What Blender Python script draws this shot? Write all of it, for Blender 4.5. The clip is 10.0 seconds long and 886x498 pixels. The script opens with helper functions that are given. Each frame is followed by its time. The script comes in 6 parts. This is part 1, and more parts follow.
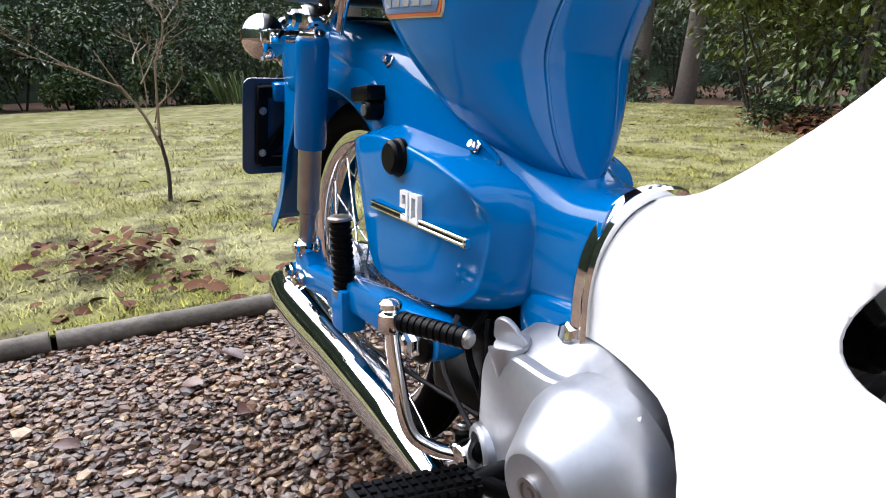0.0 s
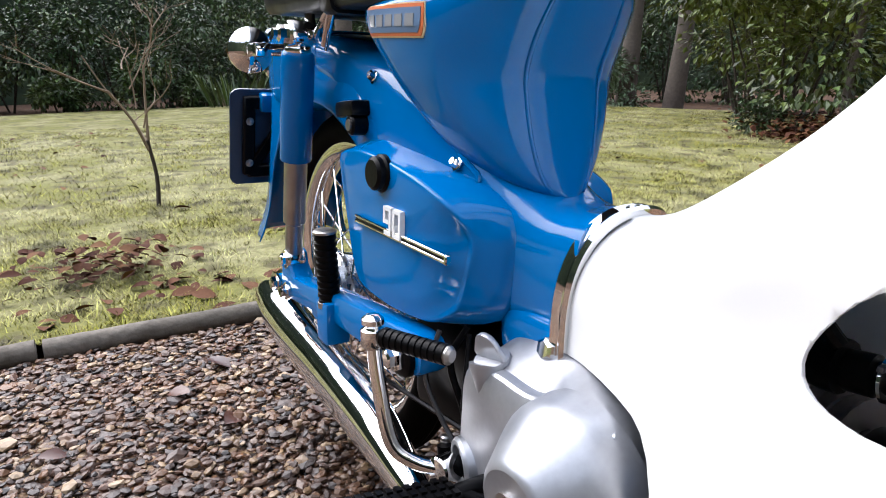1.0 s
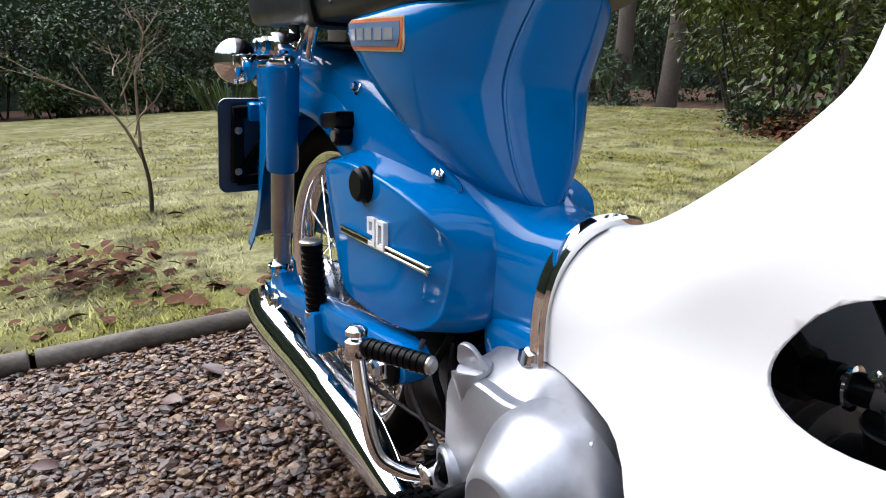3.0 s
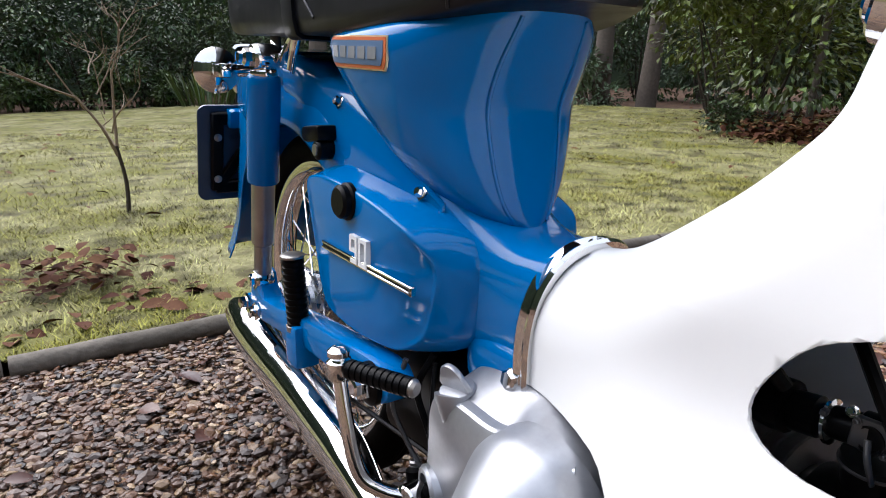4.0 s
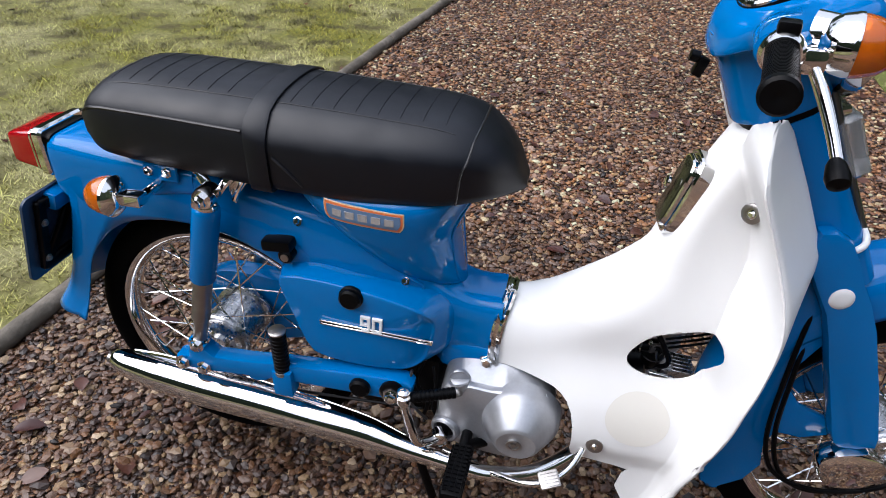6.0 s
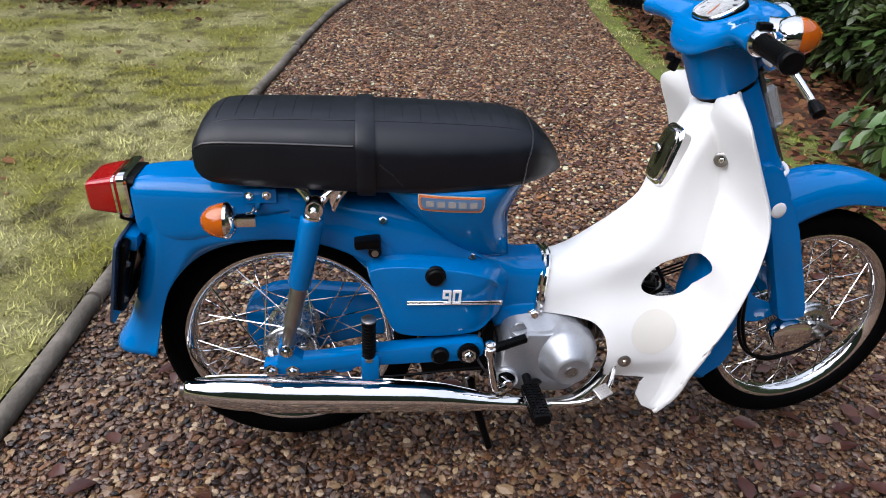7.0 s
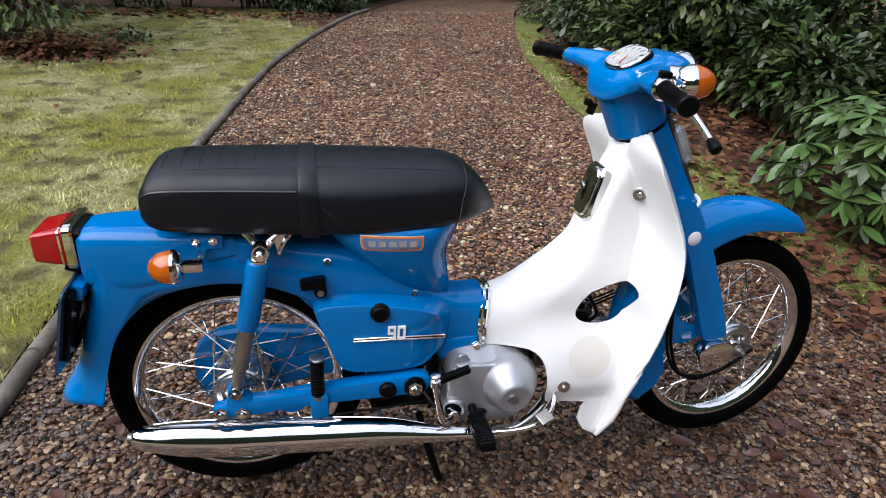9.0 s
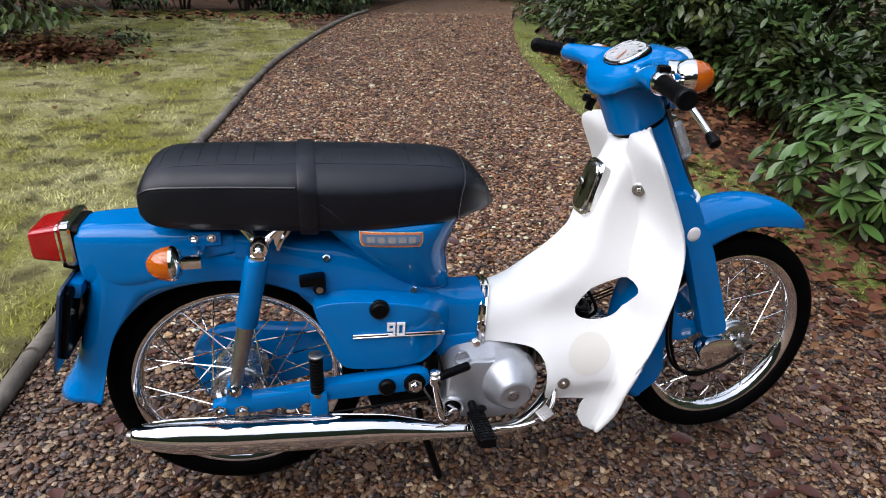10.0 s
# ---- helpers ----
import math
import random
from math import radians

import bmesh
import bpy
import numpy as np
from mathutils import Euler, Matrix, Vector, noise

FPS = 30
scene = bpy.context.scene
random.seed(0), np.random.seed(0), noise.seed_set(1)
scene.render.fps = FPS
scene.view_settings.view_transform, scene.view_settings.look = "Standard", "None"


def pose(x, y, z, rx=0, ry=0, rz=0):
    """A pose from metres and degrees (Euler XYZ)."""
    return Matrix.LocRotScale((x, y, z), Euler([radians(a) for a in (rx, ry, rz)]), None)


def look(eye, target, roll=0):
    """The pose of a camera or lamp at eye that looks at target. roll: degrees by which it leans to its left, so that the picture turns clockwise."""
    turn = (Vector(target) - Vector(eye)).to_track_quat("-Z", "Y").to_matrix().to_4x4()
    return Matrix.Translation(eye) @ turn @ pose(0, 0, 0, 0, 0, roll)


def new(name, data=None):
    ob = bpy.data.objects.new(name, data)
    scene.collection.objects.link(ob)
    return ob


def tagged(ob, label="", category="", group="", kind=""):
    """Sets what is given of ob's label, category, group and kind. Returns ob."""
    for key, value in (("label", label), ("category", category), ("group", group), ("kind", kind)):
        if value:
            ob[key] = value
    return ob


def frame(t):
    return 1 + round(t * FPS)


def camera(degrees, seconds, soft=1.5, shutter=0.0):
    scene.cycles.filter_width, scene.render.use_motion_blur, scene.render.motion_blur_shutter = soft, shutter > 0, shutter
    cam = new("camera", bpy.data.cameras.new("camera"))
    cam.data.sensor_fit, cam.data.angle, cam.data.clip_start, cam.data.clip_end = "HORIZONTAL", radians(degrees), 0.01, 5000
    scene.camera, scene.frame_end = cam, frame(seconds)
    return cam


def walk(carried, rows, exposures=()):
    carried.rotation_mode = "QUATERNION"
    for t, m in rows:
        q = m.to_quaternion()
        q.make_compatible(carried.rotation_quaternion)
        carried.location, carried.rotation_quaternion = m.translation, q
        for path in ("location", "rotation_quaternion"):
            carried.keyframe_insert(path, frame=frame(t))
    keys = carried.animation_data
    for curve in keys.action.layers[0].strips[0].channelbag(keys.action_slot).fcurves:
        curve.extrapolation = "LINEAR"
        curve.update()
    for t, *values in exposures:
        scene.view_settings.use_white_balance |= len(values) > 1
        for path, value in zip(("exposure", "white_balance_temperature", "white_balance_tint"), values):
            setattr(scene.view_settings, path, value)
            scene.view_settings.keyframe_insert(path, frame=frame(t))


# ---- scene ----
cam = camera(68.37, 10.0, soft=1.0)
# seconds, eye, target, roll
PATH = [
    (0, (0.9273, -0.4230, 0.6095), (0.1010, 0.0753, 0.3468), -1.19),
    (0.5, (0.9328, -0.4220, 0.6217), (0.1137, 0.0889, 0.3610), -1.75),
    (1, (0.9373, -0.4182, 0.6249), (0.1174, 0.0924, 0.3657), -0.97),
    (1.5, (0.9398, -0.4128, 0.6262), (0.1248, 0.1062, 0.3684), -1.31),
    (2, (0.9447, -0.4079, 0.6279), (0.1301, 0.1126, 0.3720), -2.27),
    (2.5, (0.9499, -0.4091, 0.6330), (0.1298, 0.1010, 0.3736), -1.72),
    (4, (0.9420, -0.4061, 0.6575), (0.1421, 0.1330, 0.3940), -0.97),
    (4.5, (0.9315, -0.4020, 0.7368), (0.2091, 0.1200, 0.2832), -5.59),
    (5, (0.9445, -0.4768, 0.9570), (0.4445, 0.1174, 0.3270), -3.51),
    (5.2, (0.9314, -0.5326, 1.0590), (0.5001, 0.0899, 0.4059), -0.40),
    (5.5, (0.8587, -0.6525, 1.1606), (0.5406, 0.0680, 0.5444), 1.78),
    (5.7, (0.7636, -0.7571, 1.1798), (0.5133, 0.0074, 0.5856), 2.26),
    (6, (0.6150, -0.8685, 1.2040), (0.4463, -0.0709, 0.6248), 1.85),
    (6.2, (0.5111, -0.8958, 1.1984), (0.3953, -0.0658, 0.6529), 1.12),
    (7.3, (0.1437, -1.2402, 1.2450), (0.2842, -0.3766, 0.7609), 2.64),
    (7.5, (0.1624, -1.2455, 1.2521), (0.2983, -0.3658, 0.7963), 1.76),
    (8, (0.1811, -1.2416, 1.2533), (0.3379, -0.3606, 0.8068), 2.37),
    (8.5, (0.1856, -1.2359, 1.2530), (0.3688, -0.3629, 0.8010), 2.56),
    (9, (0.1872, -1.2406, 1.2513), (0.3721, -0.3673, 0.8006), 2.59),
    (9.5, (0.1882, -1.2426, 1.2471), (0.3694, -0.3702, 0.7933), 2.49),
    (10, (0.1870, -1.2441, 1.2402), (0.3733, -0.3699, 0.7919), 2.41),
]
EXPOSURE = [(t, stops + 0.25, 6120, 13) for t, stops in ((0.0, 2.05), (2.5, 1.78), (4.0, 1.62), (5.0, 1.42), (5.5, 1.42), (6.2, 1.34), (7.5, 1.38), (10.0, 1.36))]
walk(cam, [(t, look(eye, target, roll)) for t, eye, target, roll in PATH], EXPOSURE)

# ---- daylight: bright overcast sky, weak wide sun ----
SUN_ELEVATION, SUN_TURN = 52.0, 250.0
world = bpy.data.worlds.new("overcast_sky")
scene.world = world
world.use_nodes = True
wn = world.node_tree
sky = wn.nodes.new("ShaderNodeTexSky")
sky.sky_type = "NISHITA"
sky.sun_disc = False
sky.sun_elevation, sky.sun_rotation = radians(SUN_ELEVATION), radians(SUN_TURN)
sky.air_density, sky.dust_density, sky.ozone_density = 1.0, 6.0, 0.6
wash = wn.nodes.new("ShaderNodeHueSaturation")
wash.inputs["Saturation"].default_value = 0.75
wn.links.new(sky.outputs[0], wash.inputs["Color"])
cloud = wn.nodes.new("ShaderNodeMix")
cloud.data_type, cloud.inputs[0].default_value = "RGBA", 0.55
cloud.inputs[7].default_value = (9.1, 9.9, 11.3, 1)
wn.links.new(wash.outputs[0], cloud.inputs[6])
wn.links.new(cloud.outputs[2], wn.nodes["Background"].inputs[0])
wn.nodes["Background"].inputs[1].default_value = 0.056

sun = new("sun", bpy.data.lights.new("sun", "SUN"))
sun.data.energy, sun.data.angle, sun.data.color = 1.25, radians(75), (1.0, 0.985, 0.975)
_e, _a = radians(SUN_ELEVATION), radians(SUN_TURN)
sun.matrix_world = look((math.sin(_a) * math.cos(_e) * 20, math.cos(_a) * math.cos(_e) * 20, math.sin(_e) * 20), (0, 0, 0))


# ---- materials ----
def mat(name, colour, rough=0.5, metal=0.0, grain=0.0, grain_scale=40.0, stain=0.0, stain_scale=4.0, bump=0.0, coat=0.0,
        spec=0.5, per_object=0.0, per_island=0.0, second=None, trans=0.0, ior=1.45, rough_var=0.0, sheen=0.0, third=None):
    m = bpy.data.materials.new(name)
    m.use_nodes = True
    t = m.node_tree
    b = t.nodes["Principled BSDF"]
    b.inputs["Roughness"].default_value = rough
    b.inputs["Metallic"].default_value = metal
    b.inputs["Coat Weight"].default_value = coat
    b.inputs["Coat Roughness"].default_value = 0.04
    b.inputs["Specular IOR Level"].default_value = spec
    b.inputs["Transmission Weight"].default_value = trans
    b.inputs["IOR"].default_value = ior
    b.inputs["Sheen Weight"].default_value = sheen
    co = t.nodes.new("ShaderNodeTexCoord")
    base = t.nodes.new("ShaderNodeRGB")
    base.outputs[0].default_value = (*colour, 1)
    out = base.outputs[0]

    def noise_tex(scale, detail=4.0):
        n = t.nodes.new("ShaderNodeTexNoise")
        n.inputs["Scale"].default_value, n.inputs["Detail"].default_value = scale, detail
        t.links.new(co.outputs["Object"], n.inputs["Vector"])
        return n.outputs["Fac"]

    def ramp(fac, lo, hi, a, b2):
        r = t.nodes.new("ShaderNodeMapRange")
        r.inputs["From Min"].default_value, r.inputs["From Max"].default_value = lo, hi
        r.inputs["To Min"].default_value, r.inputs["To Max"].default_value = a, b2
        t.links.new(fac, r.inputs["Value"])
        return r.outputs[0]

    def blend(fac, a, b2, mode="MIX"):
        x = t.nodes.new("ShaderNodeMix")
        x.data_type, x.blend_type = "RGBA", mode
        t.links.new(fac, x.inputs[0])
        t.links.new(a, x.inputs[6])
        if isinstance(b2, tuple):
            x.inputs[7].default_value = (*b2, 1)
        else:
            t.links.new(b2, x.inputs[7])
        return x.outputs[2]

    if second:
        out = blend(ramp(noise_tex(stain_scale), 0.42, 0.62, 0.0, 1.0), out, second)
    if third:
        shade, scale, lo, hi = third
        out = blend(ramp(noise_tex(scale, 5), lo, hi, 0.0, 1.0), out, shade)
    for rnd, amount in (("object", per_object), ("island", per_island)):
        if amount:
            if rnd == "object":
                src = t.nodes.new("ShaderNodeObjectInfo").outputs["Random"]
            else:
                src = t.nodes.new("ShaderNodeNewGeometry").outputs["Random Per Island"]
            h = t.nodes.new("ShaderNodeHueSaturation")
            t.links.new(ramp(src, 0, 1, 1 - amount, 1 + amount), h.inputs["Value"])
            t.links.new(ramp(src, 0, 1, 0.5 - amount * 0.03, 0.5 + amount * 0.03), h.inputs["Hue"])
            t.links.new(out, h.inputs["Color"])
            out = h.outputs[0]
    if stain:
        out = blend(ramp(noise_tex(stain_scale, 6), 0.35, 0.7, 0, stain), out, tuple(c * 0.45 for c in colour))
    g = None
    if grain or bump:
        g = noise_tex(grain_scale, 5)
    if grain:
        out = blend(ramp(g, 0.3, 0.7, 0, grain), out, tuple(c * 0.5 for c in colour))
    if bump:
        bn = t.nodes.new("ShaderNodeBump")
        bn.inputs["Strength"].default_value = min(1.0, bump)
        bn.inputs["Distance"].default_value = 0.3 / grain_scale
        t.links.new(g, bn.inputs["Height"])
        t.links.new(bn.outputs[0], b.inputs["Normal"])
    if rough_var:
        t.links.new(ramp(noise_tex(stain_scale * 3, 6), 0.3, 0.7, rough, rough + rough_var), b.inputs["Roughness"])
    t.links.new(out, b.inputs["Base Color"])
    return m


BLUE = mat("blue_enamel", (0.0003, 0.136, 0.405), 0.06, coat=0.03, spec=0.36, stain=0.10, stain_scale=9, rough_var=0.05)
WHITE = mat("white_plastic", (0.80, 0.80, 0.79), 0.38, stain=0.05, stain_scale=6, rough_var=0.12, coat=0.1)
CHROME = mat("chrome", (0.80, 0.79, 0.78), 0.03, metal=1.0, stain=0.08, stain_scale=30, rough_var=0.05)
STEEL = mat("worn_steel", (0.42, 0.40, 0.38), 0.28, metal=1.0, stain=0.35, stain_scale=25, rough_var=0.2)
ALLOY = mat("cast_alloy", (0.40, 0.41, 0.435), 0.32, metal=0.7, grain=0.15, grain_scale=160, stain=0.16, stain_scale=18, bump=0.05, rough_var=0.12)
RUBBER = mat("black_rubber", (0.0018, 0.0018, 0.0022), 0.40, spec=0.12, grain=0.2, grain_scale=120, stain=0.25, stain_scale=12, bump=0.1)
TYRE = mat("tyre_rubber", (0.0016, 0.0016, 0.0018), 0.6, spec=0.03, grain=0.2, grain_scale=90, stain=0.3, stain_scale=10, bump=0.1)
VINYL = mat("black_vinyl", (0.0018, 0.0028, 0.0062), 0.36, spec=0.44, grain=0.15, grain_scale=500, stain=0.12, stain_scale=8, bump=0.12, rough_var=0.15)
POLISHED = mat("polished_alloy", (0.55, 0.55, 0.56), 0.20, metal=1.0, stain=0.3, stain_scale=40, rough_var=0.15)
PIPING = mat("black_piping", (0.010, 0.010, 0.012), 0.28)
DARK = mat("black_paint", (0.0016, 0.0016, 0.002), 0.33, spec=0.14, stain=0.2, stain_scale=20)
RED = mat("red_lens", (0.42, 0.004, 0.008), 0.10, coat=0.4, trans=0.25, stain=0.2, stain_scale=30)
AMBER = mat("amber_lens", (0.80, 0.17, 0.004), 0.10, trans=0.55, coat=0.5, stain=0.25, stain_scale=45, grain_scale=160, bump=0.25)
CLEAR = mat("clear_lens", (0.72, 0.74, 0.74), 0.12, trans=0.75, coat=0.5, stain=0.06, stain_scale=30)
CREAM = mat("cream_sticker", (0.72, 0.70, 0.64), 0.5, stain=0.06, stain_scale=12)
GLASS = mat("meter_glass", (0.9, 0.9, 0.9), 0.05, trans=1.0)
EMBLEM_RED = mat("emblem_orange", (0.62, 0.16, 0.05), 0.35)
EMBLEM_GOLD = mat("emblem_gold", (0.75, 0.62, 0.40), 0.3, metal=0.4)
EMBLEM_BLUE = mat("emblem_grey_blue", (0.10, 0.17, 0.28), 0.35)
GREY = mat("dull_zinc", (0.10, 0.10, 0.105), 0.35, metal=0.8, stain=0.3, stain_scale=60)
SILVER = mat("silver_print", (0.50, 0.51, 0.52), 0.25, metal=0.6)


# ---- mesh helpers ----
def finish(name, bm, material, parent=None, label="", smooth=True, sharp=40.0):
    if smooth:
        for f in bm.faces:
            f.smooth = True
        lim = radians(sharp)
        for e in bm.edges:
            if len(e.link_faces) == 2 and e.calc_face_angle(0.0) > lim:
                e.smooth = False
    me = bpy.data.meshes.new(name)
    bm.to_mesh(me)
    bm.free()
    me.materials.append(material)
    ob = new(name, me)
    if parent:
        ob.parent = parent
    if label:
        ob["label"] = label
    return ob


def part(name, bm, material, parent, label="", sharp=40.0):
    return finish(name, bm, material, parent, label, True, sharp)


def thing(name, label, category, group="", kind="", m=None):
    ob = new(name)
    ob.empty_display_size = 0.1
    if m is not None:
        ob.matrix_world = m
    return tagged(ob, label, category, group, kind)


def ring_loft(bm, rings, closed=True, cap=True):
    vs = [[bm.verts.new(p) for p in r] for r in rings]
    n = len(vs[0])
    for a, b in zip(vs, vs[1:]):
        for i in range(n if closed else n - 1):
            j = (i + 1) % n
            bm.faces.new((a[i], a[j], b[j], b[i]))
    if cap and closed:
        bm.faces.new(vs[0][::-1])
        bm.faces.new(vs[-1])
    bm.normal_update()
    return vs


def loft(rings, closed=True, cap=True):
    bm = bmesh.new()
    ring_loft(bm, [[Vector(p) for p in r] for r in rings], closed, cap)
    bmesh.ops.recalc_face_normals(bm, faces=bm.faces)
    return bm


def smooth_path(pts, n):
    """Catmull-Rom through the points, n steps a span."""
    p = [Vector(q) for q in pts]
    p = [p[0] * 2 - p[1]] + p + [p[-1] * 2 - p[-2]]
    out = []
    for i in range(1, len(p) - 2):
        a, b, c, d = p[i - 1:i + 3]
        for k in range(n):
            t = k / n
            out.append(0.5 * ((2 * b) + (c - a) * t + (2 * a - 5 * b + 4 * c - d) * t * t + (3 * b - a - 3 * c + d) * t ** 3))
    out.append(p[-2])
    return out


def tube(bm, pts, radius, segs=10, steps=6, flat=1.0):
    path = smooth_path(pts, steps) if steps > 1 else [Vector(q) for q in pts]
    n = len(path)
    rad = radius if isinstance(radius, (list, tuple)) else [radius, radius]
    up, rings = None, []
    for i, p in enumerate(path):
        d = (path[min(i + 1, n - 1)] - path[max(i - 1, 0)]).normalized()
        if up is None:
            up = d.orthogonal().normalized()
        up = (up - d * up.dot(d)).normalized()
        side = d.cross(up)
        f = i / (n - 1) * (len(rad) - 1)
        k = min(int(f), len(rad) - 2)
        r = rad[k] + (rad[k + 1] - rad[k]) * (f - k)
        rings.append([p + (up * math.cos(a) + side * math.sin(a) * flat) * r for a in (2 * math.pi * j / segs for j in range(segs))])
    ring_loft(bm, rings)
    return bm


def tube_mesh(pts, radius, segs=10, steps=6, flat=1.0):
    bm = tube(bmesh.new(), pts, radius, segs, steps, flat)
    bmesh.ops.recalc_face_normals(bm, faces=bm.faces)
    return bm


def lathe(bm, profile, centre=(0, 0, 0), axis=(0, 1, 0), segs=32, closed_profile=False):
    """profile: (radius, distance along the axis)."""
    ax = Vector(axis).normalized()
    u = Vector((0, 0, 1)) if abs(ax.z) < 0.9 else Vector((1, 0, 0))
    u = (u - ax * u.dot(ax)).normalized()
    v = ax.cross(u)
    c = Vector(centre)
    rings = [[c + ax * h + (u * math.cos(a) + v * math.sin(a)) * max(r, 1e-4) for a in (2 * math.pi * j / segs for j in range(segs))] for r, h in profile]
    if closed_profile:
        rings.append(rings[0])
        ring_loft(bm, rings, True, False)
        bmesh.ops.remove_doubles(bm, verts=bm.verts, dist=1e-6)
    else:
        ring_loft(bm, rings)
    return bm


def lathe_mesh(profile, centre=(0, 0, 0), axis=(0, 1, 0), segs=32, closed_profile=False):
    bm = lathe(bmesh.new(), profile, centre, axis, segs, closed_profile)
    bmesh.ops.recalc_face_normals(bm, faces=bm.faces)
    return bm


def box(bm, size, m, bevel=0.0, segs=2):
    made = bmesh.ops.create_cube(bm, size=1.0, matrix=m @ Matrix.Diagonal((*size, 1)))["verts"]
    if bevel:
        es = list({e for v in made for e in v.link_edges})
        bmesh.ops.bevel(bm, geom=es, offset=bevel, segments=segs, affect="EDGES", profile=0.6)
    return bm


def box_mesh(size, m, bevel=0.0, segs=2):
    return box(bmesh.new(), size, m, bevel, segs)


def slab(bm, outline, y0, y1, bevel=0.003, axis="y"):
    """A plate with an outline in x and z, between y0 and y1."""
    a = [bm.verts.new((x, y0, z)) for x, z in outline]
    b = [bm.verts.new((x, y1, z)) for x, z in outline]
    n = len(a)
    fs = [bm.faces.new(a), bm.faces.new(b[::-1])]
    for i in range(n):
        fs.append(bm.faces.new((a[i], b[i], b[(i + 1) % n], a[(i + 1) % n])))
    bmesh.ops.recalc_face_normals(bm, faces=fs)
    if bevel:
        es = list({e for f in fs[:2] for e in f.edges})
        bmesh.ops.bevel(bm, geom=es, offset=bevel, segments=2, affect="EDGES", profile=0.6)
    return bm


def slab_mesh(outline, y0, y1, bevel=0.003):
    return slab(bmesh.new(), outline, y0, y1, bevel)


def rounded(outline, n=4):
    """A closed smooth curve through the corners of an outline."""
    p = [Vector((x, 0, z)) for x, z in outline]
    k = len(p)
    out = []
    for i in range(k):
        a, b, c, d = p[i - 1], p[i], p[(i + 1) % k], p[(i + 2) % k]
        for s in range(n):
            t = s / n
            q = 0.5 * ((2 * b) + (c - a) * t + (2 * a - 5 * b + 4 * c - d) * t * t + (3 * b - a - 3 * c + d) * t ** 3)
            out.append((q.x, q.z))
    return out


def interp(table, x):
    xs, ys = zip(*table)
    return float(np.interp(x, xs, ys))


def ease(table, x):
    """Smooth interpolation through a table of (x, y)."""
    if x <= table[0][0]:
        return table[0][1]
    if x >= table[-1][0]:
        return table[-1][1]
    i = max(k for k in range(len(table) - 1) if table[k][0] <= x)
    (x0, y0), (x1, y1) = table[i], table[i + 1]
    m0 = (y1 - table[i - 1][1]) / (x1 - table[i - 1][0]) if i else (y1 - y0) / (x1 - x0)
    m1 = (table[i + 2][1] - y0) / (table[i + 2][0] - x0) if i + 2 < len(table) else (y1 - y0) / (x1 - x0)
    h = x1 - x0
    t = (x - x0) / h
    return (2 * t ** 3 - 3 * t * t + 1) * y0 + (t ** 3 - 2 * t * t + t) * h * m0 + (3 * t * t - 2 * t ** 3) * y1 + (t ** 3 - t * t) * h * m1


def bolt(parent, at, axis, r=0.008, h=0.008, material=None, name="bolt"):
    return part(name, lathe_mesh([(r * 1.5, 0), (r * 1.5, h * 0.25), (r, h * 0.3), (r, h * 0.85), (r * 0.75, h)], at, axis, 6 if r > 0.005 else 8), material or CHROME, parent)


# ---- the ground: drive, lawn, kerb ----
def kerb_x(y):
    return ease([(-6, -0.80), (-2, -0.785), (-0.5, -0.765), (0.5, -0.69), (1.5, -0.615), (3, -0.44), (5.2, -0.12), (7.6, 0.52), (8.8, 0.98), (12, 2.6)], y)


def right_x(y):
    return ease([(-6, 2.6), (0, 2.3), (2.0, 2.14), (3.4, 2.18), (4.6, 2.32), (5.8, 2.5), (8.5, 3.25), (9.5, 3.9), (12, 5.6)], y)


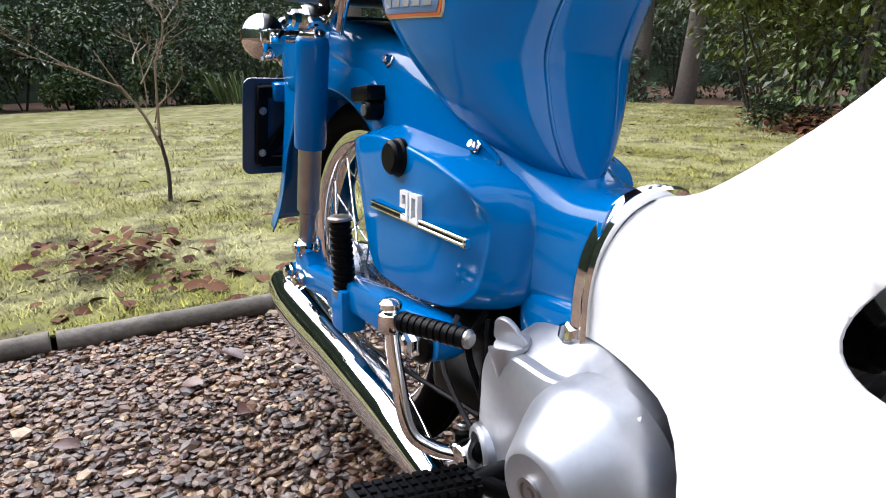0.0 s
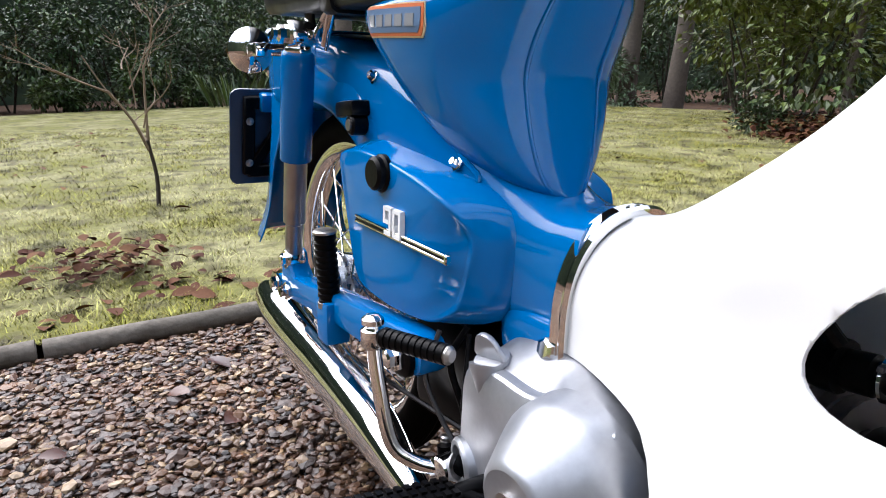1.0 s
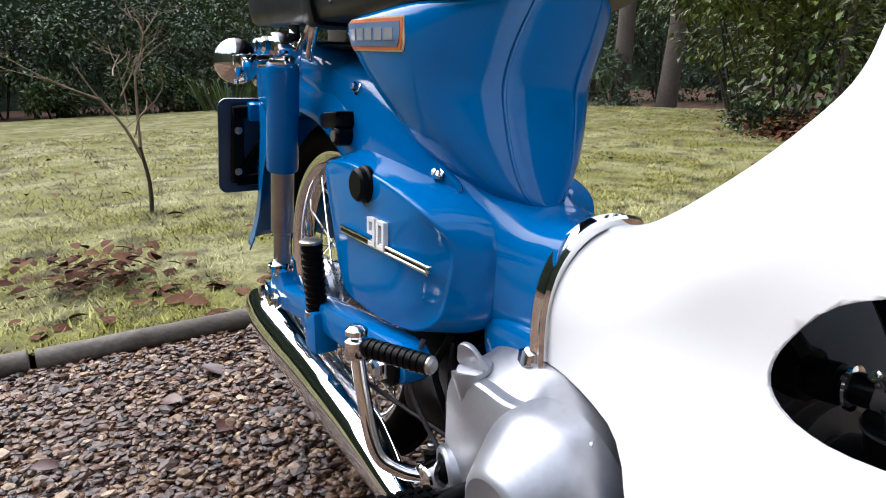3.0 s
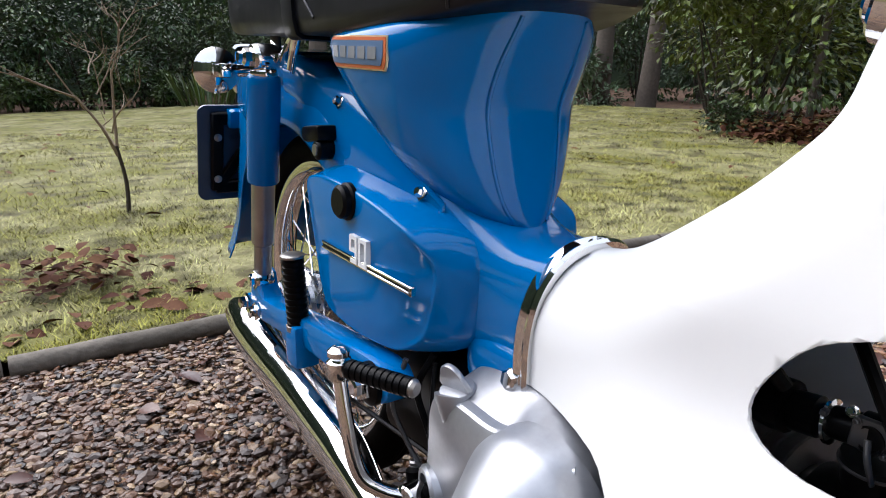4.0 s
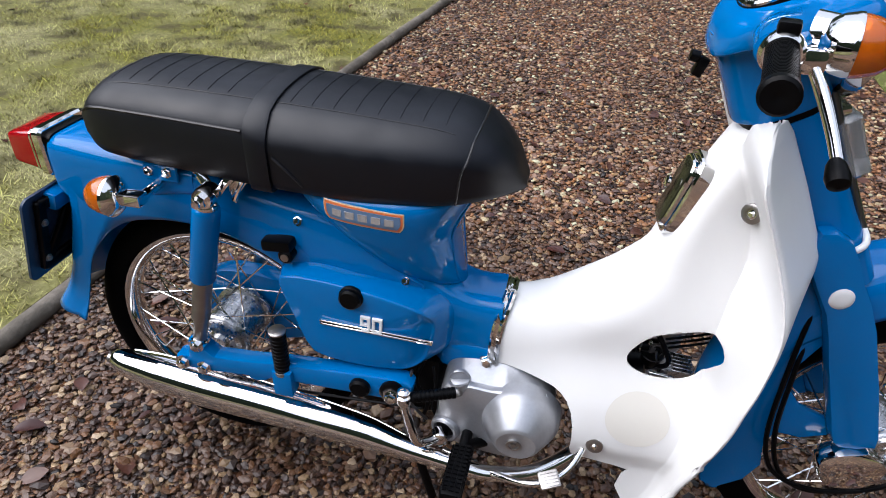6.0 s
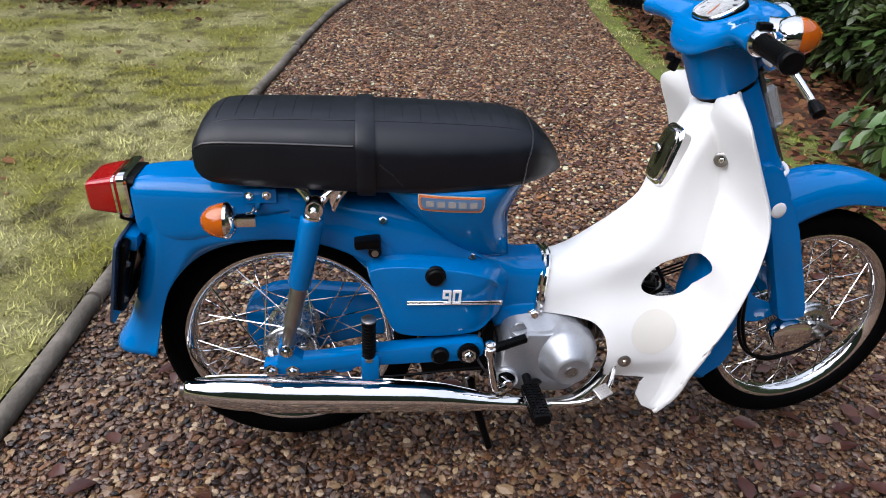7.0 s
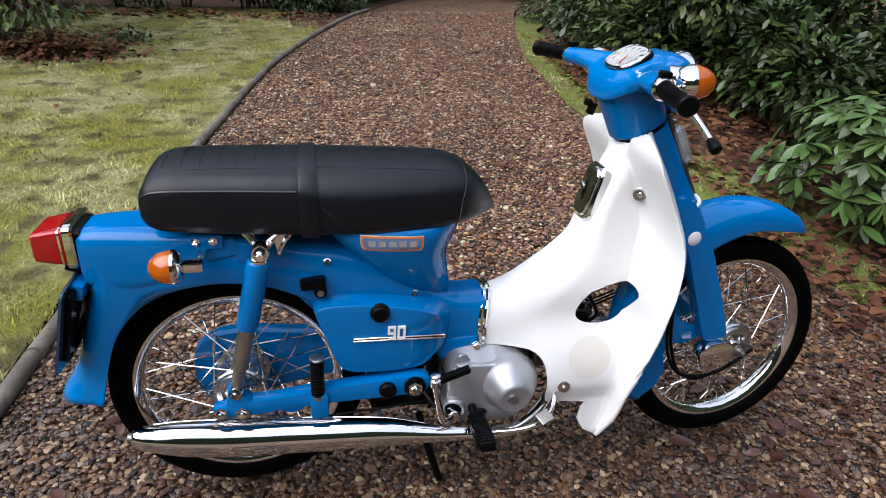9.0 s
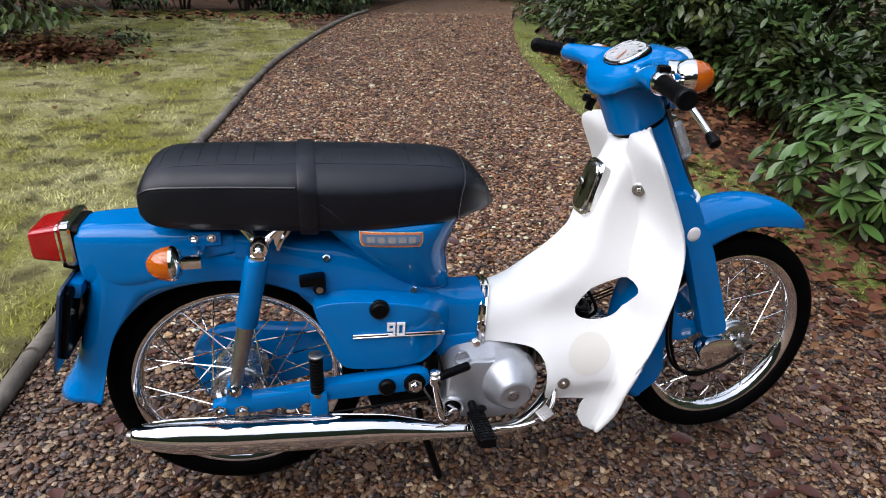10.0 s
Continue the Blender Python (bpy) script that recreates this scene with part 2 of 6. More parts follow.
def gravel_material(name, scale, joined, brighter=1.0):
    m = bpy.data.materials.new(name)
    m.use_nodes = True
    t = m.node_tree
    b = t.nodes["Principled BSDF"]
    b.inputs["Roughness"].default_value = 0.45
    co = t.nodes.new("ShaderNodeTexCoord")
    ramp = t.nodes.new("ShaderNodeValToRGB")
    cols = [(0.0, (0.008, 0.0042, 0.003)), (0.18, (0.042, 0.017, 0.009)), (0.36, (0.140, 0.055, 0.020)), (0.50, (0.068, 0.042, 0.034)), (0.64, (0.230, 0.100, 0.034)), (0.78, (0.185, 0.120, 0.088)), (0.90, (0.31, 0.185, 0.080)), (1.0, (0.58, 0.42, 0.26))]
    e = ramp.color_ramp.elements
    e[0].position, e[0].color = cols[0][0], (*[min(0.62, v * brighter) for v in cols[0][1]], 1)
    e[1].position, e[1].color = cols[-1][0], (*[min(0.62, v * brighter) for v in cols[-1][1]], 1)
    for p, c in cols[1:-1]:
        x = e.new(p)
        x.color = (*[min(0.62, v * brighter) for v in c], 1)
    n = t.nodes.new("ShaderNodeTexNoise")
    n.inputs["Scale"].default_value, n.inputs["Detail"].default_value = 180, 3
    t.links.new(co.outputs["Object"], n.inputs["Vector"])
    big = t.nodes.new("ShaderNodeTexNoise")
    big.inputs["Scale"].default_value, big.inputs["Detail"].default_value = 1.3, 4
    t.links.new(co.outputs["Object"], big.inputs["Vector"])
    if joined:
        src = t.nodes.new("ShaderNodeNewGeometry").outputs["Random Per Island"]
    else:
        v = t.nodes.new("ShaderNodeTexVoronoi")
        v.inputs["Scale"].default_value = scale
        t.links.new(co.outputs["Object"], v.inputs["Vector"])
        sep = t.nodes.new("ShaderNodeSeparateColor")
        t.links.new(v.outputs["Color"], sep.inputs[0])
        src = sep.outputs[0]
        bn = t.nodes.new("ShaderNodeBump")
        bn.inputs["Strength"].default_value, bn.inputs["Distance"].default_value = 1.0, 0.012
        bn.invert = True
        t.links.new(v.outputs["Distance"], bn.inputs["Height"])
        t.links.new(bn.outputs[0], b.inputs["Normal"])
    t.links.new(src, ramp.inputs[0])
    mix = t.nodes.new("ShaderNodeMix")
    mix.data_type, mix.blend_type = "RGBA", "MULTIPLY"
    mix.inputs[0].default_value = 0.55 if joined else 0.25
    t.links.new(ramp.outputs[0], mix.inputs[6])
    t.links.new(n.outputs["Fac"], mix.inputs[7])
    mix2 = t.nodes.new("ShaderNodeMix")
    mix2.data_type, mix2.blend_type = "RGBA", "MIX"
    r = t.nodes.new("ShaderNodeMapRange")
    r.inputs["From Min"].default_value, r.inputs["From Max"].default_value = 0.45, 0.75
    r.inputs["To Max"].default_value = 0.45
    t.links.new(big.outputs["Fac"], r.inputs[0])
    t.links.new(r.outputs[0], mix2.inputs[0])
    t.links.new(mix.outputs[2], mix2.inputs[6])
    mix2.inputs[7].default_value = (0.028, 0.018, 0.013, 1)
    t.links.new(mix2.outputs[2], b.inputs["Base Color"])
    return m


PEBBLE = gravel_material("pebbles", 60, True, 0.88)
# Lighter copy for far gravel: grazing sky sheen put into the pebble colour
PEBBLE_LIT = gravel_material("dry_pebbles", 60, True, 1.6)
GRAVEL_FLAT = gravel_material("gravel_bed", 75, False, 1.0)
MOSS = mat("mossy_turf", (0.135, 0.132, 0.016), 0.9, grain=0.75, grain_scale=45, second=(0.27, 0.25, 0.12), stain_scale=1.7, third=((0.055, 0.042, 0.014), 6.0, 0.50, 0.64), bump=0.8)
SOIL = mat("leaf_litter_soil", (0.070, 0.036, 0.020), 0.9, grain=0.6, grain_scale=35, second=(0.13, 0.065, 0.03), stain_scale=5, bump=0.8)


def strip(name, left, right, y0, y1, step, z, material, label, category, nx=14, rise=None):
    """A sheet of ground between two lines that run along y."""
    bm = bmesh.new()
    rows = []
    y = y0
    while y <= y1 + 1e-6:
        a, b = left(y), right(y)
        row = []
        for i in range(nx + 1):
            x = a + (b - a) * i / nx
            zz = z + 0.006 * noise.noise(Vector((x * 2, y * 2, 1))) + (rise(x, y) if rise else 0)
            row.append(bm.verts.new((x, y, zz)))
        rows.append(row)
        y += step
    for p, q in zip(rows, rows[1:]):
        for i in range(nx):
            bm.faces.new((p[i], p[i + 1], q[i + 1], q[i]))
    bmesh.ops.recalc_face_normals(bm, faces=bm.faces)
    if sum(f.normal.z for f in bm.faces) < 0:
        bmesh.ops.reverse_faces(bm, faces=bm.faces)
    return tagged(finish(name, bm, material), label, category, kind="structure")


def lawn_z(x, y):
    return 0.03 * noise.noise(Vector((x * 0.5, y * 0.5, 7))) + 0.012 * noise.noise(Vector((x * 3, y * 3, 2)))


ground = strip("ground", lambda y: -160.0, lambda y: 160.0, -160, 160, 8.0, -0.05, SOIL, "brown leaf-littered woodland soil under the trees", "ground", 40)
drive = strip("road", kerb_x, right_x, -6, 12, 0.3, -0.006, GRAVEL_FLAT, "brown gravel drive with mixed pebbles", "drive", 16)
lawn = strip("lawn", lambda y: ease([(-6, -13), (0, -14), (4, -13.5), (8.3, -8.0), (9.0, -0.5)], y), lambda y: min(kerb_x(y) - 0.04, ease([(-6, 0), (7, 0), (8.0, -0.1), (9.0, -0.3)], y) if y > 7 else 9), -6, 9.0, 0.25, 0.012, MOSS, "frosty pale green mossy lawn", "lawn", 70, lawn_z)


def build_pebbles():
    protos = []
    for k in range(8):
        bm = bmesh.new()
        bmesh.ops.create_icosphere(bm, subdivisions=1, radius=1.0)
        rnd = random.Random(k)
        vs = np.array([v.co[:] for v in bm.verts])
        vs *= np.array([[rnd.uniform(0.75, 1.15)] for _ in vs])
        vs *= np.array([1.0, rnd.uniform(0.6, 0.9), rnd.uniform(0.32, 0.5)])
        fs = np.array([[v.index for v in f.verts] for f in bm.faces])
        bm.free()
        protos.append((vs, fs))
    rng = np.random.RandomState(5)

    def scatter(name, x0, x1, y0, y1, gap, size, label, keep, stones):
        V, F, base = [], [], 0
        for gx in np.arange(x0, x1, gap):
            for gy in np.arange(y0, y1, gap):
                x, y = gx + rng.uniform(-0.6, 0.6) * gap, gy + rng.uniform(-0.6, 0.6) * gap
                if not keep(x, y):
                    continue
                vs, fs = protos[rng.randint(8)]
                s = size * rng.uniform(0.55, 1.0) ** 1.3 * (1.7 if rng.rand() < 0.04 else 1.0)
                a, tx = rng.uniform(0, 6.28), rng.normal(0, 0.35)
                ca, sa, ct, st = math.cos(a), math.sin(a), math.cos(tx), math.sin(tx)
                rot = np.array([[ca, -sa * ct, sa * st], [sa, ca * ct, -ca * st], [0, st, ct]])
                V.append(vs @ rot.T * s + np.array([x, y, rng.uniform(-0.004, 0.005)]))
                F.append(fs + base)
                base += len(vs)
        V, F = np.concatenate(V), np.concatenate(F)
        me = bpy.data.meshes.new(name)
        me.from_pydata(V.tolist(), [], F.tolist())
        me.materials.append(stones)
        return tagged(new(name, me), label, "gravel", kind="stuff")

    on = lambda x, y: kerb_x(y) + 0.03 < x < right_x(y) - 0.05
    near = lambda x, y: on(x, y) and y > -0.75
    # where the copy with the sheen in its colour takes over, in patches
    brighter = lambda x, y: y - 0.95 + 0.55 * noise.noise(Vector((x * 1.8, y * 1.8, 9))) + 0.5 * noise.noise(Vector((x * 40, y * 40, 2))) > 0
    scatter("gravel", -0.85, 2.3, -0.85, 1.7, 0.0145, 0.0145, "loose damp brown, grey and tan pebbles", lambda x, y: near(x, y) and not brighter(x, y), PEBBLE)
    scatter("gravel", -0.85, 2.3, -0.2, 1.7, 0.0145, 0.0145, "loose brown and tan pebbles, sky sheen put into their lighter colour", lambda x, y: near(x, y) and brighter(x, y), PEBBLE_LIT)
    scatter("gravel", -0.7, 2.5, 1.7, 4.2, 0.0175, 0.0150, "loose brown and tan pebbles, sky sheen put into their lighter colour", on, PEBBLE_LIT)
    scatter("gravel", -0.4, 3.4, 4.2, 9.0, 0.031, 0.019, "loose brown and tan pebbles, sky sheen put into their lighter colour", on, PEBBLE_LIT)


build_pebbles()

CONCRETE = mat("weathered_edging", (0.185, 0.160, 0.130), 0.88, grain=0.7, grain_scale=45, stain=0.7, stain_scale=9, bump=0.8, second=(0.095, 0.080, 0.058))
kerb = thing("kerb", "weathered grey rounded edging between gravel and lawn", "kerb", kind="structure")
_y, _k = -3.623, 0
_rng = random.Random(3)
while _y < 8.8:
    _l = 1.05
    pts = [(kerb_x(_y + _l * i / 4), _y + 0.008 + (_l - 0.016) * i / 4, 0.012 + 0.006 * _rng.random()) for i in range(5)]
    _bm = tube_mesh(pts, 0.027, 16, 10)
    for _v in _bm.verts:
        _n = noise.noise(_v.co * 14) * 0.0028 + noise.noise(_v.co * 55) * 0.0012
        _v.co += Vector((_n, 0, _n))
    part("edging_piece", _bm, CONCRETE, kerb)
    _y += _l


TURF = mat("grass_blade", (0.232, 0.208, 0.020), 0.6, per_island=0.65, second=(0.41, 0.38, 0.16), stain_scale=1.7, third=((0.085, 0.076, 0.014), 6.0, 0.50, 0.66))


def build_grass():
    """Short turf: single bent blades."""
    rng = np.random.RandomState(9)
    V, F, n = [], [], 0
    for x0, x1, y0, y1, count, size in ((-2.8, -0.70, -1.6, 3.4, 170000, 0.022), (-8.5, 0.3, -2.8, 8.4, 210000, 0.036), (2.1, 2.9, -0.6, 8.5, 26000, 0.026)):
        xs, ys = rng.uniform(x0, x1, count), rng.uniform(y0, y1, count)
        for x, y in zip(xs, ys):
            if x0 > 0:
                e = right_x(y)
                if not e - 0.03 + 0.03 * math.sin(y * 17) < x < e + 0.26 + 0.2 * math.exp(-((y - 1.9) / 1.0) ** 2) + 0.08 * math.sin(y * 5):
                    continue
                z = 0.004
            else:
                if x > kerb_x(y) - 0.03:
                    continue
                z = 0.012 + lawn_z(x, y)
            if noise.noise(Vector((x * 1.7, y * 1.7, 3))) + 0.8 * noise.noise(Vector((x * 9, y * 9, 5))) < -0.12 and rng.rand() < 0.75:
                continue
            a, h = rng.uniform(0, 6.28), size * rng.uniform(0.5, 1.2)
            w = h * 0.085
            lean = rng.uniform(0.3, 1.5) * h
            ca, sa = math.cos(a), math.sin(a)
            V += [(x - sa * w, y + ca * w, z - 0.004), (x + sa * w, y - ca * w, z - 0.004), (x + ca * lean, y + sa * lean, z + h * 0.55)]
            F.append((n, n + 1, n + 2))
            n += 3
    me = bpy.data.meshes.new("grass")
    me.from_pydata(V, [], F)
    me.materials.append(TURF)
    return tagged(new("grass", me), "short pale green mossy turf", "grass", kind="stuff")


build_grass()
strip("verge", lambda y: right_x(y) - 0.03, lambda y: right_x(y) + 0.30 + 0.22 * math.exp(-((y - 1.9) / 1.0) ** 2) + 0.06 * math.sin(y * 5), -2, 9, 0.2, 0.0, mat("green_moss", (0.12, 0.15, 0.02), 0.9, grain=0.6, grain_scale=50, second=(0.10, 0.095, 0.025), stain_scale=4, bump=0.6), "green mossy verge beside the drive", "verge", 4)


# ---- the motorcycle, in its own frame: x ahead, y to its left, z up, rear axle over the origin ----
BASE = 1.202          # wheelbase
AXLE = 0.28
CASTER = radians(26.5)
moped = thing("motorcycle", "blue and white step-through motorcycle parked on the gravel", "motorcycle", m=pose(0, 0.0007, 0.0179, -2.252, -0.422, 0))
_ax = Vector((-math.sin(CASTER), 0, math.cos(CASTER)))
_piv = Vector((BASE - 0.03, 0, AXLE))
STEER = Matrix.Translation(_piv) @ Matrix.Rotation(radians(5.9), 4, _ax) @ Matrix.Translation(-_piv)
UNSTEER = STEER.inverted()


def un(x, y, z):
    """A place on the turned front end, as it lies with the bars straight."""
    return tuple(UNSTEER @ Vector((x, y, z)))


def front(name, bm, material, parent=None, label="", sharp=40.0):
    ob = part(name, bm, material, parent or moped, label, sharp)
    if parent is None:
        ob.matrix_basis = STEER
    return ob


def wheel(name, m, hub_r, hub_w, spokes=36):
    """Rim, tyre, hub and wire spokes; the axle lies along y."""
    rim_prof = [(0.2265, -0.022), (0.2265, -0.019), (0.2195, -0.0175), (0.2125, -0.013), (0.2085, -0.005), (0.2085, 0.005), (0.2125, 0.013), (0.2195, 0.0175), (0.2265, 0.019), (0.2265, 0.022), (0.2225, 0.022), (0.2165, 0.0185), (0.2090, 0.0145), (0.2050, 0.006), (0.2050, -0.006), (0.2090, -0.0145), (0.2165, -0.0185), (0.2225, -0.022)]
    rim = part(name, lathe_mesh(rim_prof, segs=72, closed_profile=True), CHROME, moped, "spoked wheel with a chrome rim")
    rim.matrix_basis = m
    prof = []
    for k in range(25):
        a = -2.25 + 4.5 * k / 24
        r, h = 0.2485 + 0.0315 * math.cos(a), 0.0325 * math.sin(a)
        if abs(a) < 1.0 and k % 3 == 0:
            r -= 0.0028
        prof.append((r, h))
    prof.append((0.2235, 0.018))
    prof.append((0.2235, -0.018))
    tyre = part("tyre", lathe_mesh(prof, segs=72, closed_profile=True), TYRE, rim, "black tyre with ribbed tread", 25)
    hw = hub_w / 2
    hub = part("hub", lathe_mesh([(0.012, -hw - 0.012), (0.018, -hw - 0.011), (0.022, -hw - 0.002), (hub_r * 0.55, -hw + 0.002), (hub_r * 0.62, -hw - 0.005), (hub_r * 0.80, -hw - 0.003), (hub_r * 0.84, -hw + 0.003), (hub_r * 0.95, -hw + 0.001), (hub_r, -hw + 0.004), (hub_r, -hw + 0.012), (hub_r * 0.86, -hw + 0.016), (hub_r * 0.82, 0), (hub_r * 0.86, hw - 0.016), (hub_r, hw - 0.012), (hub_r, hw - 0.004), (hub_r * 0.93, hw), (0.02, hw + 0.01), (0.012, hw + 0.012)], segs=40), POLISHED, rim, "polished alloy drum hub", 25)
    for k in range(4):
        a = k * math.pi / 2 + 0.5
        bolt(hub, (hub_r * 0.55 * math.cos(a), -hw - 0.002, hub_r * 0.55 * math.sin(a)), (0, -1, 0), 0.005, 0.006)
    proto = None
    for k in range(spokes):
        side = 1 if k % 2 else -1
        lead = 1 if (k // 2) % 2 else -1
        a = 2 * math.pi * k / spokes
        if proto is None:
            bm = bmesh.new()
            tube(bm, [(0, 0, 0), (0, 0, 1)], 0.0016, 6, 1)
            proto = finish("spoke", bm, CHROME, rim)
            ob = proto
        else:
            ob = new("spoke", proto.data)
            ob.parent = rim
        p = Vector((0.2065 * math.cos(a), 0.004 * side, 0.2065 * math.sin(a)))
        b = a + lead * radians(62 if hub_r > 0.055 else 48)
        q = Vector((hub_r * 0.95 * math.cos(b), side * (hw - 0.008), hub_r * 0.95 * math.sin(b)))
        d = q - p
        ob.matrix_basis = Matrix.Translation(p) @ d.to_track_quat("Z", "Y").to_matrix().to_4x4() @ Matrix.Diagonal((1, 1, d.length, 1))
    return rim


def mirror_y(ob, name=None):
    """The left-hand twin of a right-hand part."""
    me = ob.data.copy()
    bm = bmesh.new()
    bm.from_mesh(me)
    for v in bm.verts:
        v.co.y = -v.co.y
    bmesh.ops.reverse_faces(bm, faces=bm.faces)
    bm.to_mesh(me)
    bm.free()
    twin = new(name or ob.name.split(".")[0], me)
    twin.parent = ob.parent
    twin.matrix_basis = ob.matrix_basis
    if "label" in ob:
        twin["label"] = ob["label"]
    return twin


rear_wheel = wheel("rear_wheel", Matrix.Translation((0, 0, AXLE)), 0.060, 0.110)
front_wheel = wheel("front_wheel", STEER @ Matrix.Translation((BASE, 0, AXLE)), 0.062, 0.105)


# ---- rear body: mudguard, frame, side covers ----
def u_section(th, r_in, r_out, hw, centre, n=14, tuck=0.0):
    """One open rib of a mudguard at the angle th round a wheel."""
    d = Vector((math.cos(th), 0, math.sin(th)))
    c = Vector((centre[0], 0, centre[1]))
    pts = []
    depth = r_out - r_in
    rr = min(hw * 0.9, depth)
    out = [(r_in, -hw - tuck)]
    for k in range(4):
        out.append((r_in + (depth - rr) * (k + 1) / 4, -hw - tuck * (1 - (k + 1) / 4)))
    for k in range(1, n):
        a = math.pi * k / n
        out.append((r_out - rr + rr * math.sin(a) ** 0.8, -hw * math.copysign(abs(math.cos(a)) ** 0.8, math.cos(a))))
    mirror = [(r, -y) for r, y in out[:5]][::-1]
    for r, y in out + mirror:
        pts.append(c + d * r + Vector((0, y, 0)))
    return pts


def guard(angles, r_in, r_out, hw, centre, tuck=None):
    rows = [u_section(a, r_in(math.degrees(a)), r_out(math.degrees(a)), hw(math.degrees(a)), centre, tuck=tuck(math.degrees(a)) if tuck else 0) for a in angles]
    return loft(rows, closed=False, cap=False)


def shell(ob, thick):
    s = ob.modifiers.new("thickness", "SOLIDIFY")
    s.thickness, s.offset = thick, -1
    return ob


REAR_OUT = [(20, 0.37), (47, 0.392), (60, 0.384), (72, 0.378), (90, 0.376), (104, 0.396), (114, 0.428), (122, 0.458), (127, 0.425), (133, 0.385), (140, 0.36), (153, 0.338), (163, 0.337), (169, 0.346), (173, 0.358), (176, 0.368)]
REAR_IN = [(20, 0.290), (60, 0.288), (90, 0.288), (120, 0.290), (140, 0.282), (155, 0.270), (168, 0.266), (178, 0.270)]
rear_guard = shell(part("rear_mudguard", guard([radians(20 + 155 * k / 74) for k in range(75)], lambda a: ease(REAR_IN, a), lambda a: ease(REAR_OUT, a), lambda a: ease([(20, 0.078), (60, 0.086), (100, 0.082), (122, 0.068), (140, 0.070), (160, 0.072), (178, 0.084)], a), (0, AXLE), lambda a: ease([(20, 0), (150, 0), (170, 0.004), (178, 0.012)], a)), BLUE, moped, "blue enamelled rear mudguard and body", 50), 0.0025)
def body_rings(rows, n=28, power=2.6):
    """Upright rings along x: (x, half width, bottom z, top z)."""
    rings = []
    for x, hw, z0, z1 in rows:
        c, h = (z0 + z1) / 2, (z1 - z0) / 2
        r = []
        for k in range(n):
            a = 2 * math.pi * k / n
            ca, sa = math.cos(a), math.sin(a)
            r.append((x, hw * math.copysign(abs(ca) ** (2 / power), ca), c + h * math.copysign(abs(sa) ** (2 / power), sa)))
        rings.append(r)
    return rings


def smooth_rows(rows, n=5):
    return [tuple(p) for p in zip(*[[v for v in ramp_list(col, n)] for col in zip(*rows)])]


def ramp_list(col, n):
    t = [(i, v) for i, v in enumerate(col)]
    m = (len(col) - 1) * n
    return [ease(t, k / n) for k in range(m + 1)]


TAIL_ROWS = [(-0.264, 0.052, 0.585, 0.668), (-0.254, 0.061, 0.562, 0.679), (-0.200, 0.0705, 0.548, 0.683), (-0.120, 0.0785, 0.560, 0.681), (-0.050, 0.0830, 0.600, 0.676), (0.030, 0.0835, 0.620, 0.668)]
part("tail_bracket", loft(body_rings(smooth_rows(TAIL_ROWS, 5), 64, 5.0)), BLUE, moped, "", 60)
FRAME_ROWS = [(0.03, 0.0828, 0.600, 0.666), (0.09, 0.0825, 0.575, 0.655), (0.15, 0.080, 0.50, 0.640), (0.25, 0.084, 0.39, 0.622), (0.33, 0.082, 0.37, 0.592), (0.39, 0.074, 0.36, 0.545), (0.44, 0.064, 0.355, 0.503), (0.49, 0.058, 0.350, 0.482), (0.548, 0.0595, 0.345, 0.481)]
part("frame", loft(body_rings(smooth_rows(FRAME_ROWS, 6), 64, 4.2)), BLUE, moped, "blue enamelled pressed frame", 50)
part("pivot_housing", loft(body_rings(smooth_rows([(0.435, 0.050, 0.320, 0.385), (0.455, 0.060, 0.312, 0.393), (0.50, 0.0635, 0.320, 0.395), (0.540, 0.063, 0.330, 0.395), (0.552, 0.058, 0.335, 0.390)], 4), 32, 3.2)), BLUE, moped)


def frame_half(x, z):
    hw, z0, z1 = (interp([(r[0], r[k]) for r in FRAME_ROWS], x) for k in (1, 2, 3))
    u = min(1.0, abs(z - (z0 + z1) / 2) / ((z1 - z0) / 2))
    return hw * (1 - u ** 4.2) ** (1 / 4.2)


for _s in (-1, 1):
    part("frame_flange", tube_mesh([(x, _s * (frame_half(x, z) + 0.0005), z) for x, z in ((0.235, 0.610), (0.29, 0.590), (0.335, 0.563), (0.372, 0.534), (0.396, 0.514), (0.412, 0.502), (0.408, 0.492), (0.394, 0.494))], [0.001, 0.0035, 0.0035, 0.0035, 0.003, 0.002], 8, 6), BLUE, moped)


def plan_rings(rows, n=40, power=3.0):
    """Level rings: (z, x back, x front, half width)."""
    rings = []
    for z, x0, x1, hw in rows:
        c, h = (x0 + x1) / 2, (x1 - x0) / 2
        r = []
        for k in range(n):
            a = 2 * math.pi * k / n
            ca, sa = math.cos(a), math.sin(a)
            taper = 1.0 - 0.22 * max(0.0, ca) ** 2
            r.append((c + h * math.copysign(abs(ca) ** (2 / power), ca), taper * hw * math.copysign(abs(sa) ** (2 / power), sa), z))
        rings.append(r)
    return rings


TANK_ROWS = [(0.4845, 0.440, 0.4765, 0.012), (0.489, 0.415, 0.475, 0.030), (0.500, 0.385, 0.472, 0.050), (0.520, 0.355, 0.468, 0.071), (0.548, 0.320, 0.464, 0.090), (0.575, 0.290, 0.461, 0.102), (0.605, 0.258, 0.460, 0.113), (0.645, 0.215, 0.478, 0.122), (0.668, 0.195, 0.490, 0.121), (0.680, 0.185, 0.496, 0.110), (0.690, 0.18, 0.500, 0.092)]
_rows = plan_rings(smooth_rows(TANK_ROWS, 5), 48)
tank = part("fuel_tank", loft([[(Vector(p) - Vector((0.44, 0, 0))) * 0.9 + Vector((0.44, 0, 0.02)) for p in _rows[0]]] + _rows), BLUE, moped, "blue enamelled fuel tank under the seat", 45)


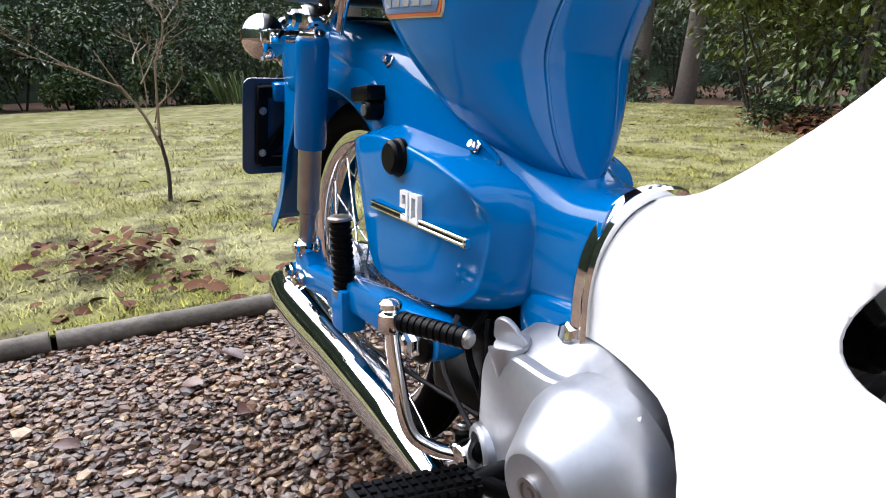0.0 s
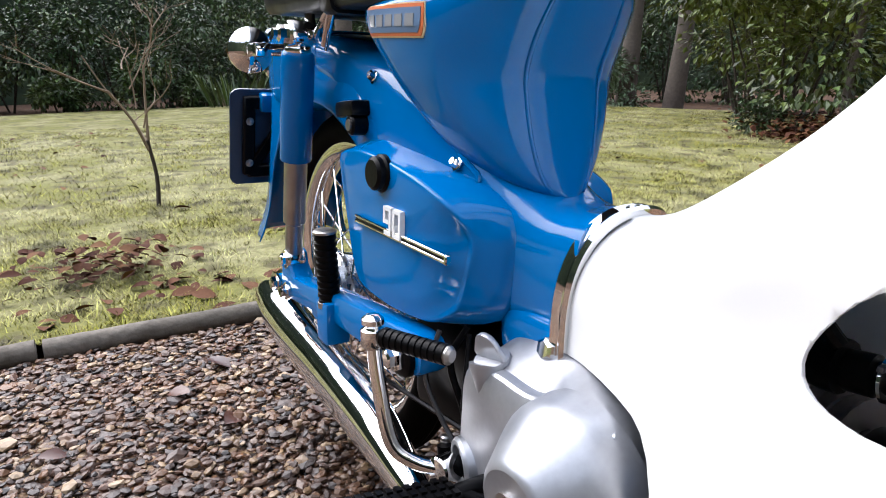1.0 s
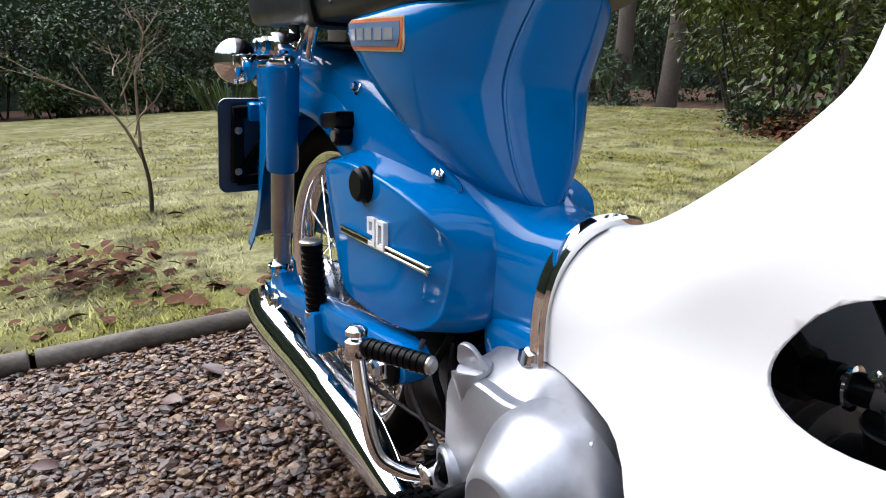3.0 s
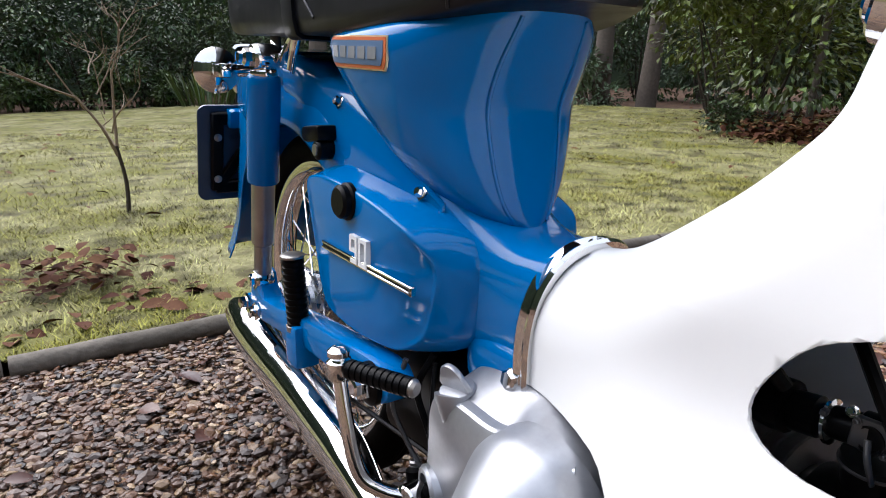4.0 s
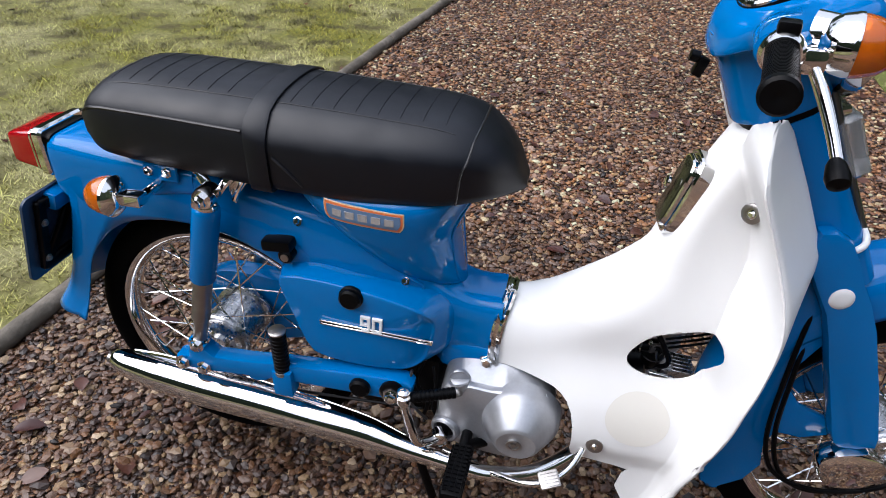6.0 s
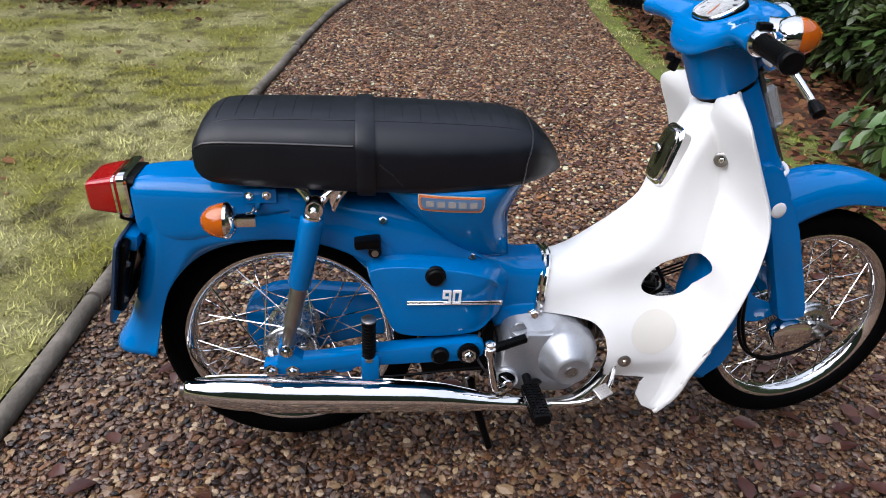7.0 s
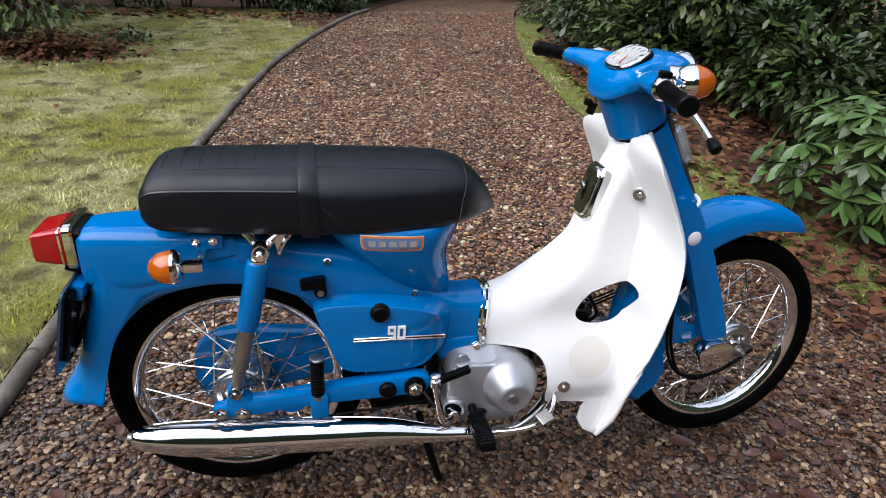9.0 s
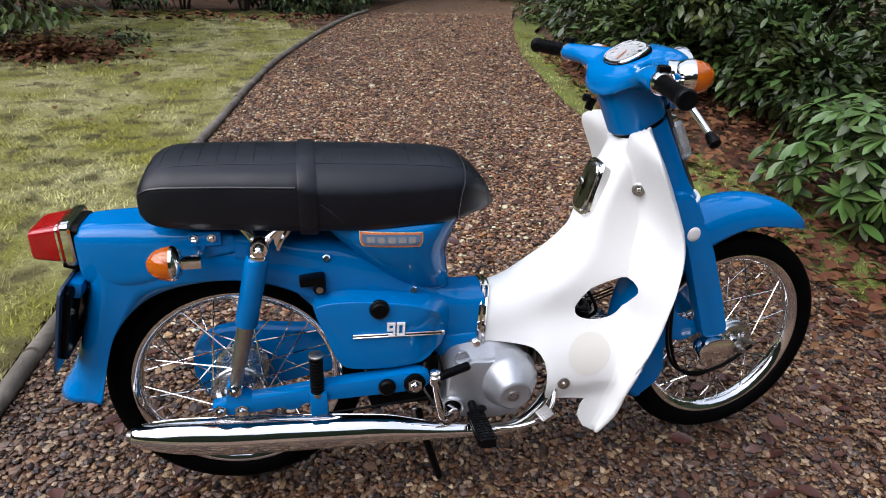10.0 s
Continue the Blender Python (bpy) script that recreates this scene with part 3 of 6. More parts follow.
def tank_half(x, z):
    """Half width of the tank at a place on its side."""
    x0, x1, hw = (interp([(r[0], r[k]) for r in TANK_ROWS], z) for k in (1, 2, 3))
    u = min(1.0, max(-1.0, (x - (x0 + x1) / 2) / ((x1 - x0) / 2)))
    return (1 - 0.22 * max(0.0, u) ** 3) * hw * (1 - abs(u) ** 3) ** (1 / 3)


for _s in (-1, 1):
    _seam = []
    for z in (0.490, 0.505, 0.53, 0.56, 0.60, 0.64, 0.68):
        x1 = interp([(r[0], r[2]) for r in TANK_ROWS], z)
        x = x1 - 0.0045
        _seam.append((x, _s * (tank_half(x, z) + 0.0004), z))
    part("tank_seam", tube_mesh(_seam, 0.0022, 8, 5), BLUE, tank)

# side cover: places on the frame, and the edge of the raised face above each
COVER = [(0.168, -0.072, 0.500, 0.176, -0.112, 0.494), (0.182, -0.074, 0.522, 0.190, -0.113, 0.512), (0.240, -0.076, 0.530, 0.250, -0.1165, 0.517), (0.311, -0.075, 0.522, 0.318, -0.118, 0.511), (0.369, -0.070, 0.511, 0.374, -0.1175, 0.500), (0.416, -0.066, 0.497, 0.414, -0.113, 0.484), (0.446, -0.061, 0.482, 0.433, -0.1035, 0.468), (0.464, -0.056, 0.464, 0.441, -0.094, 0.451), (0.470, -0.055, 0.446, 0.442, -0.092, 0.434), (0.467, -0.058, 0.414, 0.436, -0.094, 0.404), (0.459, -0.062, 0.376, 0.428, -0.098, 0.374), (0.430, -0.066, 0.352, 0.404, -0.108, 0.355), (0.380, -0.070, 0.342, 0.372, -0.114, 0.350), (0.310, -0.070, 0.340, 0.310, -0.116, 0.348), (0.240, -0.070, 0.346, 0.244, -0.115, 0.354), (0.211, -0.070, 0.368, 0.218, -0.114, 0.374), (0.189, -0.070, 0.430, 0.197, -0.113, 0.430)]


def side_cover():
    """A raised flat face with a crisp rounded edge, and slanted walls down to the frame."""
    base = smooth_path([q[:3] for q in COVER[-1:] + COVER + COVER[:2]], 5)[5:-6]
    edge = smooth_path([q[3:] for q in COVER[-1:] + COVER + COVER[:2]], 5)[5:-6]
    c = Vector((0.310, -0.1190, 0.435))
    rings = [[p + Vector((0, 0.022, 0)) for p in base], [p + Vector((0, 0.003, 0)) for p in base]]
    for f in (0.06, 0.35, 0.70, 0.93):
        rings.append([p.lerp(e + Vector((0, 0.002, 0)), f) + Vector((0, -0.003 * math.sin(math.pi * f), 0)) for p, e in zip(base, edge)])
    for s, lift in ((1.0, 0.0), (0.985, -0.0014), (0.965, -0.0020), (0.93, -0.0024)):
        rings.append([c + (e - c) * s + Vector((0, lift + (1 - s) * (c.y - e.y) * -2.2, 0)) for e in edge])
    for s in (0.84, 0.72, 0.56, 0.38, 0.2, 0.06):
        rings.append([Vector((c.x + (e.x - c.x) * s, c.y - 0.0022 + (e.y - c.y) * s ** 3, c.z + (e.z - c.z) * s)) for e in edge])
    return loft(rings)


cover = part("side_cover", side_cover(), BLUE, moped, "blue side cover with a chrome strip", 60)
mirror_y(cover)
part("knob", lathe_mesh([(0.021, 0), (0.021, 0.005), (0.0185, 0.007), (0.0185, 0.013), (0.015, 0.016), (0.001, 0.016)], (0.306, -0.117, 0.497), (0, -1, 0.03), 28), RUBBER, cover, "black round knob")


def strip_badge():
    bm = bmesh.new()
    d = Vector((0.442 - 0.250, 0.0, 0.431 - 0.440))
    ang = math.degrees(math.atan2(-d.z, d.x))
    m = pose(0.345, -0.1225, 0.4345, 0, ang, 1.2)
    box(bm, (d.length, 0.006, 0.0035), m @ Matrix.Translation((0, 0, 0.003)), 0.001, 1)
    box(bm, (d.length, 0.006, 0.0035), m @ Matrix.Translation((0, 0, -0.003)), 0.001, 1)
    return bm, m


_bm, _m = strip_badge()
_strip = part("trim_strip", _bm, CHROME, cover)
part("dark_inlay", box_mesh((0.190, 0.004, 0.004), _m, 0.0008, 1), DARK, _strip)
part("end_cap", box_mesh((0.005, 0.007, 0.0105), _m @ Matrix.Translation((0.0965, 0, 0)), 0.0012, 1), CHROME, _strip)


def digit(which):
    """One figure of the model number, 90, as one bent square bar."""
    w, h = 0.0125, 0.0265
    x0, x1 = (which - 0.5) * 0.0205 - w / 2 - 0.006, (which - 0.5) * 0.0205 + w / 2 - 0.006
    zc, top, low = 0.0125, 0.0135 + h / 2, 0.0135 - h / 2
    if which:
        p = [(x0, zc), (x0, top), (x1, top), (x1, low), (x0, low), (x0, zc - 0.0005)]
    else:
        p = [(x0, low), (x1, low), (x1, top), (x0, top), (x0, zc), (x1 - 0.003, zc)]
    bm = bmesh.new()
    r = 0.0021
    n = len(p)
    path, rings = [Vector((x, 0, z)) for x, z in p], []
    for i, q in enumerate(path):
        a = (path[i] - path[i - 1]).normalized() if i else (path[1] - path[0]).normalized()
        b = (path[i + 1] - path[i]).normalized() if i < n - 1 else a
        side = Vector((-(a.z + b.z), 0, a.x + b.x)).normalized()
        k = r / max(0.5, side.dot(Vector((-a.z, 0, a.x))))
        rings.append([q + side * k + Vector((0, y, 0)) for y in (-0.0038, 0.002)] + [q - side * k + Vector((0, y, 0)) for y in (0.002, -0.0038)])
    ring_loft(bm, rings)
    bmesh.ops.recalc_face_normals(bm, faces=bm.faces)
    bm.transform(_m)
    return bm


for _k in (0, 1):
    part("digit", digit(_k), WHITE, cover, "bright raised figure " + "90"[_k])


def tank_badge():
    """The maker's plate as plain coloured shapes that follow the tank's side."""
    for name, w, h, lift, matl in (("emblem_border", 0.126, 0.0325, 0.0016, EMBLEM_GOLD), ("emblem_field", 0.1225, 0.0295, 0.0024, EMBLEM_RED), ("emblem_panel", 0.116, 0.0230, 0.0031, EMBLEM_BLUE), ("emblem_bar", 0.0, 0.0115, 0.0038, SILVER)):
        bm = bmesh.new()
        spans = [(-w / 2, w / 2)] if w else [((k - 2) * 0.0205 - 0.0072, (k - 2) * 0.0205 + 0.0072) for k in range(5)]
        for a, b in spans:
            n = 20 if w else 4
            grid = []
            for i in range(n + 1):
                row = []
                for j in range(7):
                    v = j / 6 - 0.5
                    pinch = 1.0 - 0.10 * max(0.0, -v * 2) ** 2 if w else 1.0
                    u = (a + (b - a) * i / n) * pinch
                    x, z = 0.333 + u, 0.6525 + v * h - u * 0.060
                    row.append(bm.verts.new((x, -tank_half(x, z) - lift, z)))
                grid.append(row)
            for p, q in zip(grid, grid[1:]):
                for j in range(6):
                    bm.faces.new((p[j], q[j], q[j + 1], p[j + 1]))
            rim = [r[0] for r in grid] + grid[-1][1:] + [r[-1] for r in grid[-2::-1]] + grid[0][-2:0:-1]
            back = [bm.verts.new(v.co + Vector((0, lift + 0.002, 0))) for v in rim]
            for i in range(len(rim)):
                k = (i + 1) % len(rim)
                bm.faces.new((rim[i], back[i], back[k], rim[k]))
        bmesh.ops.recalc_face_normals(bm, faces=bm.faces)
        part(name, bm, matl, tank)


tank_badge()
for _x, _z in ((0.205, 0.600), (0.384, 0.512)):
    bolt(moped, (_x, -frame_half(_x, _z) + 0.001, _z), (0, -1, 0.5), 0.0055, 0.010)

# black helmet lock on the body
lock = part("helmet_lock", box_mesh((0.052, 0.034, 0.020), pose(0.174, -0.090, 0.562, 0, -4, 0), 0.006), DARK, moped, "black helmet lock")
part("lock_barrel", lathe_mesh([(0.013, 0), (0.013, 0.022), (0.010, 0.025), (0.001, 0.025)], (0.188, -0.080, 0.543), (0, -1, 0), 16), DARK, lock)
part("keyhole", lathe_mesh([(0.007, 0), (0.007, 0.002), (0.001, 0.002)], (0.188, -0.1045, 0.543), (0, -1, 0), 14), STEEL, lock)

# ---- seat ----
SEAT_TOP = [(-0.125, 0.776), (-0.112, 0.798), (-0.085, 0.810), (-0.05, 0.813), (0.03, 0.813), (0.17, 0.809), (0.36, 0.801), (0.46, 0.793), (0.500, 0.776), (0.54, 0.738), (0.562, 0.695)]
SEAT_LOW = [(-0.125, 0.718), (-0.115, 0.705), (-0.09, 0.696), (0.04, 0.686), (0.19, 0.677), (0.34, 0.673), (0.45, 0.678), (0.51, 0.686), (0.54, 0.687), (0.562, 0.685)]
SEAT_HALF = [(-0.125, 0.104), (-0.10, 0.114), (-0.06, 0.120), (0.05, 0.124), (0.19, 0.128), (0.30, 0.126), (0.40, 0.118), (0.47, 0.106), (0.51, 0.088), (0.54, 0.060), (0.562, 0.025)]


def seat_section(x, grow=0.0):
    top, low, hw = ease(SEAT_TOP, x) + grow, ease(SEAT_LOW, x) - grow, ease(SEAT_HALF, x) + grow
    h = top - low
    edge = low + h * (0.62 if x < 0.17 else 0.55)
    half = [(0, low), (hw * 0.90, low), (hw * 0.955, low + h * 0.03), (hw * 0.985, low + h * 0.15), (hw * 0.995, low + h * 0.4), (hw, edge), (hw * 0.985, edge + h * 0.07), (hw * 0.92, edge + h * 0.18), (hw * 0.78, top - h * 0.12), (hw * 0.58, top - h * 0.05), (hw * 0.33, top - h * 0.012), (0, top)]
    return [(x, -y, z) for y, z in half] + [(x, y, z) for y, z in half[-2:0:-1]]


_xs = [-0.125 + 0.687 * (0.5 - 0.5 * math.cos(math.pi * k / 56)) for k in range(57)]
seat = part("seat", loft([seat_section(x) for x in _xs]), VINYL, moped, "black vinyl dual seat with a cross strap", 60)


def seat_ring(x, grow=0.004, w=0.034, skip_bottom=True):
    a = [seat_section(x - w / 2, grow), seat_section(x - w / 2 + 0.004, grow + 0.0012), seat_section(x + w / 2 - 0.004, grow + 0.0012), seat_section(x + w / 2, grow)]
    return loft([seat_section(x - w / 2, -0.002)] + a + [seat_section(x + w / 2, -0.002)], cap=False)


part("strap", seat_ring(0.176), VINYL, seat, "black grab strap", 60)


def seat_cord(pts, r=0.0022):
    return tube_mesh(pts, r, 6, 3)


def along(f, x0, x1, n=18, side=-1):
    out = []
    for k in range(n + 1):
        x = x0 + (x1 - x0) * k / n
        s = seat_section(x)
        i = f
        p = s[i] if side < 0 else (s[i][0], -s[i][1], s[i][2])
        out.append(p)
    return out


def seat_height(x, y):
    """How high the seat's top lies at a place."""
    up = seat_section(x)[6:12]
    return float(np.interp(abs(y), [-p[1] for p in up[::-1]], [p[2] for p in up[::-1]]))


for _s in (-1, 1):
    part("piping", seat_cord(along(6, -0.120, 0.155, side=_s), 0.0026), PIPING, seat)
part("piping", seat_cord([seat_section(0.478 + 0.012 * math.cos((i - 11) / 22 * math.pi * 2))[i] for i in range(2, 21)], 0.0018), PIPING, seat)
for _s in (-1, 1):
    part("piping", seat_cord([(0.200, _s * 0.1285, 0.735), (0.222, _s * 0.128, 0.715), (0.243, _s * 0.125, 0.692)]), PIPING, seat)
for _x in [-0.085 + 0.033 * k for k in range(17)]:
    if not 0.145 < _x < 0.207 and _x < 0.46:
        part("stitching", seat_cord([Vector(seat_section(_x)[i]) + Vector((0, 0, 0.0004)) for i in range(9, 15)], 0.0004), VINYL, seat)
for _s in (-0.078, 0.078):
    part("stitching", seat_cord([(x, _s, seat_height(x, 0.078)) for x in [-0.09 + 0.55 * k / 24 for k in range(25)]], 0.0009), VINYL, seat)

# ---- swing arm, chain case, shock absorbers ----
_arm = [(-0.045, 0.300), (-0.040, 0.281), (0.010, 0.274), (0.170, 0.288), (0.340, 0.290), (0.400, 0.297), (0.412, 0.316), (0.402, 0.337), (0.340, 0.338), (0.170, 0.326), (0.035, 0.313), (0.012, 0.345), (-0.012, 0.345), (-0.018, 0.305)]
arm = part("swing_arm", slab_mesh(rounded(_arm, 2), -0.132, -0.098, 0.006), BLUE, moped, "blue swing arm")
mirror_y(arm)
_case = [(-0.112, 0.255), (-0.105, 0.325), (-0.050, 0.362), (0.03, 0.366), (0.16, 0.352), (0.40, 0.345), (0.43, 0.30), (0.40, 0.252), (0.16, 0.225), (0.0, 0.185), (-0.06, 0.178), (-0.10, 0.208)]
part("chain_case", slab_mesh(rounded(_case, 3), 0.060, 0.105, 0.008), BLUE, moped, "blue closed chain case")
for _p in ((0.003, -0.127, 0.334), (0.013, -0.133, 0.287), (-0.030, -0.133, 0.290)):
    bolt(moped, _p, (0, -1, 0), 0.010, 0.013)
part("chain_adjuster", tube_mesh([(-0.055, -0.118, 0.283), (-0.01, -0.118, 0.288)], 0.004, 8, 1), CHROME, moped)
part("rubber_stop", lathe_mesh([(0.019, 0), (0.019, 0.010), (0.015, 0.014), (0.001, 0.014)], (0.318, -0.130, 0.312), (0, -1, 0), 20), RUBBER, moped, "black rubber plug")
part("pivot_plate", lathe_mesh([(0.024, 0), (0.024, 0.008), (0.018, 0.012), (0.001, 0.012)], (0.378, -0.130, 0.314), (0, -1, 0), 20), DARK, moped)
bolt(moped, (0.378, -0.142, 0.314), (0, -1, 0), 0.011, 0.014)


def shock():
    top, bot = Vector((0.081, -0.126, 0.655)), Vector((0.003, -0.118, 0.334))
    d = (bot - top).normalized()
    s = part("shock_absorber", lathe_mesh([(0.0175, 0.020), (0.0215, 0.024), (0.0225, 0.034), (0.0225, 0.168), (0.0215, 0.172), (0.018, 0.172)], top, d, 28), BLUE, moped, "blue and chrome rear shock absorber")
    part("damper_tube", lathe_mesh([(0.0165, 0.165), (0.0165, 0.268), (0.0130, 0.272), (0.0130, 0.318), (0.010, 0.322)], top, d, 24), STEEL, s)
    part("top_eye", lathe_mesh([(0.016, -0.017), (0.018, -0.012), (0.018, 0.012), (0.016, 0.017)], top, (0, 1, 0), 20), CHROME, s)
    part("collar", lathe_mesh([(0.012, 0.010), (0.017, 0.014), (0.0185, 0.021), (0.016, 0.026)], top, d, 20), CHROME, s)
    part("nut", lathe_mesh([(0.0115, 0), (0.0115, 0.010), (0.007, 0.013), (0.007, 0.018)], top - Vector((0, 0.017, 0)), (0, -1, 0), 6), CHROME, s)
    part("bottom_eye", lathe_mesh([(0.014, -0.014), (0.016, -0.010), (0.016, 0.010), (0.014, 0.014)], bot, (0, 1, 0), 20), CHROME, s)
    return s


shock_right = shock()
for _o in [shock_right, *shock_right.children]:
    _t = mirror_y(_o)
    if _o is shock_right:
        _left = _t
    else:
        _t.parent = _left
# chrome strut brackets under the seat
for _dx in (-0.030, 0.040):
    part("strut_bracket", tube_mesh([(0.081 + _dx * 1.1, -0.098, 0.690), (0.081 + _dx * 0.6, -0.102, 0.672), (0.081 + _dx * 0.15, -0.106, 0.648)], 0.008, 8, 3, 0.6), CHROME, moped)
part("strut_plate", slab_mesh([(0.104, 0.690), (0.142, 0.690), (0.140, 0.674), (0.124, 0.652), (0.116, 0.634), (0.111, 0.634), (0.107, 0.652)], -0.1035, -0.098, 0.002), CHROME, moped)
part("strut_rib", tube_mesh([(0.137, -0.1045, 0.682), (0.123, -0.1045, 0.658), (0.114, -0.1045, 0.640)], 0.004, 8, 3), CHROME, moped)
# ---- tail lamp, plate, indicators ----
tail = part("tail_lamp", loft(body_rings([(-0.284, 0.0560, 0.609, 0.688), (-0.281, 0.0600, 0.605, 0.692), (-0.268, 0.0610, 0.604, 0.693), (-0.264, 0.0575, 0.608, 0.689)], 64, 9.0)), CHROME, moped, "red tail lamp with a chrome base", 30)
part("lens", loft(body_rings([(-0.343, 0.0460, 0.625, 0.671), (-0.340, 0.0495, 0.620, 0.6765), (-0.334, 0.0510, 0.6175, 0.679), (-0.300, 0.0540, 0.6125, 0.6845), (-0.282, 0.0550, 0.6105, 0.6870)], 64, 9.0)), RED, tail, "red ribbed lens", 24)
part("chrome_line", loft(body_rings([(-0.292, 0.0540, 0.612, 0.6850), (-0.292, 0.0556, 0.6100, 0.6868), (-0.288, 0.0560, 0.6096, 0.6872), (-0.288, 0.0545, 0.6112, 0.6856)], 64, 9.0), cap=False), CHROME, tail)
part("lamp_gasket", loft(body_rings([(-0.268, 0.0535, 0.612, 0.684), (-0.254, 0.0535, 0.610, 0.682)], 48, 7.0)), DARK, tail)


def plate_mesh(hy, hz, r, thick):
    """An upright sheet with rounded corners."""
    ring = []
    for cy, cz, a0 in ((hy - r, hz - r, 0), (r - hy, hz - r, 90), (r - hy, r - hz, 180), (hy - r, r - hz, 270)):
        for k in range(7):
            a = radians(a0 + 15 * k)
            ring.append((cy + r * math.cos(a), cz + r * math.sin(a)))
    bm = loft([[(x, y, z) for y, z in ring] for x in (-thick / 2, thick / 2)])
    bm.transform(pose(-0.303, 0, 0.497, 0, 13.3, 0))
    return bm


plate = part("number_plate", plate_mesh(0.125, 0.091, 0.016, 0.005), mat("plate_back", (0.025, 0.045, 0.085), 0.25, stain=0.2, stain_scale=15), moped, "dark number plate seen from its back")


_cm = pose(-0.296, 0, 0.500, 0, 13.3, 0)
_carrier = part("plate_bracket", box_mesh((0.012, 0.19, 0.024), _cm @ Matrix.Translation((0.002, 0, 0.064)), 0.003, 1), DARK, moped, "black pressed plate carrier")
part("bar", box_mesh((0.012, 0.19, 0.024), _cm @ Matrix.Translation((0.002, 0, -0.068)), 0.003, 1), DARK, _carrier)
for _y in (-0.092, 0.092):
    part("upright", box_mesh((0.012, 0.022, 0.150), _cm @ Matrix.Translation((0.002, _y, 0)), 0.003, 1), DARK, _carrier)
    part("web", box_mesh((0.010, 0.020, 0.150), _cm @ Matrix.Translation((0.003, _y / 2, -0.002)) @ pose(0, 0, 0, 34 if _y > 0 else -34, 0, 0), 0.003, 1), DARK, _carrier)
for _y in (-0.092, 0.092):
    for _z in (-0.050, 0.030):
        bolt(_carrier, tuple(pose(-0.296, 0, 0.500, 0, 13.3, 0) @ Vector((0.008, _y, _z))), (1, 0, -0.23), 0.005, 0.006, STEEL)
part("plate_top", box_mesh((0.030, 0.150, 0.034), pose(-0.276, 0, 0.562, 0, 13.3, 0), 0.008), BLUE, moped)
part("plate_stay", box_mesh((0.06, 0.05, 0.012), pose(-0.275, 0, 0.585, 0, 20, 0), 0.003, 1), DARK, moped)


def indicator(at, turn, front_end):
    """Round amber lamp in a chrome cup, whose lens looks along turn."""
    make = front if front_end else (lambda n, b, m, p=None, l="", sharp=40.0: part(n, b, m, p or moped, l, sharp))
    cup = make("indicator", lathe_mesh([(0.014, -0.026), (0.024, -0.020), (0.030, -0.010), (0.0325, 0.0), (0.0335, 0.003), (0.0335, 0.007), (0.031, 0.008)] if front_end else [(0.010, -0.014), (0.022, -0.010), (0.030, -0.003), (0.0335, 0.001), (0.0335, 0.006), (0.031, 0.007)], at, turn, 28), CHROME, None, "amber indicator in a chrome cup")
    part("lens", lathe_mesh([(0.0315, 0.004), (0.032, 0.010), (0.0305, 0.020), (0.026, 0.033), (0.017, 0.044), (0.008, 0.049), (0.001, 0.050)], at, turn, 28), AMBER, cup, "amber lens")
    return cup


for _s in (-1, 1):
    indicator((-0.068, _s * 0.146, 0.641), (-1, 0, 0), False)
    part("indicator_stem", box_mesh((0.042, 0.026, 0.020), pose(-0.042, _s * 0.142, 0.640, 0, 0, 0), 0.004), CHROME, moped)
    part("stem_arm", tube_mesh([(-0.030, _s * 0.140, 0.640), (-0.028, _s * 0.105, 0.641), (-0.026, _s * 0.070, 0.643)], 0.009, 12, 3), CHROME, moped)
    part("stem_plate", box_mesh((0.060, 0.006, 0.030), pose(-0.020, _s * 0.088, 0.662, 0, 0, 0), 0.002, 1), BLUE, moped)
    for _x in (-0.040, -0.008):
        bolt(moped, (_x, _s * 0.091, 0.664), (0, _s, 0), 0.006, 0.008)

# ---- exhaust ----
SILENCER = [(-0.224, -0.098, 0.2225, 0.010), (-0.219, -0.098, 0.222, 0.018), (-0.205, -0.098, 0.220, 0.0240), (-0.180, -0.099, 0.216, 0.0290), (-0.128, -0.100, 0.209, 0.0358), (-0.083, -0.101, 0.204, 0.0380), (-0.027, -0.103, 0.199, 0.0395), (0.030, -0.106, 0.197, 0.0392), (0.090, -0.110, 0.196, 0.0382), (0.207, -0.121, 0.196, 0.0352), (0.308, -0.132, 0.196, 0.0310), (0.358, -0.139, 0.194, 0.0265), (0.400, -0.146, 0.192, 0.0215), (0.440, -0.152, 0.191, 0.0175), (0.500, -0.159, 0.190, 0.0152)]
_mp = [Vector(q[:3]) for q in SILENCER]


def muffler():
    """Cigar-shaped silencer: a blunt tail, a long even middle and a slow taper to the pipe."""
    path = smooth_path(_mp, 5)
    radii = ramp_list([q[3] for q in SILENCER], 5)
    rings = []
    n = len(path)
    for i, p in enumerate(path):
        d = (path[min(i + 1, n - 1)] - path[max(i - 1, 0)]).normalized()
        u = Vector((0, 1, 0))
        v = d.cross(u).normalized()
        u = v.cross(d)
        rings.append([p + u * math.cos(a) * radii[i] * 0.95 + v * math.sin(a) * radii[i] * 1.05 for a in (2 * math.pi * k / 44 for k in range(44))])
    return loft(rings)


muff = part("silencer", muffler(), CHROME, moped, "long chrome exhaust silencer", 50)
part("outlet", lathe_mesh([(0.009, -0.012), (0.011, -0.012), (0.0115, 0.006), (0.009, 0.006), (0.0085, -0.004), (0.001, -0.004)], _mp[0], (_mp[0] - _mp[3]), 20), STEEL, muff)
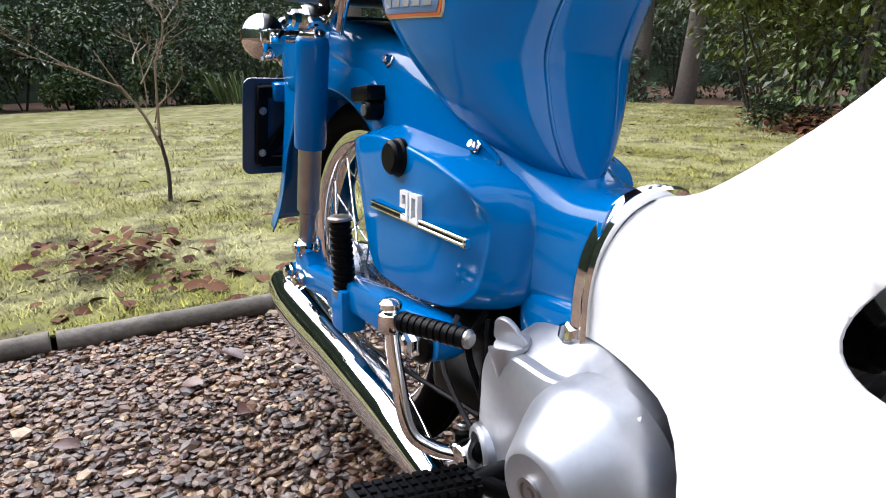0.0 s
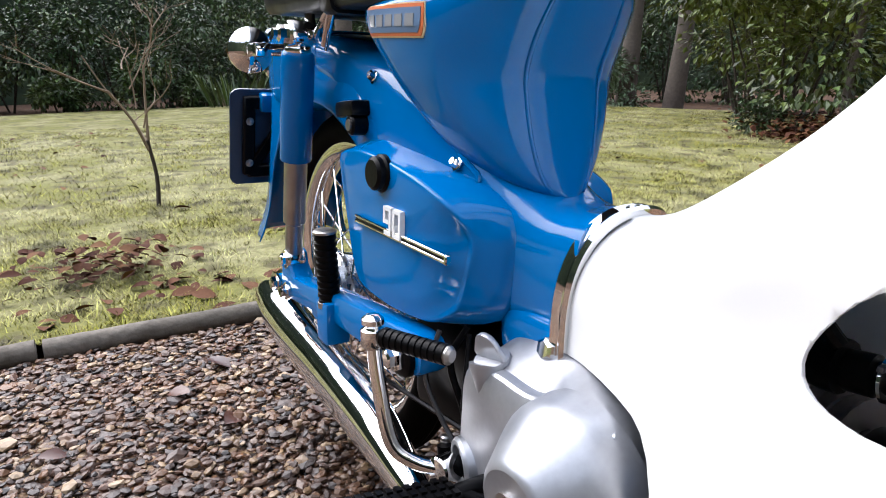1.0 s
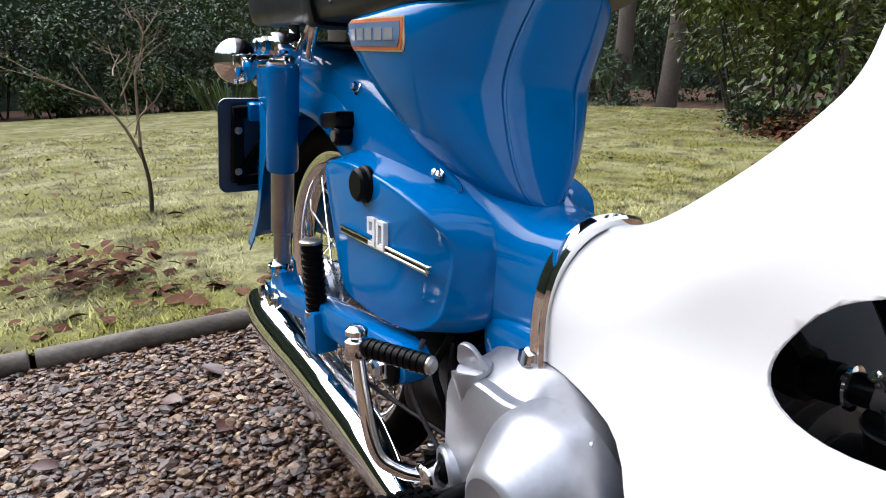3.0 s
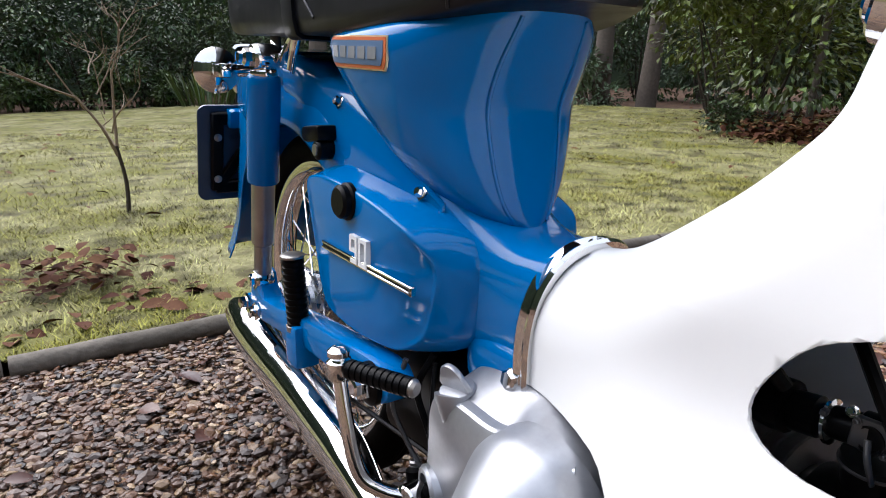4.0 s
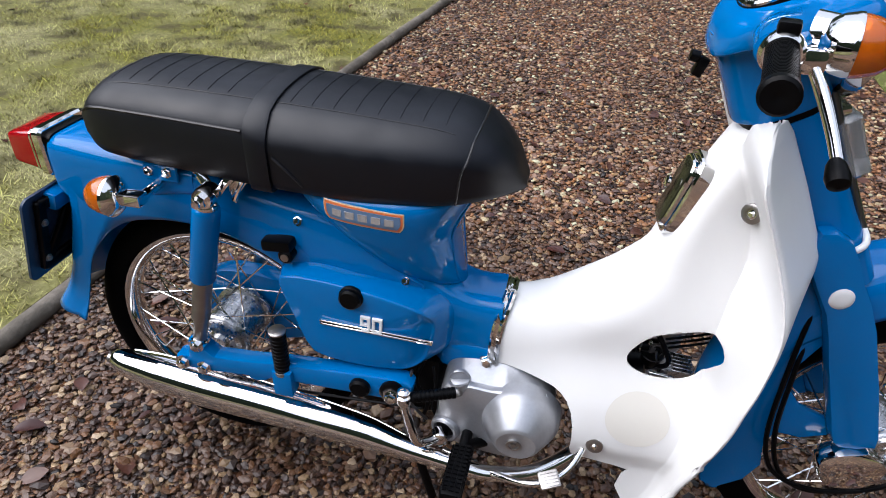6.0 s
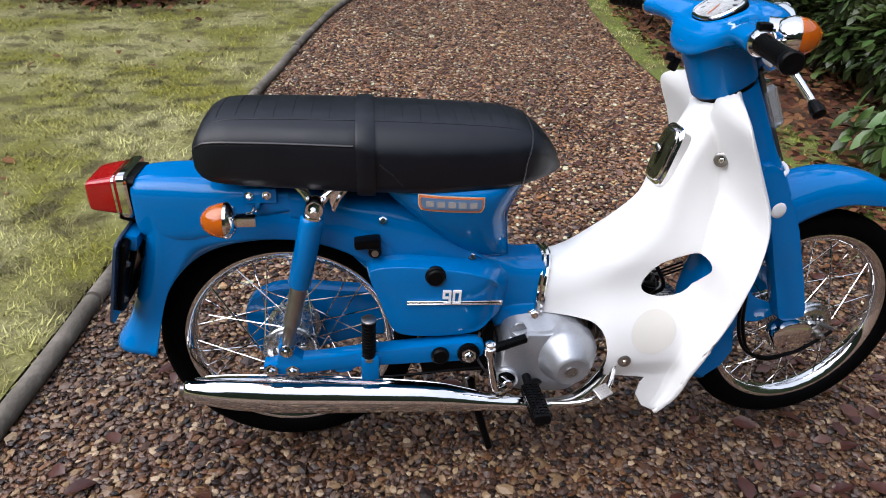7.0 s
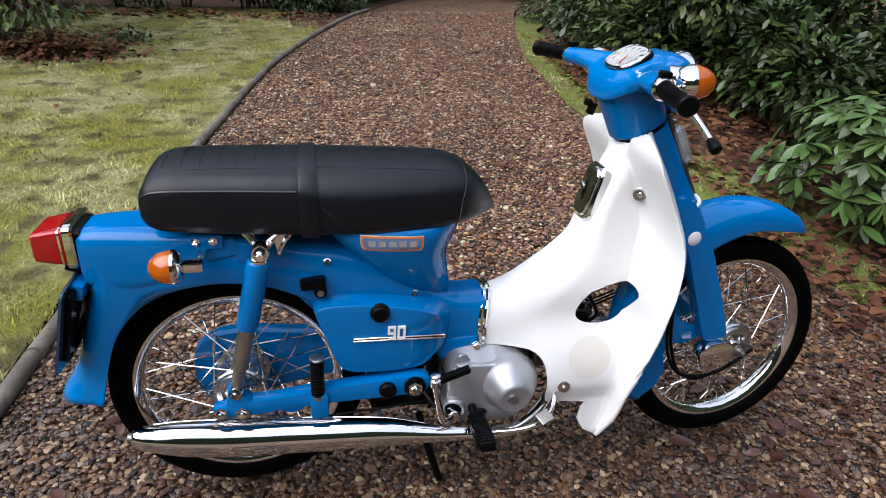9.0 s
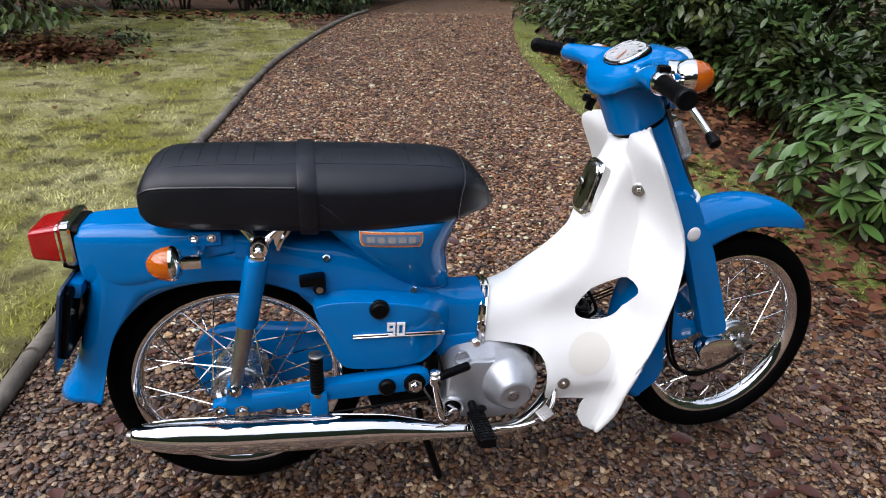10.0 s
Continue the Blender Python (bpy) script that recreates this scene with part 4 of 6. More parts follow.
# pressed seam along the inner top of the silencer
part("seam", tube_mesh([(x, y + r * 0.62, z + r * 0.80) for x, y, z, r in SILENCER[3:13]], 0.0022, 6, 4), CHROME, muff)
part("exhaust_pipe", tube_mesh([(0.49, -0.160, 0.192), (0.56, -0.152, 0.176), (0.64, -0.120, 0.168), (0.72, -0.06, 0.195), (0.76, -0.02, 0.26)], 0.0145, 14, 6), CHROME, moped, "chrome exhaust pipe")
part("silencer_bracket", slab_mesh(rounded([(0.10, 0.275), (0.13, 0.275), (0.16, 0.305), (0.10, 0.305)], 2), -0.128, -0.122, 0.001), BLUE, moped)


# ---- engine ----
CASE = [(0.456, 0.285, 0.290), (0.459, 0.318, 0.330), (0.475, 0.337, 0.353), (0.512, 0.340, 0.363), (0.553, 0.338, 0.363), (0.600, 0.346, 0.358), (0.640, 0.330, 0.338), (0.658, 0.286, 0.290), (0.652, 0.232, 0.232), (0.622, 0.186, 0.186), (0.566, 0.178, 0.178), (0.480, 0.194, 0.194), (0.455, 0.225, 0.225)]


def crank_cover():
    """Cast case: a sloping top, a crisp ledge, and a flat outer side."""
    outer = [Vector((x, 0, z)) for x, z in rounded([(x, a) for x, a, b in CASE], 4)]
    inner = [Vector((x, 0, z)) for x, z in rounded([(x, b) for x, a, b in CASE], 4)]
    c = Vector((0.546, 0, 0.276))
    rings = []
    for y, s, base in ((0.10, 0.9, inner), (-0.040, 0.98, inner), (-0.050, 1.0, inner), (-0.060, 1.0, inner), (-0.100, 1.005, outer), (-0.106, 1.0, outer), (-0.110, 0.985, outer), (-0.113, 0.95, outer), (-0.117, 0.80, outer), (-0.120, 0.5, outer), (-0.121, 0.2, outer)):
        rings.append([c + (p - c) * s + Vector((0, y, 0)) for p in base])
    return loft(rings)


engine = part("engine", crank_cover(), ALLOY, moped, "silver cast alloy engine case", 22)
part("clutch_cover", lathe_mesh([(0.072, -0.030), (0.070, -0.006), (0.067, 0.003), (0.062, 0.012), (0.040, 0.045), (0.036, 0.0485), (0.0335, 0.0495), (0.031, 0.049), (0.001, 0.0485)], (0.600, -0.113, 0.277), (0.02, -1, -0.10), 64), ALLOY, engine, "domed silver clutch cover", 26)
part("crank_cap", lathe_mesh([(0.013, 0), (0.013, 0.003), (0.0095, 0.003), (0.009, -0.001), (0.005, -0.001), (0.005, 0.003), (0.001, 0.003)], (0.597, -0.1615, 0.2732), (0.02, -1, -0.10), 24), STEEL, engine)
part("kick_boss", lathe_mesh([(0.062, -0.055), (0.046, -0.030), (0.034, -0.008), (0.029, 0.010), (0.0275, 0.024), (0.025, 0.027), (0.020, 0.027), (0.019, 0.015), (0.001, 0.015)], (0.476, -0.096, 0.230), (-0.30, -1, -0.05), 32), ALLOY, engine, "", 30)
part("shaft_seal", lathe_mesh([(0.0185, 0.012), (0.0185, 0.020), (0.010, 0.024), (0.010, 0.034)], (0.476, -0.096, 0.230), (-0.30, -1, -0.05), 24), RUBBER, engine)
part("filler_boss", lathe_mesh([(0.003, -0.036), (0.0065, -0.028), (0.0125, -0.012), (0.0175, 0.000), (0.0180, 0.004), (0.001, 0.004)], (0.490, -0.1055, 0.336), (-0.20, 0.20, 1), 24), ALLOY, engine)
_cap = part("oil_cap", lathe_mesh([(0.0175, 0), (0.0180, 0.002), (0.0170, 0.005), (0.013, 0.006), (0.001, 0.006)], (0.490, -0.0995, 0.341), (-0.02, -0.30, 1), 28), ALLOY, engine, "alloy oil filler cap with a finger grip")
_fin = [(-0.0165, 0.0), (-0.0155, 0.014), (-0.0125, 0.022), (-0.004, 0.0255), (0.006, 0.022), (0.0135, 0.011), (0.0165, 0.0)]
_bm = slab_mesh(rounded(_fin[:], 3), -0.0032, 0.0032, 0.002)
_bm.transform(pose(0.490, -0.1015, 0.345, 16, 0, 12))
part("cap_grip", _bm, ALLOY, _cap)
part("case_rib", tube_mesh([(0.606, -0.112, 0.326), (0.622, -0.108, 0.330), (0.640, -0.096, 0.334)], [0.002, 0.005, 0.005], 12, 4), ALLOY, engine)
part("side_rib", tube_mesh([(0.4535, -0.104, 0.300), (0.462, -0.110, 0.272), (0.478, -0.112, 0.250)], [0.001, 0.004, 0.001], 8, 4), ALLOY, engine)
for _p in ((0.644, -0.104, 0.310), (0.646, -0.102, 0.238), (0.480, -0.104, 0.202), (0.606, -0.104, 0.192)):
    bolt(engine, _p, (0, -1, 0), 0.005, 0.007, STEEL)
cyl = part("cylinder", lathe_mesh([(0.045, 0.0), (0.045, 0.105), (0.050, 0.108), (0.050, 0.135), (0.030, 0.140)], (0.665, 0.0, 0.315), (1, 0, 0.10), 32), DARK, engine, "black finned cylinder")
for _k in range(9):
    part("fin", lathe_mesh([(0.046, -0.001), (0.066, -0.001), (0.066, 0.001), (0.046, 0.001)], (0.676 + 0.011 * _k, 0.0, 0.316 + 0.0011 * _k), (1, 0, 0.10), 28, True), STEEL, cyl)
carb = part("carburettor", lathe_mesh([(0.009, -0.030), (0.0135, -0.028), (0.0135, -0.012), (0.0105, -0.010), (0.0105, 0.012), (0.0125, 0.014), (0.0125, 0.024), (0.008, 0.026)], (0.785, -0.024, 0.421), (1, 0, 0.1), 24), DARK, engine, "black carburettor with a square flange and float bowl")
part("hose_clamp", lathe_mesh([(0.0135, -0.0015), (0.0146, -0.001), (0.0146, 0.001), (0.0135, 0.0015)], (0.780, -0.024, 0.420), (1, 0, 0.1), 26), CHROME, carb)
part("clamp_screw", box_mesh((0.004, 0.006, 0.004), pose(0.780, -0.036, 0.430, 0, 10, 0), 0.001), GREY, carb)
_fm = pose(0.806, -0.033, 0.425, 0, 6, 12)
part("flange", box_mesh((0.022, 0.006, 0.020), _fm, 0.0025), GREY, carb, "dull grey square flange")
part("recess", lathe_mesh([(0.0085, 0), (0.0085, 0.0014), (0.0070, 0.0016), (0.0066, 0.0002), (0.001, 0.0002)], tuple(_fm @ Vector((0, -0.0036, -0.001))), (-0.2, -1, 0), 26), DARK, carb)
for _x, _z in ((-0.0085, 0.0075), (0.0085, -0.0075)):
    bolt(carb, tuple(_fm @ Vector((_x, -0.0035, _z))), (-0.2, -1, 0), 0.0018, 0.003, GREY)
bolt(carb, (0.7945, -0.034, 0.436), (0, -1, 0.4), 0.0026, 0.005)
part("throttle_lever", tube_mesh([(0.806, -0.038, 0.424), (0.808, -0.040, 0.413), (0.811, -0.039, 0.402), (0.811, -0.035, 0.396)], [0.0024, 0.0020, 0.0016], 8, 4, 0.6), GREY, carb)
part("float_bowl", lathe_mesh([(0.019, 0.0), (0.020, -0.003), (0.018, -0.005), (0.0170, -0.020), (0.014, -0.026), (0.005, -0.028), (0.001, -0.029)], (0.805, -0.018, 0.406), (0.05, -0.1, 1), 30), DARK, carb, "", 28)
part("bowl_rim", lathe_mesh([(0.0190, -0.001), (0.0205, -0.0005), (0.0205, 0.001), (0.0190, 0.0015)], (0.805, -0.018, 0.4015), (0.05, -0.1, 1), 30), GREY, carb)
part("fuel_filter", lathe_mesh([(0.004, -0.012), (0.0085, -0.010), (0.0095, -0.004), (0.0095, 0.006), (0.007, 0.010), (0.003, 0.012)], (0.822, -0.014, 0.392), (0.35, -0.3, 1), 18), CREAM, carb, "translucent white filter")
head_casting = part("cylinder_head", box_mesh((0.020, 0.054, 0.034), pose(0.834, 0.012, 0.350, 0, 6, 0), 0.003), POLISHED, engine, "bright finned alloy cylinder head")
for _k in range(6):
    part("fin", box_mesh((0.040, 0.0022, 0.036), pose(0.860, -0.012 + 0.0095 * _k, 0.348, 0, 6, 0), 0.0008, 1), POLISHED, head_casting)
part("head_stud", lathe_mesh([(0.0035, -0.02), (0.0042, -0.018), (0.0042, 0.012), (0.0062, 0.013), (0.0062, 0.020), (0.003, 0.022)], (0.826, -0.026, 0.362), (1, -0.05, -0.10), 14), CHROME, head_casting)
for _z, _y in ((0.402, 0.010), (0.407, 0.016), (0.412, 0.022)):
    part("cable", tube_mesh([(0.826, _y - 0.01, _z), (0.86, _y, _z + 0.004), (0.90, _y + 0.01, _z + 0.012)], 0.0022, 6, 3), RUBBER, engine)
part("intake_hose", tube_mesh([(0.755, -0.024, 0.419), (0.735, -0.022, 0.42), (0.70, -0.01, 0.44), (0.68, 0.0, 0.47), (0.72, 0.0, 0.52)], 0.018, 14, 5), RUBBER, engine, "black intake hose")
part("fuel_hose", tube_mesh([(0.76, -0.045, 0.44), (0.74, -0.052, 0.46), (0.70, -0.045, 0.45)], 0.005, 8, 5), RUBBER, engine)
part("spark_lead", tube_mesh([(0.80, -0.02, 0.37), (0.83, -0.035, 0.40), (0.80, -0.03, 0.46), (0.76, 0.0, 0.50)], 0.0045, 8, 5), RUBBER, engine)
part("down_tube", tube_mesh([(0.56, 0, 0.415), (0.68, 0, 0.455), (0.80, 0, 0.56), (0.875, 0, 0.72)], 0.026, 16, 5), BLUE, moped, "blue frame tube under the shield")

# ---- kick lever, foot pegs, pedal ----
kick = part("kick_lever", tube_mesh([(0.464, -0.134, 0.226), (0.446, -0.158, 0.233), (0.432, -0.176, 0.252), (0.420, -0.183, 0.310), (0.413, -0.185, 0.352)], [0.0085, 0.0075, 0.0075, 0.007], 12, 6), CHROME, moped, "chrome kick-start lever with a rubber grip")
part("kick_clamp", lathe_mesh([(0.013, -0.012), (0.015, -0.010), (0.015, 0.010), (0.013, 0.012)], (0.464, -0.134, 0.226), (0.2, -1, 0.1), 18), CHROME, kick)
part("kick_joint", lathe_mesh([(0.010, -0.014), (0.012, -0.010), (0.012, 0.004), (0.008, 0.007), (0.011, 0.010), (0.011, 0.015), (0.006, 0.019)], (0.413, -0.185, 0.360), (0, 0, 1), 18), CHROME, kick)
_kd = Vector((0.497, -0.149, 0.357)) - Vector((0.413, -0.185, 0.357))
_prof = [(0.0075, 0.010)]
for _k in range(9):
    _h = 0.014 + 0.0072 * _k
    _prof += [(0.0098, _h), (0.0098, _h + 0.005), (0.0086, _h + 0.0055), (0.0086, _h + 0.0072)]
_prof += [(0.0098, 0.079), (0.0098, 0.085), (0.001, 0.086)]
part("kick_rubber", lathe_mesh(_prof, (0.413, -0.185, 0.359), _kd, 18), RUBBER, kick, "ribbed black rubber grip", 25)
part("kick_end", lathe_mesh([(0.0085, 0.084), (0.0088, 0.088), (0.006, 0.091), (0.001, 0.091)], (0.413, -0.185, 0.359), _kd, 16), STEEL, kick)


def ribbed(at, axis, length, r, pitch=0.0085):
    prof, h = [(r * 0.8, 0.0)], 0.002
    while h + pitch < length:
        prof += [(r, h), (r, h + pitch * 0.55), (r * 0.88, h + pitch * 0.65), (r * 0.88, h + pitch * 0.95)]
        h += pitch
    prof += [(r, length - 0.002), (r * 0.85, length), (0.001, length)]
    return lathe_mesh(prof, at, axis, 20)


peg = part("passenger_peg", tube_mesh([(0.172, -0.128, 0.275), (0.171, -0.129, 0.318)], 0.011, 12, 1), BLUE, moped, "folded passenger peg with black rubber")
part("peg_rubber", ribbed((0.170, -0.129, 0.312), (0.02, -0.055, 1), 0.096, 0.0145), RUBBER, peg, "ribbed black rubber", 25)
part("peg_cap", lathe_mesh([(0.0155, 0), (0.0155, 0.003), (0.012, 0.005), (0.001, 0.005)], (0.1721, -0.1345, 0.407), (0.02, -0.055, 1), 20), STEEL, peg)
part("peg_collar", lathe_mesh([(0.016, -0.004), (0.016, 0.003), (0.012, 0.004)], (0.170, -0.129, 0.312), (0.02, -0.055, 1), 18), STEEL, peg)
part("peg_mount", box_mesh((0.038, 0.034, 0.058), pose(0.172, -0.126, 0.288, 0, 0, 0), 0.006), BLUE, peg)

step_bar = part("foot_peg_bar", tube_mesh([(0.512, -0.155, 0.232), (0.512, 0.155, 0.232)], 0.010, 12, 1), DARK, moped, "black foot peg bar")


def peg_rubber(side):
    """Flat tapered rubber block with rows of small studs on top and behind."""
    bm = bmesh.new()
    m = pose(0.512, side * 0.213, 0.238, side * 7.5, 0, 0)
    rings = []
    for u, hw, hz in ((-0.060, 0.012, 0.009), (-0.058, 0.0155, 0.0115), (-0.02, 0.0165, 0.0120), (0.03, 0.0180, 0.0125), (0.054, 0.0185, 0.0125), (0.060, 0.0165, 0.0100)):
        rings.append([m @ Vector((hw * math.copysign(abs(math.cos(a)) ** 0.45, math.cos(a)), side * u, hz * math.copysign(abs(math.sin(a)) ** 0.45, math.sin(a)))) for a in (2 * math.pi * k / 28 for k in range(28))])
    ring_loft(bm, rings)
    bmesh.ops.recalc_face_normals(bm, faces=bm.faces)
    return bm


_stud = None
for _s in (-1, 1):
    _rub = part("foot_peg_rubber", peg_rubber(_s), RUBBER, moped, "black studded rubber foot peg", 30)
    _m = pose(0.512, _s * 0.213, 0.238, _s * 7.5, 0, 0)
    for _i in range(12):
        for _x, _z in ((-0.0105, 0.0128), (0.0, 0.0130), (0.0105, 0.0128), (-0.0174, 0.0055), (-0.0174, -0.0055), (0.0174, 0.0055)):
            if _stud is None:
                _stud = part("stud", box_mesh((0.0070, 0.0058, 0.0032), Matrix.Identity(4)), RUBBER, _rub)
                _ob = _stud
            else:
                _ob = new("stud", _stud.data)
                _ob.parent = _rub
            _ob.matrix_basis = _m @ Matrix.Translation((_x, _s * (-0.052 + 0.0094 * _i), _z)) @ pose(0, 0, 0, 0, 90 if abs(_x) > 0.015 else 0, 0)
part("peg_arm", tube_mesh([(0.512, -0.15, 0.232), (0.55, -0.10, 0.205), (0.57, -0.04, 0.19)], 0.010, 10, 4), DARK, step_bar)

pedal = part("brake_pedal", tube_mesh([(0.470, -0.128, 0.186), (0.56, -0.155, 0.182), (0.64, -0.180, 0.208), (0.690, -0.150, 0.218), (0.720, -0.10, 0.245)], 0.0065, 10, 6), CHROME, moped, "chrome brake pedal")
_pad = box_mesh((0.034, 0.030, 0.008), pose(0.664, -0.187, 0.236, 18, -12, 20), 0.003)
_padob = part("pedal_pad", _pad, STEEL, pedal, "knurled steel pad")
for _i in range(5):
    for _j in range(5):
        part("stud", box_mesh((0.0035, 0.0035, 0.003), pose(0.664, -0.187, 0.236, 18, -12, 20) @ Matrix.Translation(((_i - 2) * 0.006, (_j - 2) * 0.0055, 0.0045))), STEEL, _padob)

stand = part("centre_stand", tube_mesh([(0.395, -0.090, 0.205), (0.405, -0.092, 0.150), (0.430, -0.097, 0.060), (0.446, -0.100, 0.006)], 0.009, 10, 4), DARK, moped, "black stand leg on the gravel")
part("stand_spring", ribbed((0.385, -0.082, 0.21), (0.2, -0.05, -1), 0.075, 0.007, 0.004), STEEL, stand, "", 20)
part("brake_rod", tube_mesh([(0.02, -0.085, 0.215), (0.2, -0.088, 0.222), (0.42, -0.085, 0.235)], 0.003, 6, 3), DARK, moped)
part("wiring", tube_mesh([(0.42, -0.08, 0.35), (0.41, -0.095, 0.31), (0.43, -0.09, 0.26), (0.42, -0.08, 0.21)], 0.004, 8, 5), RUBBER, moped)
part("wiring", tube_mesh([(0.405, -0.105, 0.345), (0.398, -0.118, 0.300), (0.412, -0.112, 0.262), (0.432, -0.100, 0.225)], 0.0028, 8, 5), GREY, moped)
part("wiring", tube_mesh([(0.440, -0.092, 0.350), (0.446, -0.100, 0.310), (0.440, -0.098, 0.262), (0.448, -0.090, 0.222)], 0.0024, 8, 5), RUBBER, moped)
# Invented black block that darkens the open space behind the kick lever
part("battery_box", box_mesh((0.165, 0.135, 0.135), pose(0.365, 0, 0.272, 0, 0, 0), 0.018), DARK, moped)

# ---- white leg shield ----
SH_BACK = [(0.100, 0.830), (0.116, 0.802), (0.148, 0.784), (0.180, 0.790), (0.196, 0.800), (0.201, 0.775), (0.206, 0.735), (0.211, 0.697), (0.234, 0.692), (0.264, 0.692), (0.290, 0.690), (0.318, 0.684), (0.337, 0.674), (0.349, 0.661), (0.355, 0.647), (0.358, 0.625), (0.360, 0.600), (0.3615, 0.575), (0.363, 0.543), (0.479, 0.560), (0.492, 0.618), (0.512, 0.664), (0.534, 0.696), (0.594, 0.758), (0.627, 0.785), (0.680, 0.803), (0.740, 0.818), (0.816, 0.840), (0.838, 0.850), (0.857, 0.858)]
SH_BACK_W = [(0.10, 0.100), (0.20, 0.090), (0.30, 0.097), (0.370, 0.080), (0.384, 0.063), (0.43, 0.054), (0.46, 0.036), (0.479, 0.0), (0.816, 0.0), (0.838, 0.055), (0.857, 0.092)]
SH_SIDE = [(0.10, 0.105), (0.20, 0.100), (0.26, 0.117), (0.33, 0.110), (0.42, 0.080), (0.50, 0.078), (0.60, 0.066), (0.70, 0.058), (0.80, 0.060), (0.857, 0.064)]
SH_FOLD_X = [(0.10, 0.834), (0.16, 0.862), (0.24, 0.872), (0.33, 0.886), (0.42, 0.895), (0.50, 0.896), (0.55, 0.900), (0.62, 0.905), (0.667, 0.898), (0.727, 0.876), (0.80, 0.843), (0.82, 0.839), (0.835, 0.843), (0.857, 0.862)]
SH_FOLD_W = [(0.10, 0.112), (0.16, 0.130), (0.24, 0.152), (0.33, 0.180), (0.42, 0.207), (0.50, 0.228), (0.55, 0.234), (0.62, 0.229), (0.667, 0.220), (0.727, 0.206), (0.79, 0.202), (0.818, 0.192), (0.836, 0.158), (0.846, 0.122), (0.857, 0.084)]
SH_EDGE_X = [(0.10, 0.834), (0.20, 0.872), (0.33, 0.892), (0.45, 0.918), (0.53, 0.938), (0.60, 0.954), (0.645, 0.972), (0.668, 0.976), (0.71, 0.954), (0.764, 0.928), (0.832, 0.893), (0.857, 0.872)]
SH_EDGE_W = [(0.10, 0.108), (0.20, 0.132), (0.33, 0.160), (0.45, 0.150), (0.53, 0.126), (0.60, 0.110), (0.645, 0.080), (0.668, 0.066), (0.71, 0.072), (0.764, 0.069), (0.832, 0.058), (0.857, 0.080)]
HOLE = [(0.756, 0.433), (0.764, 0.456), (0.788, 0.484), (0.825, 0.499), (0.860, 0.508), (0.882, 0.503), (0.888, 0.485), (0.882, 0.455), (0.865, 0.423), (0.837, 0.409), (0.796, 0.407), (0.767, 0.416)]


TUNNEL = smooth_path([(0.535, 0, 0.479), (0.575, 0, 0.483), (0.620, 0, 0.500), (0.690, 0, 0.547), (0.735, 0, 0.586), (0.755, 0, 0.610), (0.765, 0, 0.638), (0.778, 0, 0.680), (0.802, 0, 0.740), (0.836, 0, 0.816), (0.85, 0, 0.86)], 6)


def tunnel_gap(x, z):
    """How far a place on the shield's side lies from the ridge of the tunnel."""
    best = 9.0
    p = Vector((x, 0, z))
    for a, b in zip(TUNNEL, TUNNEL[1:]):
        d = b - a
        t = min(1.0, max(0.0, (p - a).dot(d) / d.length_squared))
        best = min(best, (a + d * t - p).length)
    return best


def side_width(x, z):
    k = min(1.0, max(0.0, (x - 0.54) / 0.17))
    k = k * k * (3 - 2 * k)
    full = 0.064 + (ease(SH_SIDE, z) - 0.064) * k
    g = min(1.0, tunnel_gap(x, z) / interp([(0.40, 0.080), (0.55, 0.070), (0.65, 0.046), (0.72, 0.040), (0.86, 0.040)], z))
    return full * math.sqrt(max(0.0, 1 - (1 - g) ** 2))


def shield_row(z):
    xb = interp(SH_BACK, z) if z < 0.479 else interp([(q.z, q.x) for q in TUNNEL], z)
    xf, wf = ease(SH_FOLD_X, z), ease(SH_FOLD_W, z)
    xe, we = interp(SH_EDGE_X, z), interp(SH_EDGE_W, z)
    up = min(1.0, max(0.0, (z - 0.58) / 0.12))
    xs = max(xf - 0.022 + 0.010 * up, xb + 0.012)
    out = []
    n = 34
    if xs > xb + 0.01:
        for k in range(n):
            x = xb + (xs - xb) * (k / (n - 1)) ** 1.5
            out.append((x, side_width(x, z), z))
    else:
        w0 = interp(SH_BACK_W, z)
        out = [(min(xb, xf - 0.002) + 0.0001 * k, w0 + 0.0001 * k, z) for k in range(n)]
    if 0.4789 <= z:
        out[0] = (xb, 0.0, z)
    x0, w0, _ = out[-1]
    ctl = [(x0, w0), (x0 + (xf - x0) * (0.62 + 0.23 * up), w0 + (wf - w0) * (0.20 - 0.10 * up)), (x0 + (xf - x0) * (0.95 + 0.06 * up), w0 + (wf - w0) * (0.60 - 0.05 * up)), (xf - 0.0005, wf - 0.005), (xf + 0.004, wf), (xf + (xe - xf) * 0.25, wf + (we - wf) * 0.16), (xe, we)]
    for q in smooth_path([(x, 0, w) for x, w in ctl], 8)[1:]:
        out.append((q.x, max(0.0, q.z), z))
    # the collar rises from the back of the neck to a horn on each side
    return [(x, w, min(z, max(0.815 + 1.2 * (x - 0.840), 0.815 + 0.55 * (w - 0.02)))) for x, w, z in out]


